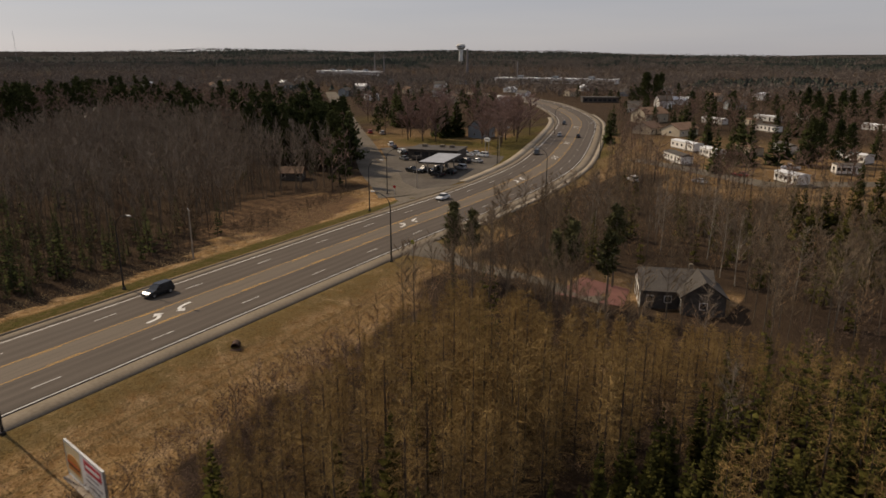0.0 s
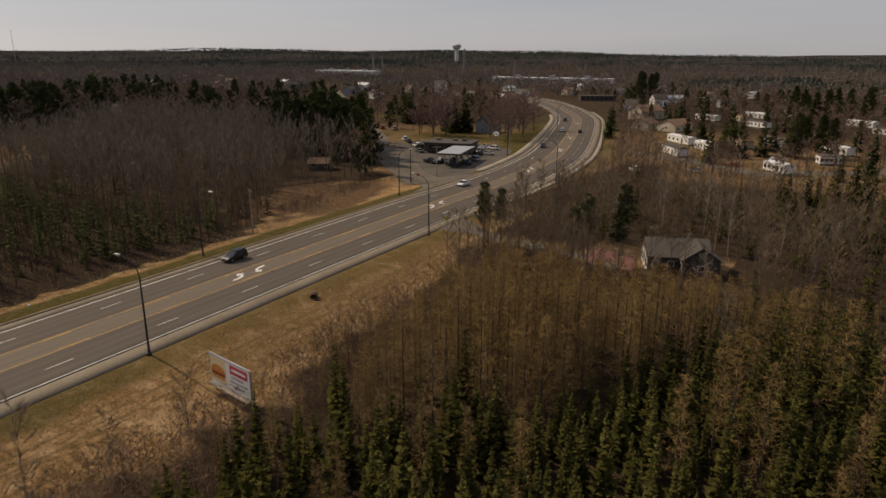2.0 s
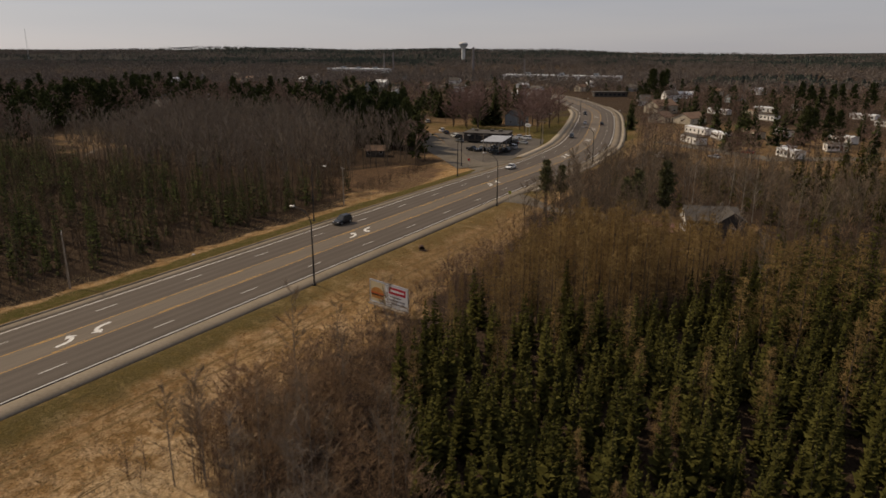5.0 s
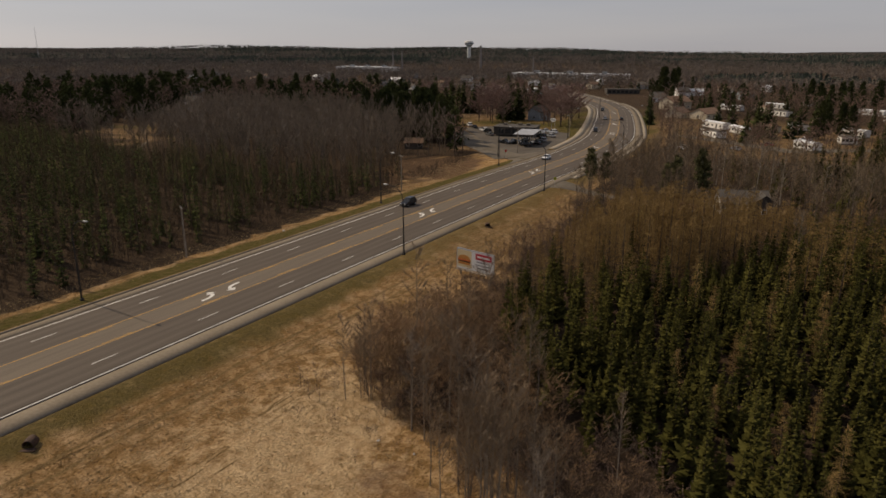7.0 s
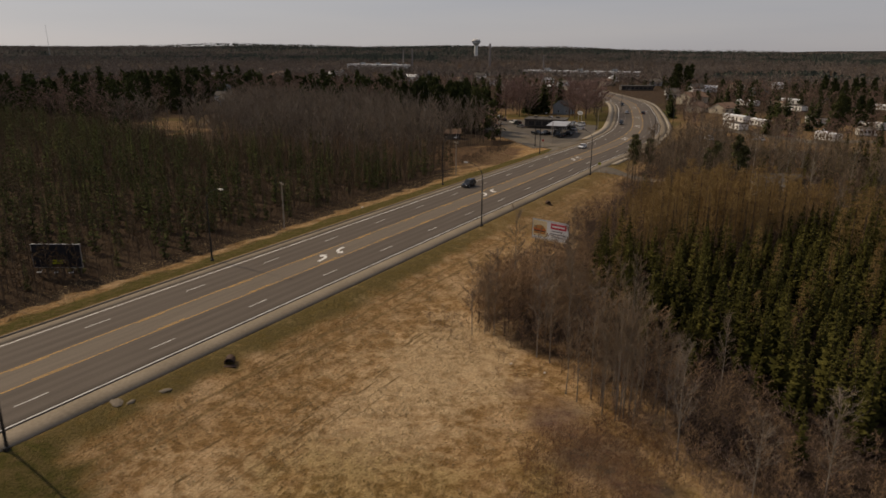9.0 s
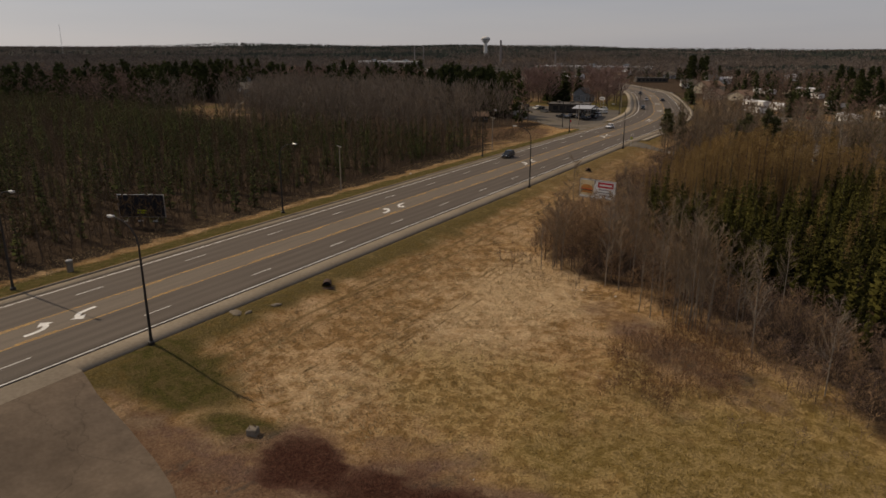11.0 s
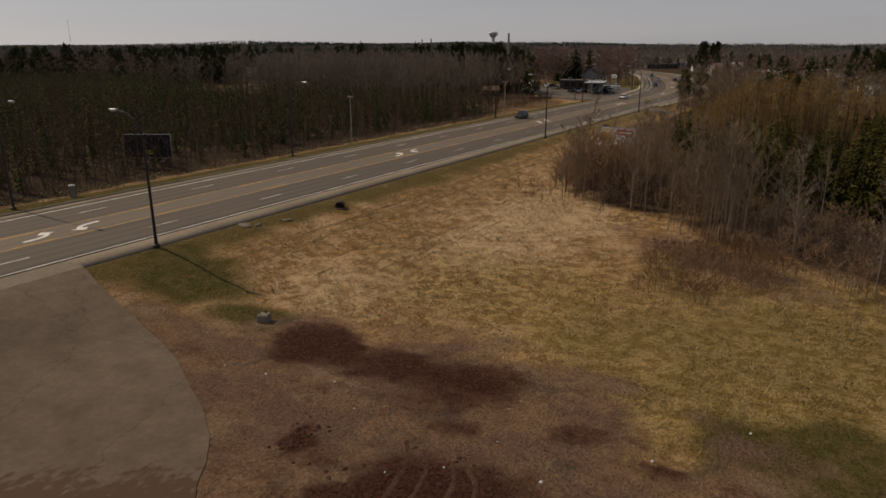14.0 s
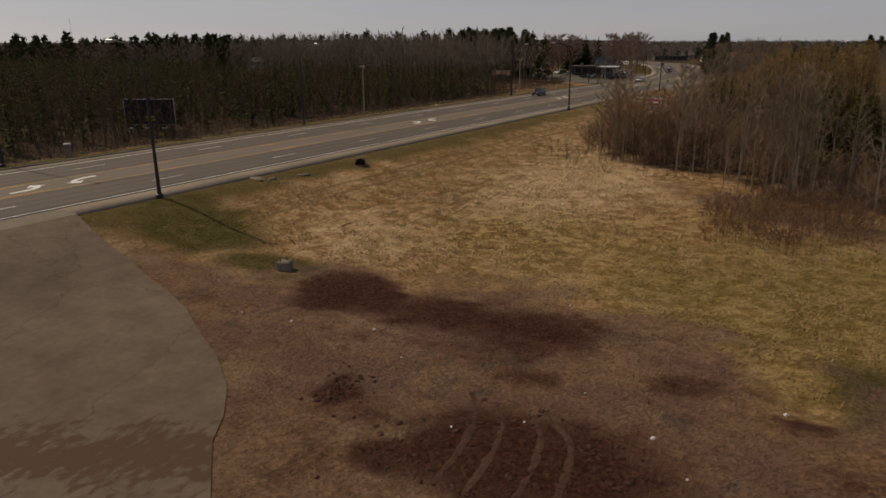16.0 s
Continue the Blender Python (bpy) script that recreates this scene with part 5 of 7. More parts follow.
PINE_SPOTS = PINE_SPOTS[(PINE_SPOTS[:, 1] + 1.146 * (PINE_SPOTS[:, 0] + 47) - 171 < -9)]
things("pine", PINE, PINE_SPOTS, (0.85, 1.25), 16, (M["bark_dark"], M["pine"]), "tall dark green pine beside the side street", "pine", "tall pines")
things("pine", PINE_THIN, np.array([(25, 92.5), (27.6, 94.6), (23.6, 95.4), (42, 94.5), (44, 96.4), (47.6, 106.5), (50.5, 93.5)]), (0.8, 1.03), 17, (M["bark_grey"], M["pine_olive"]), "thin olive-green pine with a bare trunk near the gravel driveway", "pine", "pines by the driveway")
things("evergreen", MID_SPRUCE, np.array([(-12, 300), (66, 252), (46, 238), (92, 262), (98, 270), (40, 305), (44, 222), (-5, 272), (48, 246), (90, 215), (100, 222), (102, 185), (98, 160), (104, 150), (58, 246), (30, 288), (22, 300), (60, 262)]), (0.8, 1.15), 18, (M["bark_dark"], M["pine"]), "tall dark evergreen among the houses", "evergreen", "evergreens in the town")
things("pine", PINE, np.array([(-52, 512), (-47, 518), (-56, 519), (-42, 510)]), (1.2, 1.35), 19, (M["bark_dark"], M["pine"]), "very tall dark pine in the town", "pine", "very tall pines")
things("birch", BIRCH, np.array([(80, 104), (66, 84), (101, 88), (72, 62), (92, 70), (54, 78), (61.6, -29.6), (68.1, -34.5), (42.9, -16.6), (49.4, -16), (73, -30)]), (0.7, 0.95), 20, (M["bark_aspen"], M["twig_grey"]), "leafless birch with a pale trunk", "birch", "birches of the wood")
things("shrub", BUSH, np.array([(28.9, -16.3), (30.2, -17), (29.5, -14.9), (27.6, -15.4), (31.5, -16.8), (26.8, 12), (27, 26), (27.5, 22), (26.6, 33), (24.6, 44), (24, 50)]), (0.7, 1.1), 22, (M["bark_dark"], M["twig_red"]), "leafless reddish-brown shrub in dry grass", "shrub", "shrubs of the field")
redb = scatter([(46, -36), (49, -43), (55, -46.5), (62, -43), (64, -36), (60, -28), (55, -23), (49, -25)], 0.62, 23, lambda x, y: np.hypot((x - 55.5) / 8.5, (y + 34.5) / 11) + 0.35 * vnoise(x, y, 3, 37) < 0.85)
stand("red_brush", BRUSH, redb, (0.3, 0.8), 24, (M["bark_dark"], M["twig_rust"]), "low reddish-brown brush along the wood", "brush")
under = scatter([(27, 30), (26.5, 5), (28.5, -8), (36, -14), (44, -17), (50, -12), (42, 5), (36, 28), (34, 62), (23.5, 62), (25, 40)], 1.15, 58)
stand("underbrush", BRUSH, under, (0.5, 1.4), 59, (M["bark_dark"], M["twig_red"]), "dense leafless brown underbrush at the field's corner", "brush")
yard_b = scatter([(26, 84), (46, 84), (70, 86), (104, 96), (108, 128), (70, 128), (66, 96), (48, 94), (30, 95)], 2.6, 66, lambda x, y: vnoise(x, y, 9, 67) > -0.35)
stand("underbrush", BRUSH, yard_b, (0.5, 1.5), 67, (M["bark_dark"], M["twig_red"]), "leafless reddish-brown undergrowth round the house", "brush")
floor_b = scatter([(56, -27), (62, -31), (72, -39), (86, -46), (86, -30), (72, -16), (60, -8), (54, -18)], 1.15, 68)
stand("underbrush", BRUSH, floor_b, (0.5, 1.25), 69, (M["bark_dark"], M["twig_red"]), "low leafless reddish-brown underbrush below the spruces", "brush")
edge_line_ = spline(FIELD_EDGE[5:16], 0.8)
qe = np.random.default_rng(29)
eb = np.repeat(edge_line_, 3, axis=0)
eb = eb + qe.normal(0, 3.2, eb.shape)
eb = eb[vnoise(eb[:, 0], eb[:, 1], 6, 38) > -0.15]
stand("edge_brush", BRUSH, eb, (0.2, 0.7), 38, (M["bark_dark"], M["twig_red"]), "tangled leafless brush along the field's edge", "brush")
brl = scatter([(-20.5, -100), (-20.5, 84), (-27, 120), (-33, 145), (-40, 150), (-27, 84), (-26, -100)], 1.5, 25, lambda x, y: vnoise(x, y, 7, 9) > -0.3)
stand("roadside_brush", BUSH, brl, (0.4, 0.95), 26, (M["bark_dark"], M["twig_brown"]), "low leafless brush along the wood's foot", "brush")

HOME_SPOTS = np.array([(26, 269.5), (30, 236), (38, 254), (48, 268), (59, 281), (64, 209), (81, 266), (55, 214), (79, 238), (18, 377), (34, 381), (46, 352), (58, 425), (40, 405), (100, 345), (90, 380), (0, 319), (15, 316), (-14, 369)])


def clear_of(x, y, spots, r):
    return np.min(np.hypot(x[:, None] - spots[None, :, 0], y[:, None] - spots[None, :, 1]), 1) > r


hp = scatter(HOME_PARK, 8.0, 81, lambda x, y: clear_of(x, y, HOME_SPOTS, 8.5) & ~((x < 46) & (y < 314)))
u = gsel.random(len(hp))
things("maple", MAPLE, hp[u < 0.42], (0.5, 0.95), 82, (M["bark_dark"], M["twig_red"]), "leafless reddish-brown maple between mobile homes", "maple", "trees of the home park")
things("spruce", MID_SPRUCE, hp[u > 0.94], (0.7, 1.1), 83, (M["bark_dark"], M["pine"]), "tall dark spruce between mobile homes", "spruce", "tall spruces of the home park")
sp = np.array([(-82, 242), (-74, 241), (-72, 248), (-78, 247), (-86, 250), (-69, 243), (-80, 258), (-88, 264), (-76, 264), (-94, 276), (-84, 276), (-44, 240), (-39.5, 244), (-42, 250), (-39.5, 259), (-44, 270), (-44.5, 284), (-49, 246), (-51, 256), (-46, 262), (-49, 277), (-54, 287), (-66, 292), (-60, 300), (-52, 268), (-74, 286), (-100, 300), (-110, 320), (-118, 340), (-70, 312), (-146, 300), (-152, 330), (-104, 345)])
things("maple", MAPLE, sp, (1.2, 1.6), 84, (M["bark_dark"], M["twig_maple"]), "leafless reddish maple behind the filling station", "maple", "maples behind the station")
things("spruce", TALL_SPRUCE, np.array([(-72, 256), (-69, 261), (-77, 259), (-112, 281), (-117, 285), (-108, 287), (-121, 293), (-110, 362), (-106, 367), (-87, 333), (-140, 318)]), (0.9, 1.2), 85, (M["bark_dark"], M["pine"]), "tall dark spruce behind the filling station", "spruce", "tall spruces behind the station")
things("pine", PINE, np.array([(68.4, 247), (70.5, 251), (75.6, 257), (79, 254)]), (0.8, 1.0), 87, (M["bark_dark"], M["pine"]), "large dark pine beside the mobile homes", "pine", "large pines of the home park")
things("pine", PINE, np.c_[g.uniform(55, 135, 18), g.uniform(395, 450, 18)], (0.8, 1.1), 89, (M["bark_dark"], M["pine"]), "dark round-crowned pine beyond the mobile homes", "pine", "pines beyond the home park")
things("birch", BIRCH, np.array([(62, 122), (65, 118), (84, 127), (47, 138), (49, 134), (53, 150), (36, 132), (40, 127), (58, 133), (74, 122), (32, 142), (44, 150)]), (0.8, 1.15), 88, (M["bark_pale"], M["twig_grey"]), "tall leafless birch with a pale trunk behind the house", "birch", "birches behind the house")
things("spruce", MID_SPRUCE, np.array([(84, 128), (90, 134), (96, 126), (88, 142), (95, 145), (101, 136), (80, 138), (92, 118), (99, 112), (86, 150), (72, 158), (76, 165), (80, 152), (84, 162), (88, 170), (78, 174), (92, 160), (82, 180), (74, 148), (70, 170), (90, 178), (86, 186), (79, 143), (68, 150)]), (0.6, 0.9), 86, (M["bark_dark"], M["spruce"]), "dark spruce at the bare wood's edge", "spruce", "spruces behind the house")

mid_wood = scatter([(22, 186), (60, 188), (58, 200), (36, 212), (24, 234), (12, 262), (8, 300), (-10, 312), (-8, 288), (0, 262), (8, 236), (14, 212)], 4.6, 95, lambda x, y: clear_of(x, y, HOME_SPOTS, 7.5) & (road_sd(x, y)[1] > 16))
stand("broadleaf_stand", OAK_LO, mid_wood, (0.42, 0.85), 96, (M["bark_dark"], M["twig_red"]), "leafless brown trees between the highway's bend and the mobile homes", "trees")

# ---- distance: woods and town trees ----
g = np.random.default_rng(77)


def far_places(n, r0, r1, seed):
    q = np.random.default_rng(seed)
    r = np.sqrt(q.uniform(r0 ** 2, r1 ** 2, n))
    a = radians(30.5) + q.uniform(-radians(46), radians(46), n)
    x, y = 77.7 - r * np.sin(a), -60 + r * np.cos(a)
    s, d = road_sd(x, y)
    ok = (np.abs(d) > 22) & ~inside(x, y, WOOD_L) & ~inside(x, y, WOOD_R) & ~inside(x, y, STATION)
    ok &= ~(inside(x, y, HOME_PARK) & (q.random(n) < 0.5))
    ds = np.min(np.hypot(x[:, None] - SIDE[None, :, 0], y[:, None] - SIDE[None, :, 1]), 1)
    ok &= ~((x > -25) & (x < 50) & (y > 225) & (y < 330)) & ((d > 0) | (d < -34) | (y > 330))
    ok &= (ds > 11) & ~((x > -95) & (x < -18) & (y > 180) & (y < 290)) & ~((x > -130) & (x < -40) & (y > 390) & (y < 505))
    return np.c_[x[ok], y[ok]]


near1 = far_places(3700, 240, 640, 1)
k = g.random(len(near1))
stand("broadleaf_stand", OAK_FAR, near1[k < 0.78], (0.6, 1.15), 31, (M["bark_dark"], M["twig_red"]), "leafless reddish-brown trees between the houses", "trees")
stand("pine_stand", PINE_LO, near1[k >= 0.90], (0.6, 1.1), 32, (M["bark_dark"], M["pine"]), "dark evergreens between the houses", "pines")


def clump(seed, h, r, n, w):
    """A far tree: short trunk and a ragged crown of slivers."""
    q = np.random.default_rng(seed)
    p = np.c_[q.normal(0, r * 0.45, n), q.normal(0, r * 0.45, n), q.uniform(0.25, 0.9, n) * h]
    d = q.normal(0, 1, (n, 3)) + [0, 0, 0.7]
    d /= np.linalg.norm(d, axis=1)[:, None]
    return cone_tube((0, 0, -0.5), (0, 0, h * 0.7), 0.25, 0.1, 3), slivers(p, p + d * q.uniform(0.8, 1.8, n)[:, None] * r * 0.45, np.full(n, w), q)


def far_spruce(seed, h, r):
    q = np.random.default_rng(seed)
    v, f = cone_tube((0, 0, h * 0.08), (q.normal(0, 0.4), 0, h), r, r * 0.22, 5)
    v[:5] += q.normal(0, 0.25 * r, (5, 3))
    v[5:] += q.normal(0, 0.14 * r, (5, 3))
    return cone_tube((0, 0, -0.5), (0, 0, h * 0.3), 0.25, 0.2, 2), (v, f)


FARB = [clump(200 + k, 12, 4.2, 20, 1.0) for k in range(4)]
FARC = [far_spruce(210 + k, 7.0, 3.0) for k in range(4)]
for lo, hi, n, sd in ((600, 1100, 6200, 2), (1100, 2000, 17000, 3), (2000, 4300, 17000, 4)):
    p = far_places(n, lo, hi, sd)
    mix = vnoise(p[:, 0], p[:, 1], 160, 51) + 0.5 * vnoise(p[:, 0], p[:, 1], 50, 52) + (1.7 * sstep(1250, 1560, np.hypot(p[:, 0] - 40, p[:, 1])) - 0.75 if lo == 1100 else 0.6 if lo > 1100 else -0.15)
    side_l = sstep(0.60, 0.86, (77.7 - p[:, 0]) / np.hypot(77.7 - p[:, 0], p[:, 1] + 60))
    ev = mix - 0.75 * side_l > 0.35
    big = 0.85 if lo < 2000 else 1.05
    stand("far_wood", FARB, p[~ev], (0.65 * big, 1.1 * big), 40 + sd, (M["bark_dark"], M["twig_hazed"]), "distant leafless brown woodland", "woodland")
    stand("far_evergreens", FARC, p[ev], (0.65 * big, 1.15 * big), 50 + sd, (M["bark_dark"], M["hazed_pine"]), "distant dark evergreen woodland", "woodland")


# ---- street lamps, poles ----
def lamp_post(m, label):
    """Tall dark post with a curved arm over the carriageway."""
    e = empty("street_lamp", m, label=label, category="street lamp", group="street lamps along the highway")
    bm = bmesh.new()
    tube(bm, [(0, 0, -0.6), (0, 0, 0.25), (0, 0, 0.32)], [0.30, 0.30, 0.2], 10)
    part("base", bm, M["black_metal"], e)
    part("pole", tube(bmesh.new(), [(0, 0, 0.25), (0, 0, 1.0), (0, 0, 5), (0, 0, 9.7)], [0.17, 0.14, 0.12, 0.085], 8), M["black_metal"], e)
    pts = [(0, 0, 9.6), (0.25, 0, 10.5), (0.9, 0, 11.25), (1.9, 0, 11.75), (3.2, 0, 11.95)]
    part("arm", tube(bmesh.new(), pts, [0.08, 0.07, 0.06, 0.05, 0.045], 6), M["black_metal"], e)
    bm = boxes((3.1, 3.95, -0.17, 0.17, 11.86, 12.06), bevel=0.05)
    head = part("lamp_head", bm, M["grey_metal"], e, "pale grey lamp head")
    part("lens", boxes((3.35, 3.85, -0.13, 0.13, 11.82, 11.865), bevel=0.02), M["lamp_glass"], head)
    return e


_lp = None
for x, y, rz in [(12.85, -60.05, 180), (12.9, 28.0, 180), (13.0, 92.3, 180), (13.0, 162, 180), (-14.3, -58.2, 0), (-14.3, -13.6, 0), (-14.3, 60, 0), (-14.2, 122.9, 0), (-25.5, 146, 20), (4.5, 232, 190), (-21.5, 204, 10), (-36, 292, 20)]:
    m = pose(x, y, g1(x, y) + 0.02, 0, 0, rz)
    _lp = copy_thing(_lp, m) if _lp else lamp_post(m, "tall dark steel street lamp with a curved arm")


def t_pole(m):
    e = empty("utility_pole", m, label="weathered wooden pole with a pale crossarm", category="utility pole", group="wooden poles beside the wood")
    part("pole", tube(bmesh.new(), [(0, 0, -0.5), (0, 0, 4), (0, 0, 9)], [0.16, 0.14, 0.11], 8), M["wood_pole"], e)
    part("crossarm", boxes((-1.35, 1.35, -0.07, 0.07, 8.75, 8.93), bevel=0.02), M["concrete"], e, "pale crossarm")
    for k in (-1.2, -0.5, 0.5, 1.2):
        part("insulator", tube(bmesh.new(), [(k, 0, 8.93), (k, 0, 9.05), (k, 0, 9.1)], [0.06, 0.05, 0.02], 6), M["grey_metal"], e)
    return e


_tp = None
for x, y, rz in [(-20.6, 9.8, -32), (-20.8, 78.5, -32), (-23.2, 157, 40), (-20.7, 203.7, 20)]:
    m = pose(x, y, g1(x, y), 0, 0, rz)
    _tp = copy_thing(_tp, m) if _tp else t_pole(m)


# ---- billboards ----
def ellipse(bm, cx, cz, rx, rz, y0, y1, n=20, half=0):
    """A flat oval plate in the x-z plane; half 1 keeps its upper half."""
    a = [math.pi * k / (n - 1) for k in range(n)] if half else [2 * math.pi * k / n for k in range(n)]
    f, b = [bm.verts.new((cx + rx * math.cos(t), y0, cz + rz * math.sin(t))) for t in a], [bm.verts.new((cx + rx * math.cos(t), y1, cz + rz * math.sin(t))) for t in a]
    for i in range(len(a)):
        j = (i + 1) % len(a)
        bm.faces.new((f[i], f[j], b[j], b[i]))
    bm.faces.new(f)
    bm.faces.new(b[::-1])
    bmesh.ops.recalc_face_normals(bm, faces=bm.faces[:])
    return bm


def board_frame(e, w, z0, z1, material):
    for r in ((0, w, z0 - 0.08, z0), (0, w, z1, z1 + 0.08), (-0.08, 0, z0 - 0.08, z1 + 0.08), (w, w + 0.08, z0 - 0.08, z1 + 0.08)):
        part("frame", boxes((r[0], r[1], -0.07, 0.12, r[2], r[3])), material, e)


def food_billboard():
    gz = g1(27.2, 27.3)
    e = empty("billboard", pose(23.5, 27.95, gz, 0, 0, -10), label="white roadside billboard with a red panel and a food picture", category="billboard")
    w, z0, z1 = 7.4, 1.25, 4.55
    panel = part("panel", boxes((0, w, -0.04, 0.08, z0, z1)), M["board_white"], e)
    board_frame(e, w, z0, z1, M["grey_metal"])
    part("print_block", boxes((0.06, 3.0, -0.05, -0.03, 1.5, 4.4)), M["board_yellow"], panel, "pale yellow printed field")
    part("print_block", boxes((3.8, 7.0, -0.055, -0.03, 3.25, 4.25)), M["board_red"], panel, "red printed block")
    part("lettering_bar", boxes((4.1, 6.7, -0.065, -0.05, 3.6, 3.9)), M["board_white"], panel, "white lettering shape")
    for x0, x1, z in ((4.0, 6.2, 2.85), (3.7, 6.9, 2.35), (4.2, 6.4, 1.85)):
        part("lettering_bar", boxes((x0, x1, -0.052, -0.03, z - 0.1, z + 0.1)), M["print_grey"], panel, "grey lettering bar")
    part("bun", ellipse(bmesh.new(), 1.5, 2.85, 1.25, 0.75, -0.07, -0.045, half=1), M["bun"], panel, "brown rounded bun shape")
    part("filling", boxes((0.2, 2.8, -0.068, -0.045, 2.62, 2.84)), M["tomato"], panel, "orange filling shape")
    part("filling", boxes((0.25, 2.75, -0.069, -0.045, 2.36, 2.61)), M["patty"], panel, "dark filling shape")
    part("bun", boxes((0.3, 2.7, -0.066, -0.045, 1.95, 2.35), bevel=0.005), M["bun"], panel, "brown lower bun shape")
    for x in (0.6, 2.6, 4.7, 6.7):
        part("post", boxes((x - 0.1, x + 0.1, 0.085, 0.3, -0.5, z1 - 0.3)), M["wood_pole"], e, "weathered wooden post")
    part("catwalk", boxes((0, w, -0.6, -0.08, z0 - 0.2, z0 - 0.12)), M["wood_pole"], e)


def dark_billboard():
    gz = g1(-29, -29)
    e = empty("billboard", pose(-33.0, -31.2, gz, 0, 0, 29), label="black roadside billboard in a thin pale frame", category="billboard")
    w, z0, z1 = 7.4, 1.75, 5.3
    panel = part("panel", boxes((0, w, -0.04, 0.08, z0, z1)), M["board_black"], e)
    board_frame(e, w, z0, z1, M["grey_metal"])
    for x0, x1 in ((2.95, 3.65), (3.78, 4.5)):
        part("lettering_bar", boxes((x0, x1, -0.06, -0.03, 2.25, 2.9)), M["board_lime"], panel, "lime lettering bar")
        part("lettering_bar", boxes((x0 + 0.12, x1 - 0.12, -0.066, -0.05, 2.5, 2.65)), M["board_black"], panel, "dark lettering stroke")
    for k in range(6):
        x = 0.5 + 1.28 * k
        part("post", boxes((x - 0.11, x + 0.11, 0.085, 0.3, -0.5, z1 - 0.4)), M["bark_dark"], e, "dark wooden post")
    for x in (1.4, 3.9, 6.3):
        part("bracket", tube(bmesh.new(), [(x, 0, z0 - 0.1), (x, -0.6, z0 - 0.35), (x, -1.2, z0 - 0.4)], [0.03, 0.03, 0.03], 5), M["grey_metal"], e)
        part("floodlight", boxes((x - 0.35, x + 0.35, -1.4, -1.15, z0 - 0.5, z0 - 0.34), bevel=0.03), M["lamp_glass"], e, "pale floodlight")


food_billboard()
dark_billboard()


# ---- small things by the road ----
def rough_lump(name, x, y, r, h, material, label, category, seed, squash=1.0):
    q = np.random.default_rng(seed)
    bm = bmesh.new()
    bmesh.ops.create_icosphere(bm, subdivisions=2, radius=1.0)
    for v in bm.verts:
        k = 1 + q.normal(0, 0.13)
        v.co = Vector((v.co.x * r * k, v.co.y * r * squash * k, max(v.co.z, -0.35) * h * k))
    me = bpy.data.meshes.new(name)
    bm.to_mesh(me)
    bm.free()
    me.materials.append(material)
    ob = new(name, me)
    ob.matrix_basis = pose(x, y, g1(x, y), 0, 0, q.uniform(0, 360))
    return tagged(ob, label, category)


def culvert(x, y, rz):
    e = empty("culvert_end", pose(x, y, g1(x, y) - 0.05, 0, 0, rz), label="dark rusty culvert mouth in dry grass", category="culvert", group="culvert ends")
    bm = bmesh.new()
    n = 14
    rings = []
    for yy, r in ((-0.2, 0.52), (-0.2, 0.45), (0.9, 0.45), (0.9, 0.52)):
        rings.append([bm.verts.new((r * math.cos(2 * math.pi * k / n), yy, 0.25 + r * math.sin(2 * math.pi * k / n))) for k in range(n)])
    for a, b in zip(rings, rings[1:] + rings[:1]):
        for k in range(n):
            bm.faces.new((a[k], a[(k + 1) % n], b[(k + 1) % n], b[k]))
    bmesh.ops.recalc_face_normals(bm, faces=bm.faces[:])
    part("pipe", bm, M["rust"], e)
    # black plate added across the pipe in place of the shade inside
    part("shade_plate", boxes((-0.44, 0.44, 0.5, 0.55, -0.15, 0.65)), M["black_metal"], e, "dark plate standing in for the shade inside the pipe")
    part("apron", boxes((-0.8, 0.8, -0.75, -0.2, -0.08, 0.06), bevel=0.03), M["rust"], e)


culvert(16.1, -38.5, 35)
culvert(16.4, 53.6, 35)

e = empty("utility_pedestal", pose(-15.4, -50.6, g1(-15.4, -50.6)), label="grey round utility pedestal on the verge", category="pedestal")
part("body", tube(bmesh.new(), [(0, 0, -0.2), (0, 0, 0.1), (0, 0, 1.35), (0, 0, 1.42)], [0.42, 0.38, 0.38, 0.34], 14), M["kerb"], e)
part("cap", tube(bmesh.new(), [(0, 0, 1.42), (0, 0, 1.52), (0, 0, 1.6)], [0.42, 0.42, 0.2], 14), M["print_grey"], e, "darker rounded cap")

e = empty("concrete_stub", pose(30.4, -64.5, g1(30.4, -64.5), 0, 0, 25), label="broken concrete footing stub in green grass", category="footing")
part("block", boxes((-0.42, 0.42, -0.38, 0.38, -0.3, 0.55), bevel=0.06), M["kerb"], e)
for x, y in ((-0.2, -0.15), (0.2, 0.1), (0.05, 0.2)):
    part("bolt", tube(bmesh.new(), [(x, y, 0.5), (x, y, 0.78)], [0.035, 0.03], 6), M["rust"], e)

for k, (x, y, r) in enumerate([(13.6, -50.3, 0.9), (14.6, -49.4, 0.5), (15.4, -46.2, 0.6)]):
    rough_lump("flat_stone", x, y, r, 0.18, M["concrete"], "flat pale stone on the roadside bank", "stone", 300 + k, 0.6)
for k, (x, y, r) in enumerate([(58.8, -66.9, 0.14), (54.9, -71.4, 0.14), (51.6, -69.3, 0.08), (45.2, -19.8, 0.16), (41.0, -19.6, 0.2), (36.5, -70.4, 0.1), (40.5, -68.8, 0.1), (62.5, -61.5, 0.1), (48.3, -74.5, 0.07), (50.4, -72.6, 0.07), (47.5, -60.4, 0.07), (33.4, -70.8, 0.07), (43.3, -70.5, 0.06), (56.5, -73.3, 0.07)]):
    rough_lump("pale_stone", x, y, r * 0.65, r * 0.65, M["stone"], "small pale stone on bare ground", "stone", 320 + k)
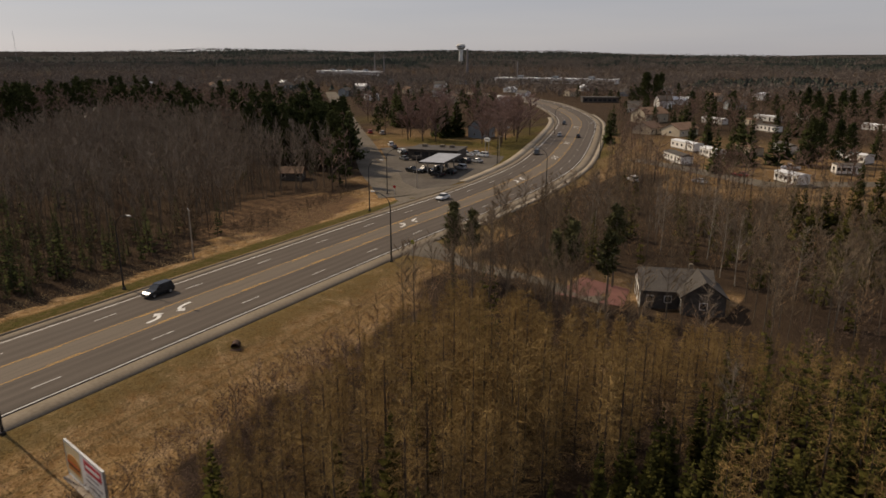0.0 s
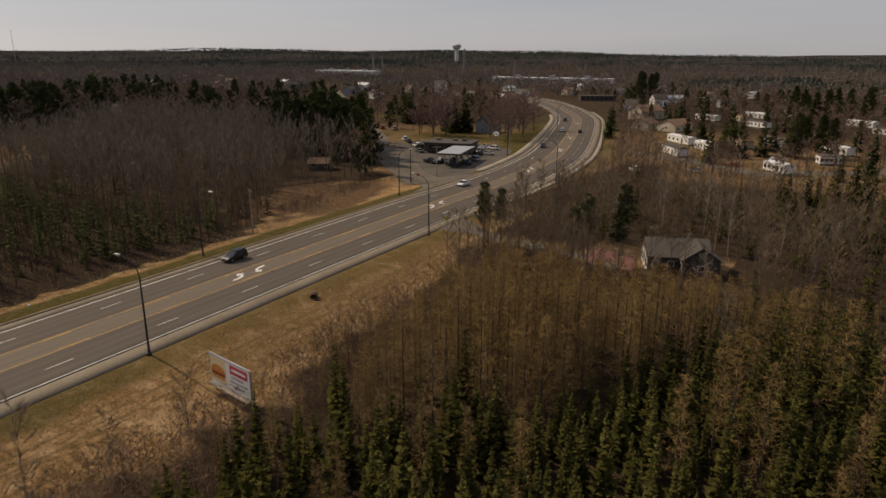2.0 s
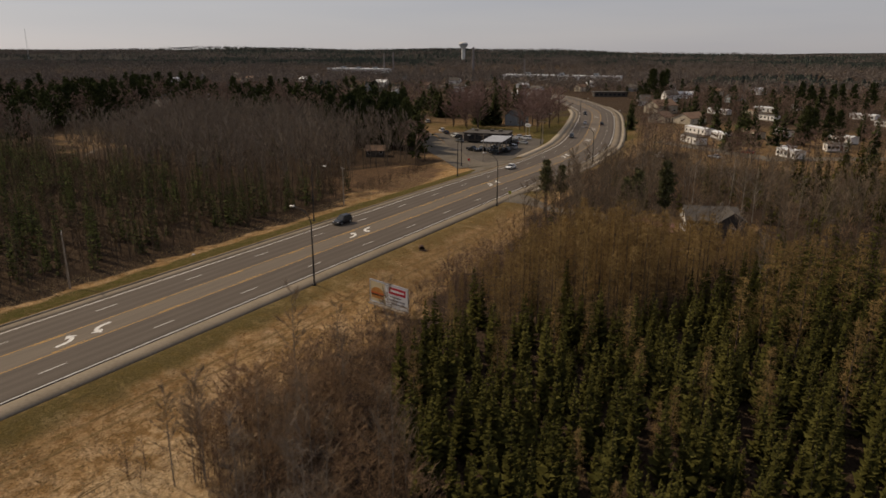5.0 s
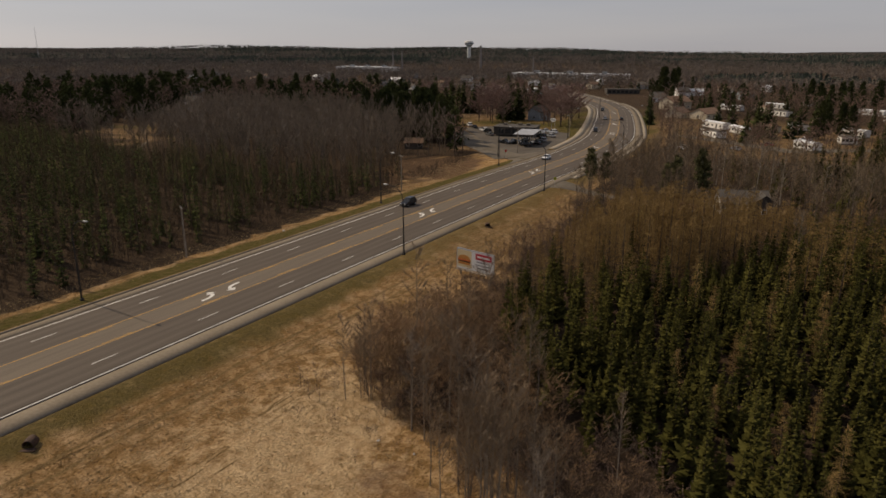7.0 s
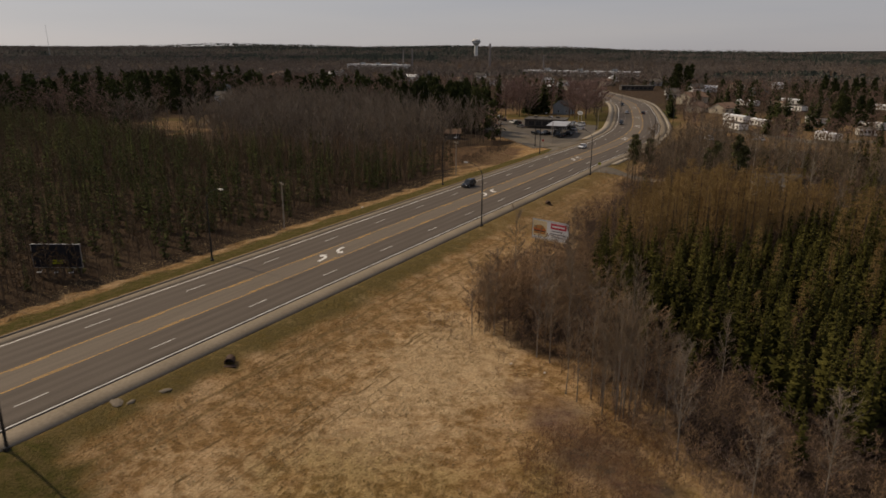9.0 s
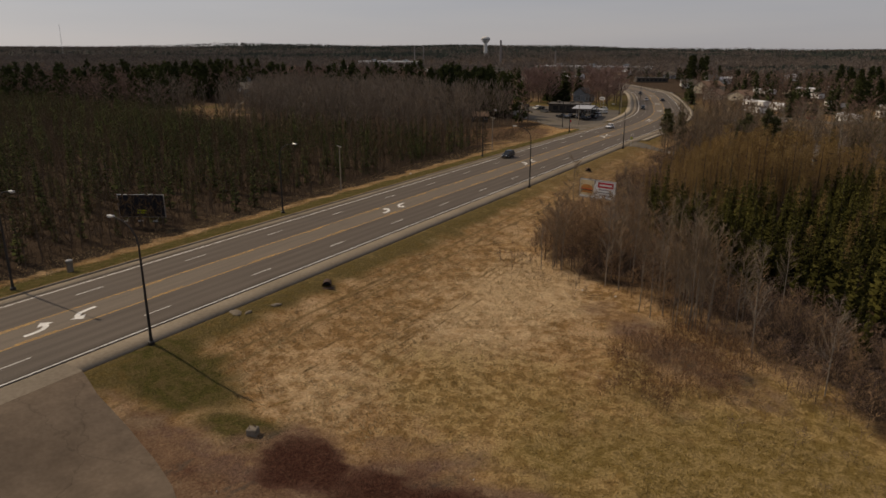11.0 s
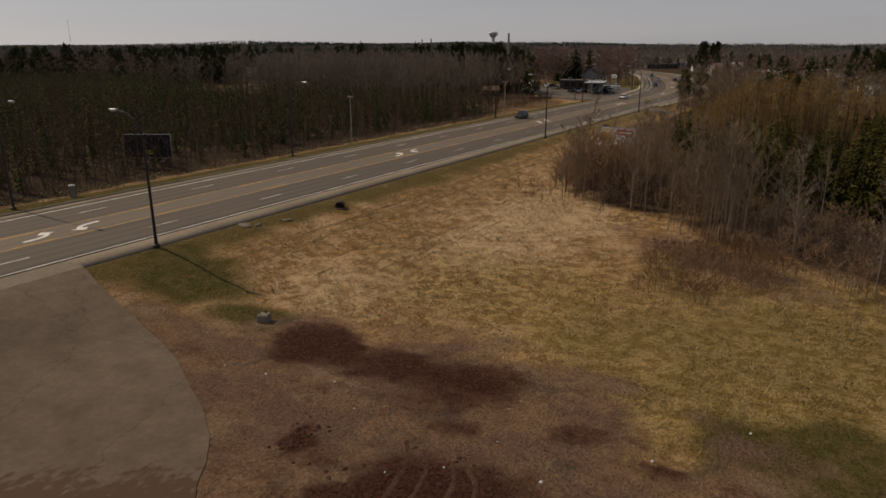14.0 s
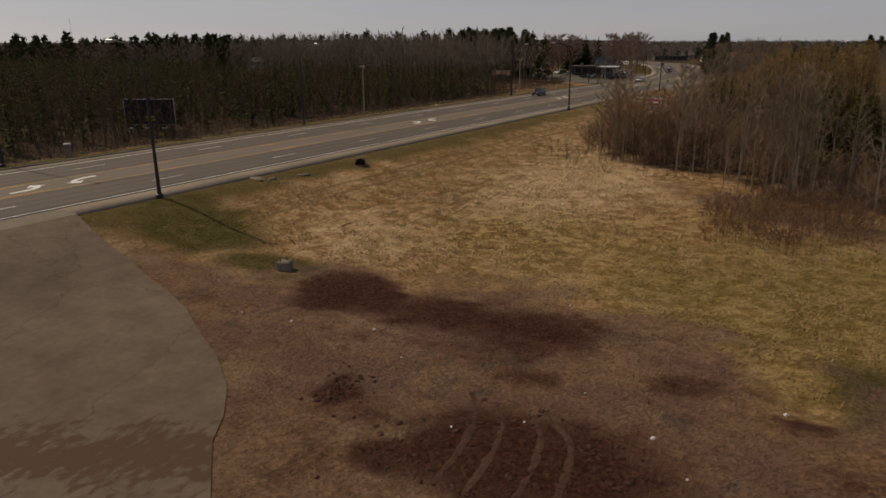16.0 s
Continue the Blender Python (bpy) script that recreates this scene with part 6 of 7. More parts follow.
rough_lump("white_bag", -17.6, 31, 0.3, 0.25, M["board_white"], "crumpled white bag on the verge", "bag", 350)
q = np.random.default_rng(4)
for k in range(16):
    x, y = 43.3 + q.normal(0, 1.0), -73.6 + q.normal(0, 1.2)
    rough_lump("soil_clod", x, y, q.uniform(0.04, 0.13), 0.06, M["soil"], "dark clod of churned red soil", "clod", 400 + k, q.uniform(0.5, 1))
for k in range(24):
    x, y = 51.5 + q.normal(0, 3.2), -74.8 + q.normal(0, 2.4)
    rough_lump("soil_clod", x, y, q.uniform(0.05, 0.16), 0.06, M["soil"], "dark clod of churned red soil", "clod", 440 + k, q.uniform(0.5, 1))


for k in range(60):
    a = q.uniform(0, 6.283)
    rr_ = q.uniform(0.55, 1.05)
    x, y = 50.6 + 4.6 * rr_ * math.cos(a) + 1.0 * math.sin(a), -74.8 + 2.9 * rr_ * math.sin(a) + 0.8 * math.cos(a)
    rough_lump("soil_clod", x, y, q.uniform(0.05, 0.17), 0.05, M["soil"], "flat dark lump of churned red soil", "clod", 700 + k, q.uniform(0.35, 0.9))
for k in range(22):
    x, y = 42.7 + q.normal(0, 0.35) + 0.25 * math.sin(k), -74.3 + q.uniform(-1.5, 1.5)
    rough_lump("soil_clod", x, y, q.uniform(0.06, 0.17), 0.07, M["soil"], "dark lump of soil beside a shallow trench", "clod", 780 + k, q.uniform(0.4, 0.9))


# churned tyre ruts
for k in range(4):
    o = 1.15 * k + (0.4 if k > 1 else 0)
    pth = spline([(47.6 + o, -71.6 - 0.2 * k), (48.6 + o, -73.2), (49.2 + o, -75.2), (49.4 + o, -77.6)], 0.35)
    tn = np.gradient(pth, axis=0)
    tn /= np.linalg.norm(tn, axis=1)[:, None]
    nn = np.c_[tn[:, 1], -tn[:, 0]]
    q2 = np.random.default_rng(600 + k)
    wd = 0.20 + q2.normal(0, 0.02, len(pth))
    A, B, C2 = pth - nn * wd[:, None], pth, pth + nn * wd[:, None]
    vv = np.r_[A, B, C2]
    hz = G(vv[:, 0], vv[:, 1]) + np.r_[np.full(len(pth), -0.02), 0.028 + q2.normal(0, 0.012, len(pth)), np.full(len(pth), -0.02)]
    i0 = np.arange(len(pth) - 1)
    nl_ = len(pth)
    ft = np.concatenate([np.c_[i0 + s * nl_, i0 + (s + 1) * nl_, i0 + (s + 1) * nl_ + 1] for s in (0, 1)] + [np.c_[i0 + s * nl_, i0 + (s + 1) * nl_ + 1, i0 + s * nl_ + 1] for s in (0, 1)])
    tagged(new("tyre_rut", tri_mesh("tyre_rut", np.c_[vv, hz], ft, [M["rut"]])), "raised pale ridge of a tyre rut in red soil", "tyre rut", "tyre ruts")


def sign(x, y, rz, h, material, label):
    e = empty("road_sign", pose(x, y, g1(x, y), 0, 0, rz), label=label, category="road sign")
    part("post", tube(bmesh.new(), [(0, 0, -0.3), (0, 0, h)], [0.04, 0.04], 6), M["grey_metal"], e)
    bm = bmesh.new()
    ellipse(bm, 0, h - 0.1, 0.42, 0.42, -0.07, -0.045, 8)
    part("plate", bm, material, e)


sign(-21.5, 143.6, 30, 2.7, M["sign_red"], "red octagonal stop sign at the side street")
sign(13.6, 98, 180, 2.3, M["board_lime"], "small yellow warning sign beside the driveway")


e = empty("station_sign", pose(-36.5, 226, g1(-36.5, 226), 0, 0, -20), label="white oval sign on two posts beside the filling station", category="sign")
part("plate", ellipse(bmesh.new(), 0, 4.6, 1.6, 0.8, -0.12, 0.12), M["board_white"], e)
part("panel", boxes((-1.0, 1.0, -0.15, 0.15, 4.35, 4.85)), M["print_grey"], e, "grey lettering panel")
for sx in (-0.9, 0.9):
    part("post", tube(bmesh.new(), [(sx, 0, -0.3), (sx, 0, 4.1)], [0.09, 0.09], 8), M["grey_metal"], e)


# ---- cars ----
def loft(bm, sections):
    """Closed rings (lists of points) joined into a skin."""
    rings = [[bm.verts.new(p) for p in s] for s in sections]
    n = len(rings[0])
    for a, b in zip(rings, rings[1:]):
        for k in range(n):
            bm.faces.new((a[k], a[(k + 1) % n], b[(k + 1) % n], b[k]))
    bm.faces.new(rings[0][::-1])
    bm.faces.new(rings[-1])
    bmesh.ops.recalc_face_normals(bm, faces=bm.faces[:])
    return bm


def car(m, style, paint, label):
    """A parked or standing car: nose towards +y."""
    e = empty("car", m, label=label, category="car")
    L, W, H, bonnet = {"suv": (4.7, 1.9, 1.75, 1.05), "sedan": (4.7, 1.8, 1.45, 0.92), "pickup": (5.6, 2.0, 1.85, 1.12)}[style]
    hl, hw = L / 2, W / 2

    def ring(y, w, z0, z1):
        return [(-w, y, z0), (w, y, z0), (w * 1.02, y, (z0 + z1) / 2), (w * 0.93, y, z1), (-w * 0.93, y, z1), (-w * 1.02, y, (z0 + z1) / 2)]
    part("body", loft(bmesh.new(), [ring(-hl, hw * 0.86, 0.42, bonnet * 0.92), ring(-hl + 0.2, hw * 0.97, 0.28, bonnet), ring(-0.6, hw, 0.26, bonnet), ring(hl * 0.35, hw, 0.26, bonnet), ring(hl - 0.45, hw * 0.96, 0.28, bonnet * 0.88), ring(hl, hw * 0.82, 0.4, bonnet * 0.68)]), paint, e)
    y0, y1 = {"suv": (-hl + 0.12, hl * 0.42), "sedan": (-hl + 0.75, hl * 0.4), "pickup": (-0.5, hl * 0.42)}[style]
    rake = 0.25 if style == "suv" else 0.5
    cab = part("cabin", loft(bmesh.new(), [[(-hw * 0.9, y0, bonnet - 0.02), (hw * 0.9, y0, bonnet - 0.02), (hw * 0.9, y1, bonnet - 0.02), (-hw * 0.9, y1, bonnet - 0.02)], [(-hw * 0.74, y0 + rake, H - 0.07), (hw * 0.74, y0 + rake, H - 0.07), (hw * 0.74, y1 - 0.75, H - 0.07), (-hw * 0.74, y1 - 0.75, H - 0.07)]]), M["glass"], e, "dark glazed cabin")
    part("roof", boxes((-hw * 0.75, hw * 0.75, y0 + rake - 0.05, y1 - 0.7, H - 0.08, H), bevel=0.03), paint, e)
    for sx in (-1, 1):
        for yy in (y0 + rake * 0.5 + 0.25, (y0 + y1) / 2):
            part("pillar", loft(bmesh.new(), [[(sx * hw * 0.905, yy - 0.06, bonnet), (sx * hw * 0.905, yy + 0.06, bonnet), (sx * hw * 0.87, yy + 0.06, bonnet), (sx * hw * 0.87, yy - 0.06, bonnet)], [(sx * hw * 0.75, yy - 0.06, H - 0.06), (sx * hw * 0.75, yy + 0.06, H - 0.06), (sx * hw * 0.71, yy + 0.06, H - 0.06), (sx * hw * 0.71, yy - 0.06, H - 0.06)]]), paint, cab)
        for yy in (-hl * 0.6, hl * 0.6):
            wheel = part("wheel", tube(bmesh.new(), [(sx * (hw - 0.22), yy, 0.34), (sx * (hw + 0.01), yy, 0.34)], [0.34, 0.34], 14), M["tyre"], e)
            part("rim", tube(bmesh.new(), [(sx * (hw - 0.1), yy, 0.34), (sx * (hw + 0.02), yy, 0.34)], [0.2, 0.18], 10), M["grey_metal"], wheel)
        part("headlight", boxes((sx * hw * 0.62 - 0.17, sx * hw * 0.62 + 0.17, hl - 0.12, hl + 0.01, bonnet * 0.6, bonnet * 0.6 + 0.14), bevel=0.03), M["lamp_glass"], e)
        part("tail_light", boxes((sx * hw * 0.68 - 0.12, sx * hw * 0.68 + 0.12, -hl - 0.01, -hl + 0.1, bonnet * 0.68, bonnet * 0.68 + 0.2), bevel=0.02), M["sign_red"], e)
    if style == "pickup":
        part("bed", boxes((-hw * 0.8, hw * 0.8, -hl + 0.25, -0.65, bonnet - 0.02, bonnet + 0.005)), M["black_metal"], e)
    part("bumper", boxes((-hw * 0.85, hw * 0.85, hl - 0.08, hl + 0.08, 0.32, 0.55), bevel=0.04), M["black_metal"], e)
    return e


CARS = [(-7.5, 61, 180, "suv", "dark", "dark SUV in the outer lane of the highway"), (-6.6, 143, 180, "sedan", "white", "white car in the outer lane of the highway"),
        (-17.5, 228, 195, "suv", "dark", "dark SUV on the highway's bend"), (-30.5, 284, 198, "sedan", "silver", "silver car on the highway's bend"), (-22, 284, 22, "sedan", "dark", "dark car on the highway's bend"), (-47, 333, 202, "suv", "dark", "dark car on the distant highway"),
        (-37.5, 177, 250, "pickup", "dark", "black pickup parked at the filling station"), (-27.4, 174.8, 75, "pickup", "dark", "black pickup parked beside the canopy"), (-26.8, 188.5, 70, "suv", "silver", "silver SUV parked beside the canopy"), (-28.4, 202.5, 70, "sedan", "silver", "silver car parked at the filling station"),
        (-32.4, 214.6, 80, "suv", "white", "white van parked at the filling station"), (-38.0, 212.8, 80, "pickup", "white", "white pickup parked at the filling station"), (-53.2, 195.6, 60, "sedan", "grey", "grey car parked at the forecourt's edge"), (-61.8, 207.2, 60, "suv", "white", "white car parked at the forecourt's edge"),
        (-58.5, 204, 60, "suv", "dark", "dark SUV parked at the forecourt's edge"), (-76.6, 221.5, 45, "suv", "white", "white SUV parked beside the side street"), (-71, 216, 45, "sedan", "dark", "dark car parked beside the side street"), (-102.5, 252, 45, "suv", "silver", "silver car parked beside the side street"), (-109.5, 252.5, 42, "suv", "red", "dark red car on the side street"),
        (-34.4, 178.8, 165, "pickup", "dark", "black pickup beside the fuel pumps"), (-25.6, 179.5, 75, "suv", "dark", "dark SUV parked beside the canopy"), (-31.4, 199.6, 70, "suv", "dark", "dark SUV parked near the shop"), (-37.2, 218.0, 80, "sedan", "silver", "silver car parked behind the canopy"),
        (-31.5, 181.5, 165, "suv", "dark", "dark SUV under the canopy"), (63.9, 238.5, 100, "pickup", "white", "white pickup parked in the home park"), (43.2, 203.4, 60, "sedan", "silver", "silver car parked in the home park"), (52.1, 218, 80, "sedan", "red", "red car parked in the home park"), (26, 196, 40, "suv", "white", "white car half hidden among the trees")]
for x, y, rz, style, paint, label in CARS:
    s, d = road_sd(np.array([x]), np.array([y]))
    z = float(road_z(s[0])) + 0.01 if abs(d[0]) < 12 else g1(x, y) + 0.09
    car(pose(x, y, z, 0, 0, rz), style, M["car_" + paint], label)


# ---- buildings ----
def house(name, x, y, rz, w, d, h, rise, wall, roof, label, category="house", windows=3, chimney=False, door=True, porch=False):
    """A gabled house: ridge along its x axis."""
    e = empty(name, pose(x, y, g1(x, y), 0, 0, rz), label=label, category=category)
    bm = bmesh.new()
    sec = [(-d / 2, -0.6), (d / 2, -0.6), (d / 2, h), (0, h + rise), (-d / 2, h)]
    loft(bm, [[(sx, yy, zz) for yy, zz in sec] for sx in (-w / 2, w / 2)])
    part("wall", bm, wall, e)
    o, t = 0.4, 0.16
    k = rise / (d / 2)
    sec = [(-d / 2 - o, h - k * o), (0, h + rise), (d / 2 + o, h - k * o), (d / 2 + o, h - k * o + t), (0, h + rise + t), (-d / 2 - o, h - k * o + t)]
    rf = part("roof", loft(bmesh.new(), [[(sx, yy, zz + 0.02) for yy, zz in sec] for sx in (-w / 2 - o, w / 2 + o)]), roof, e)
    if chimney:
        part("chimney", boxes((w * 0.2, w * 0.2 + 0.6, 0.3, 0.9, h, h + rise + 0.8)), M["kerb"], rf)
    for side in (-1, 1):
        for i in range(windows):
            cx = -w / 2 + w * (i + 0.5) / windows
            if door and side < 0 and i == windows // 2:
                part("door", boxes((cx - 0.48, cx + 0.48, side * d / 2 - 0.05, side * d / 2 + 0.05, 0.1, 2.15)), M["dark_wall"], e)
                continue
            yy = side * d / 2
            win = part("window", boxes((cx - 0.55, cx + 0.55, yy - 0.05, yy + 0.05, 1.05, 2.15)), M["white_wall"], e)
            part("pane", boxes((cx - 0.47, cx + 0.47, yy - 0.065, yy + 0.065, 1.13, 2.07)), M["glass"], win)
        xx = side * w / 2
        win = part("window", boxes((xx - 0.05, xx + 0.05, -0.6, 0.6, 1.1, 2.2)), M["white_wall"], e)
        part("pane", boxes((xx - 0.065, xx + 0.065, -0.5, 0.5, 1.18, 2.12)), M["glass"], win)
    return e


# the house in the wood, with a cross wing
house("house", 57.6, 105.4, 20.5, 10.5, 7.6, 3.0, 2.3, M["dark_wall"], M["roof_grey"], "dark-sided house with a grey shingle roof in the wood", chimney=True, windows=4)
house("house_wing", 61.9, 103.6, 110.5, 6.5, 6.2, 3.1, 2.2, M["dark_wall"], M["roof_grey"], "dark-sided wing with a grey gable roof", "house wing", windows=2, door=False)
e = empty("gable_front", pose(52.62, 103.53, g1(52.6, 103.5), 0, 0, 20.5), label="white glazed gable front of the wood house", category="gable")
bm = bmesh.new()
loft(bm, [[(xx, yy, zz) for yy, zz in ((-3.8, -0.4), (3.8, -0.4), (3.8, 3.0), (0, 5.3), (-3.8, 3.0))] for xx in (-0.12, 0.02)])
part("cladding", bm, M["white_wall"], e)
for yy, z0 in ((-2.4, 0.6), (0, 0.6), (2.4, 0.6), (0, 2.75)):
    part("pane", boxes((-0.16, -0.1, yy - 0.7, yy + 0.7, z0, z0 + 1.7)), M["glass"], e)
slab("pavement", [(41, 97.5), (51.8, 98.5), (50.4, 107), (42, 108)], 0.05, mat("red_deck", (0.12, 0.05, 0.04), (0.2, 0.09, 0.07), scale=0.4), "reddish-brown ground beside the house", "yard", sub=1)

# filling station
e = empty("canopy", pose(-29.8, 181.3, -0.42, 0, 0, 13), label="pale flat-roofed filling station canopy on posts", category="canopy")
part("roof", boxes((-3.9, 3.9, -9.6, 9.6, 3.35, 3.8), bevel=0.03), mat("grey_canopy_roof", (0.29, 0.30, 0.32), (0.40, 0.41, 0.43), rough=0.6, scale=0.3, fine=2.0), e)
for sx in (-3.95, 3.95):
    part("fascia", boxes((sx - 0.04, sx + 0.04, -9.65, 9.65, 3.25, 3.78)), M["dark_wall"], e, "dark fascia strip")
for sy in (-9.65, 9.65):
    part("fascia", boxes((-3.9, 3.9, sy - 0.04, sy + 0.04, 3.25, 3.78)), M["dark_wall"], e, "dark fascia strip")
for sx in (-2.2, 2.2):
    for sy in (-6.5, 0, 6.5):
        part("post", boxes((sx - 0.15, sx + 0.15, sy - 0.15, sy + 0.15, 0.0, 3.35)), M["grey_metal"], e)
for k, yy in enumerate((-6.0, 0.2, 5.6)):
    p = empty("fuel_pump", pose(-29.8 - yy * 0.225, 181.3 + yy * 0.974, -0.42, 0, 0, 13), label="dark fuel pump on a kerbed island", category="fuel pump", group="fuel pumps")
    part("island", boxes((-0.6, 0.6, -1.5, 1.5, 0, 0.16), bevel=0.04), M["kerb"], p)
    part("cabinet", boxes((-0.28, 0.28, -0.5, 0.5, 0.16, 1.9), bevel=0.04), M["car_grey"], p)
    part("display", boxes((-0.3, 0.3, -0.3, 0.3, 1.2, 1.6)), M["board_white"], p)
e = empty("shop", pose(-43.2, 203.0, -0.42, 0, 0, 13), label="low dark flat-roofed filling station shop", category="shop")
part("wall", boxes((-9.5, 8, -5.5, 6, 0, 3.1)), M["dark_wall"], e)
part("roof", boxes((-9.9, 8.4, -5.9, 6.4, 3.1, 3.45), bevel=0.03), M["roof_grey"], e)
for k in range(5):
    part("window", boxes((-7.5 + 3 * k, -5.3 + 3 * k, -5.56, -5.44, 0.7, 2.5)), M["glass"], e)
for x in (-6, 0.5, 4):
    part("roof_unit", boxes((x - 0.8, x + 0.8, 1.0, 2.4, 3.45, 4.3), bevel=0.05), M["kerb"], e, "grey rooftop unit")

house("house", -59.5, 266, 75, 9, 7.5, 4.6, 2.6, M["grey_wall"], M["roof_grey"], "grey-blue gabled house behind the station", windows=3)
house("house", -62, 149.5, 30, 6.5, 5.0, 2.3, 1.4, M["dark_wall"], M["roof_brown"], "small dark house with a reddish roof in the wood")
house("house", -1, 317, 75, 10, 9, 2.9, 2.4, M["tan_wall"], M["roof_brown"], "tan house with an orange-brown roof", chimney=True)
house("house", 13, 318, 65, 13, 10, 3.0, 2.4, M["tan_wall"], M["roof_brown"], "wide tan house with a brown roof")
house("house", -14, 372, 60, 16, 11, 4.6, 3.0, M["tan_wall"], M["roof_brown"], "large tan house with a brown roof")
house("house", -36, 428, 10, 10, 8, 3.0, 2.2, M["white_wall"], M["roof_grey"], "white house near the bend")
house("house", -44, 452, 20, 9, 7, 3.0, 2.2, M["white_wall"], M["roof_grey"], "white house beside the highway")
house("house", -30, 470, 40, 9, 8, 5.0, 3.0, M["white_wall"], M["roof_grey"], "tall white gabled house")
e = empty("long_building", pose(-84, 503, -0.6, 0, 0, 28), label="long low dark building at the bend", category="building")
part("wall", boxes((-13, 13, -5, 5, 0, 3.4)), M["dark_wall"], e)
part("roof", boxes((-13.5, 13.5, -5.5, 5.5, 3.4, 3.8)), M["roof_grey"], e)
for k in range(7):
    part("window", boxes((-12 + 3.45 * k, -9.6 + 3.45 * k, -5.06, -4.95, 0.9, 2.6)), M["glass"], e)


def mobile_home(x, y, rz, w, wall, roof, label):
    e = empty("mobile_home", pose(x, y, g1(x, y), 0, 0, rz), label=label, category="mobile home", group="mobile homes of the park")
    part("skirt", boxes((-w / 2 + 0.05, w / 2 - 0.05, -2.05, 2.05, -0.5, 0.5)), M["kerb"], e)
    part("wall", boxes((-w / 2, w / 2, -2.15, 2.15, 0.5, 3.0)), wall, e)
    part("roof", loft(bmesh.new(), [[(sx, yy, zz) for yy, zz in ((-2.3, 3.0), (2.3, 3.0), (2.3, 3.1), (0, 3.55), (-2.3, 3.1))] for sx in (-w / 2 - 0.15, w / 2 + 0.15)]), roof, e)
    for i in range(5):
        cx = -w / 2 + w * (i + 0.5) / 5
        for side in (-1, 1):
            nm = "door" if (i == 3 and side < 0) else "window"
            z0, z1, hw = (0.6, 2.55, 0.45) if nm == "door" else (1.35, 2.3, 0.5)
            part(nm, boxes((cx - hw, cx + hw, side * 2.15 - 0.04, side * 2.15 + 0.04, z0, z1)), M["glass"] if nm == "window" else M["dark_wall"], e)
    part("end_window", boxes((-w / 2 - 0.04, -w / 2 + 0.04, -0.7, 0.7, 1.3, 2.3)), M["glass"], e)
    part("step", boxes((w * 0.14, w * 0.14 + 1.4, -3.1, -2.15, 0, 0.45)), M["wood_pole"], e)


HOMES = [(26, 269.5, -46, 15), (30, 236, -55, 14), (38, 254, -50, 10), (48, 268, -50, 11), (59, 281, -62, 12), (66, 214, -45, 9), (81, 266, -40, 11), (79, 238, 20, 7), (18, 377, -35, 14), (34, 381, -40, 13), (46, 352, -40, 12), (58, 425, -30, 14), (40, 405, -30, 14), (100, 345, -40, 13), (90, 380, -35, 14)]
for k, (x, y, rz, w) in enumerate(HOMES):
    brown = k % 6 == 3
    mobile_home(x, y, rz, w, M["tan_wall"] if brown else M["white_wall"], M["roof_brown"] if brown else (M["roof_grey"] if k % 3 == 1 else M["roof_white"]), "tan mobile home with a brown roof" if brown else "white mobile home with small dark windows")

# town: scattered small houses between the trees
q = np.random.default_rng(91)
TOWN = [(-240, 430), (-180, 440), (-140, 455), (-290, 460), (-220, 500), (-270, 520), (-330, 540), (-250, 205), (-290, 240), (-330, 230), (-300, 300), (-370, 300), (-410, 350), (-350, 380), (-460, 330), (-430, 420), (-520, 400), (-480, 480), (-560, 470), (-400, 520), (-620, 520), (-540, 560), (-480, 600), (-660, 600), (-160, 540), (-120, 560), (-200, 600), (-90, 590), (-300, 620), (-230, 680), (-150, 660), (-400, 680), (-60, 640), (-20, 560), (20, 600), (-330, 740), (-560, 700), (-700, 700), (-20, 520), (10, 480)]
for k, (x, y) in enumerate(TOWN):
    x, y = x + q.uniform(-8, 8), y + q.uniform(-8, 8)
    wl_, rf_, tx = [(M["white_wall"], M["roof_grey"], "white town house with a grey roof"), (M["tan_wall"], M["roof_brown"], "tan town house with a brown roof"), (M["white_wall"], M["roof_white"], "white town house with a pale roof"), (M["grey_wall"], M["roof_grey"], "grey town house with a grey roof")][k % 4]
    house("house", x, y, q.uniform(0, 180), q.uniform(9, 15), q.uniform(7, 9), q.uniform(2.8, 5.0), q.uniform(1.5, 2.8), wl_, rf_, tx, windows=2)


def works(x, y, rz, w, d, h, label):
    e = empty("factory", pose(x, y, g1(x, y), 0, 0, rz), label=label, category="factory")
    part("wall", boxes((-w / 2, w / 2, -d / 2, d / 2, -3, h)), M["white_wall"], e)
    part("roof", boxes((-w / 2 - 0.5, w / 2 + 0.5, -d / 2 - 0.5, d / 2 + 0.5, h, h + 0.8)), M["roof_white"], e)
    n = int(w / 12)
    for k in range(n):
        cx = -w / 2 + w * (k + 0.5) / n
        part("window", boxes((cx - 3.5, cx + 3.5, -d / 2 - 0.1, -d / 2 + 0.1, 2.0, 3.6)), M["glass"], e)
    for k in range(3):
        cx = w * (-0.3 + 0.3 * k)
        part("roof_unit", boxes((cx - 3, cx + 3, -3, 3, h + 0.8, h + 3.5)), M["grey_wall"], e)


works(-640, 915, -2, 115, 30, 7.5, "long white factory hall far off")
works(-238, 805, 3, 150, 26, 5.5, "long low white factory hall far off")


def chimney_stack(x, y, h, r, material, label):
    e = empty("chimney_stack", pose(x, y, g1(x, y)), label=label, category="chimney stack")
    part("shaft", tube(bmesh.new(), [(0, 0, -3), (0, 0, h * 0.5), (0, 0, h)], [r, r * 0.85, r * 0.7], 12), material, e)
    part("rim", tube(bmesh.new(), [(0, 0, h - 1.2), (0, 0, h + 0.1)], [r * 0.85, r * 0.85], 12), material, e)


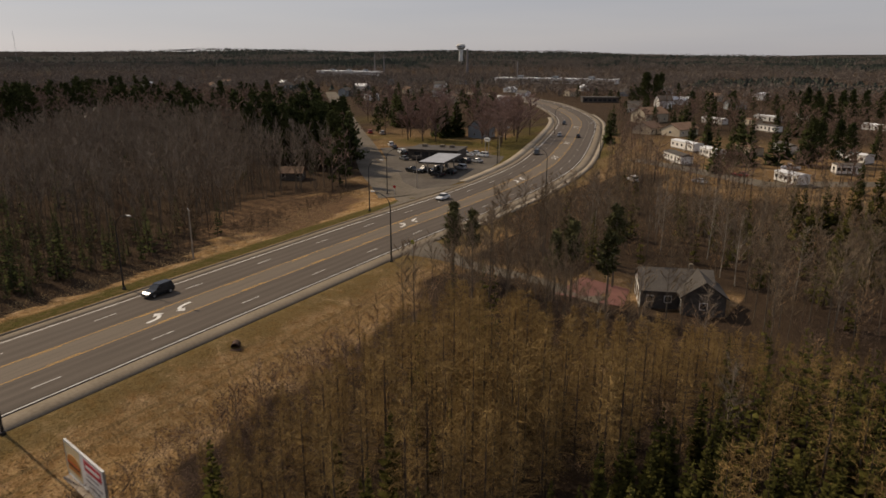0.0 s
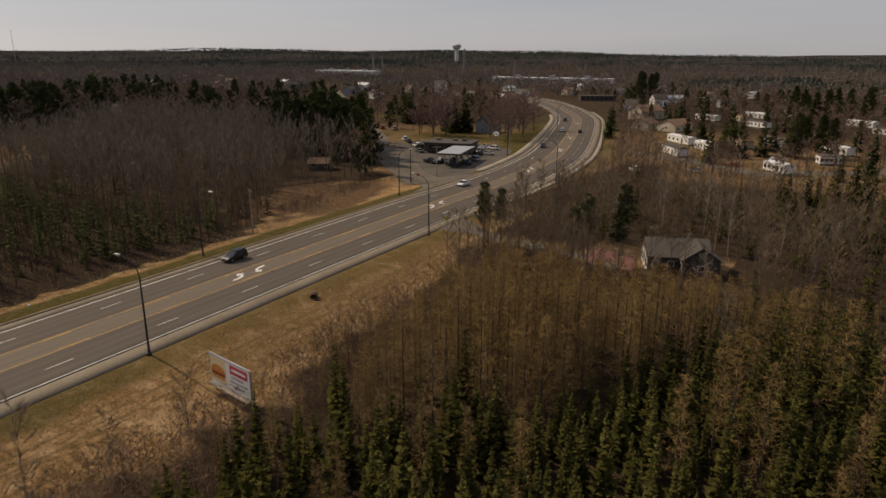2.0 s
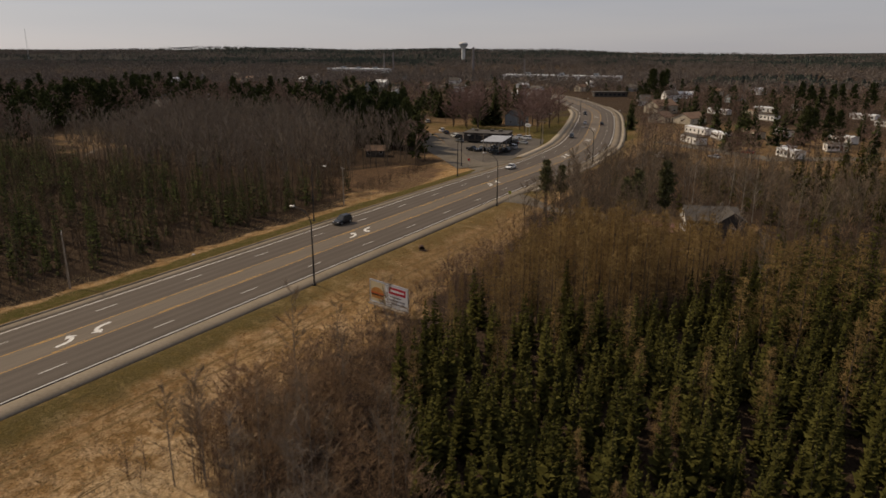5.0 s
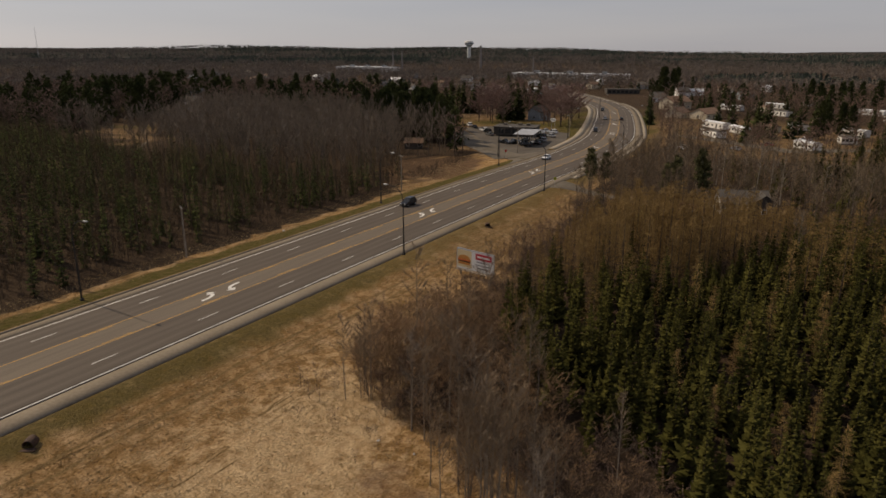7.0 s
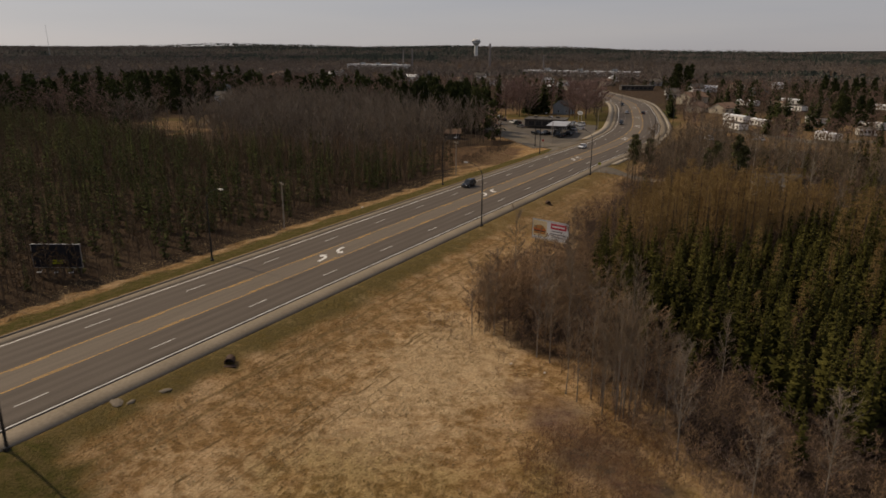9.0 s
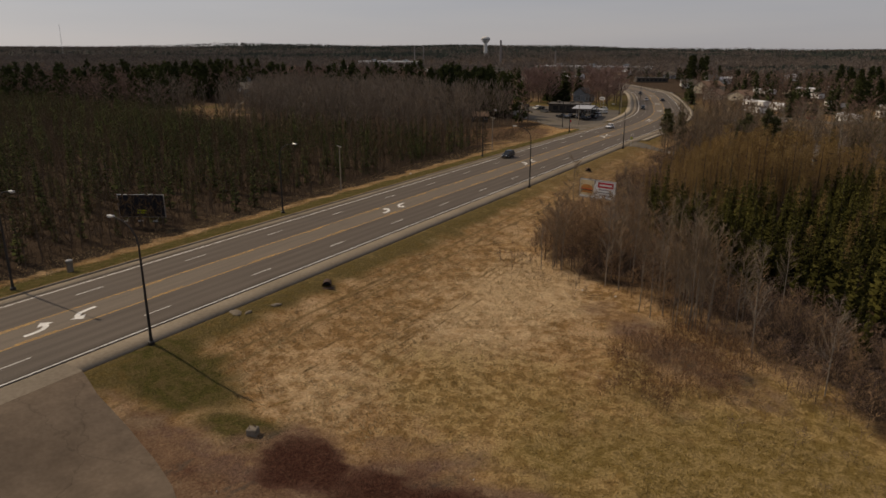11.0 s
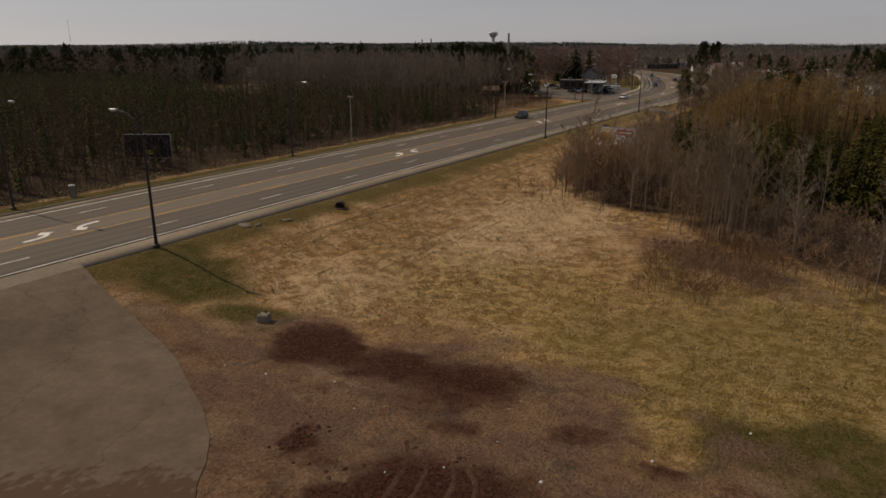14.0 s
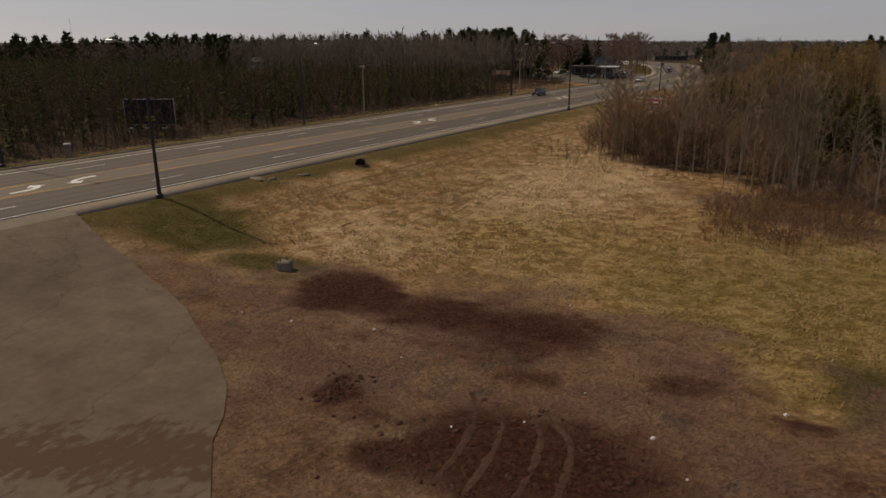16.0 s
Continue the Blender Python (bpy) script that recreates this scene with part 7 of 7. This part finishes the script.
chimney_stack(-479, 1024, 42, 2.2, M["stack"], "tall dark factory chimney far off")
chimney_stack(-590, 918, 33, 1.3, M["stack"], "slim dark chimney beside the factory")
chimney_stack(-572, 918, 34, 1.3, M["stack"], "slim dark chimney behind the factory")
chimney_stack(-300, 830, 26, 1.0, M["stack"], "slim dark chimney at the low hall")


def water_tower(x, y, z):
    e = empty("water_tower", pose(x, y, g1(x, y)), label="white water tower with a bulbous tank far off", category="water tower")
    h = z - g1(x, y)
    part("stem", tube(bmesh.new(), [(0, 0, -5), (0, 0, 3), (0, 0, h - 9)], [6, 4.4, 4.4], 16), M["white_wall"], e)
    part("tank", tube(bmesh.new(), [(0, 0, h - 9), (0, 0, h - 6), (0, 0, h - 3), (0, 0, h + 2), (0, 0, h + 5), (0, 0, h + 6.6)], [4.4, 6.5, 9.8, 10.6, 8.6, 2.5], 24), M["white_wall"], e)
    part("band", tube(bmesh.new(), [(0, 0, h - 1.2), (0, 0, h + 1.2)], [10.62, 10.62], 24), M["print_grey"], e, "grey marking band")


water_tower(-724, 1443, 48)


def mast(x, y, h):
    e = empty("radio_mast", pose(x, y, g1(x, y)), label="thin lattice radio mast far off", category="radio mast")
    for k in range(3):
        a = 2.094 * k
        part("leg", tube(bmesh.new(), [(1.1 * math.cos(a), 1.1 * math.sin(a), -2), (0.4 * math.cos(a), 0.4 * math.sin(a), h)], [0.22, 0.14], 4), M["grey_metal"], e)
    for k in range(8):
        part("brace", boxes((-0.9, 0.9, -0.1, 0.1, h * k / 8, h * k / 8 + 0.25)), M["grey_metal"], e)


mast(-1530, 870, 75)

# ---- grass ----
def tuft(seed, n, h, r, w):
    q = np.random.default_rng(seed)
    p = np.c_[q.normal(0, r, n), q.normal(0, r, n), np.zeros(n) - 0.03]
    d = np.c_[q.normal(0, 0.5, n), q.normal(0, 0.5, n), q.uniform(0.4, 1.0, n)]
    v, f = slivers(p, p + d * h, np.full(n, w), q)
    return v, f


def lawn(name, places, sc, seed, material, label, protos):
    q = np.random.default_rng(seed)
    z = G(places[:, 0], places[:, 1])
    V, F, n = [], [], 0
    pick = q.integers(0, len(protos), len(places))
    s = q.uniform(*sc, len(places))
    for k, (v, f) in enumerate(protos):
        w = np.where(pick == k)[0]
        V.append((v[None] * s[w][:, None, None] + np.c_[places[w], z[w]][:, None, :]).reshape(-1, 3))
        F.append((f[None] + (np.arange(len(w)) * len(v))[:, None, None]).reshape(-1, 3) + n)
        n += len(w) * len(v)
    return tagged(new(name, tri_mesh(name, np.concatenate(V), np.concatenate(F), [material])), label, "grass", kind="stuff")


FIELD = [(13.2, -66), (13.2, 96), (17, 88)] + FIELD_EDGE[2:-1] + [(74, -56), (62, -66), (50, -60), (34, -62), (28, -68)]
TUFT = [tuft(500 + k, 7, 0.26, 0.30, 0.09) for k in range(6)]
fp = scatter(FIELD, 0.52, 61, lambda x, y: vnoise(x, y, 1.3, 71) + 0.6 * vnoise(x, y, 5, 72) > -0.1)
_s2, _d2 = road_sd(fp[:, 0], fp[:, 1])
zz = zones(fp[:, 0], fp[:, 1], _d2)
dry = (zz[6] < 0.3) & (zz[3] < 0.4) & (zz[2] < 0.2) & (zz[1] < 0.3)
lawn("dry_grass", fp[dry], (0.5, 1.15), 62, M["straw"], "tufted dry straw-coloured grass", TUFT)
lawn("olive_grass", fp[(zz[6] >= 0.3) & (zz[3] < 0.4) & (zz[2] < 0.2) & (zz[1] < 0.3)], (0.5, 1.1), 66, M["olive_grass"], "tufted olive-gold grass", TUFT)
weeds = np.array([(24.3, -57), (22.4, -49.8), (26, -58.4), (25.1, -57.6), (27.3, -58.8), (32.1, -46.9), (31.2, -47.6), (33, -46.4), (28.8, -56.2), (30.5, -52.4), (26.6, -44.7), (37.5, -41), (41.2, -47.5), (34.7, -36.3), (48.6, -52), (54.6, -55.4), (66.2, -56.8), (65.6, -57.6), (21.8, -36.8), (29.7, -30.2), (23.5, -20.4), (44.4, -38.6), (58.3, -49.7), (19.6, -55.5)])
weeds = np.concatenate([weeds + np.random.default_rng(73 + k).normal(0, 0.35, weeds.shape) for k in range(3)])
stand("dead_weeds", BRUSH, weeds, (0.12, 0.3), 74, (M["bark_dark"], M["twig_brown"]), "small dark clumps of dead weeds in the dry field", "weeds")
lawn("green_grass", fp[(zz[1] >= 0.55) & (zz[2] < 0.2)], (0.25, 0.5), 63, M["green_grass"], "short green verge grass", TUFT)
lp = scatter([(-14, -90), (-14, 118), (-26, 120), (-36, 146), (-26, 84), (-25, -90)], 0.85, 64)
lawn("dry_grass", lp[lp[:, 0] < -16.5], (0.5, 1.3), 65, M["straw"], "rough dry grass along the wood's foot", TUFT)
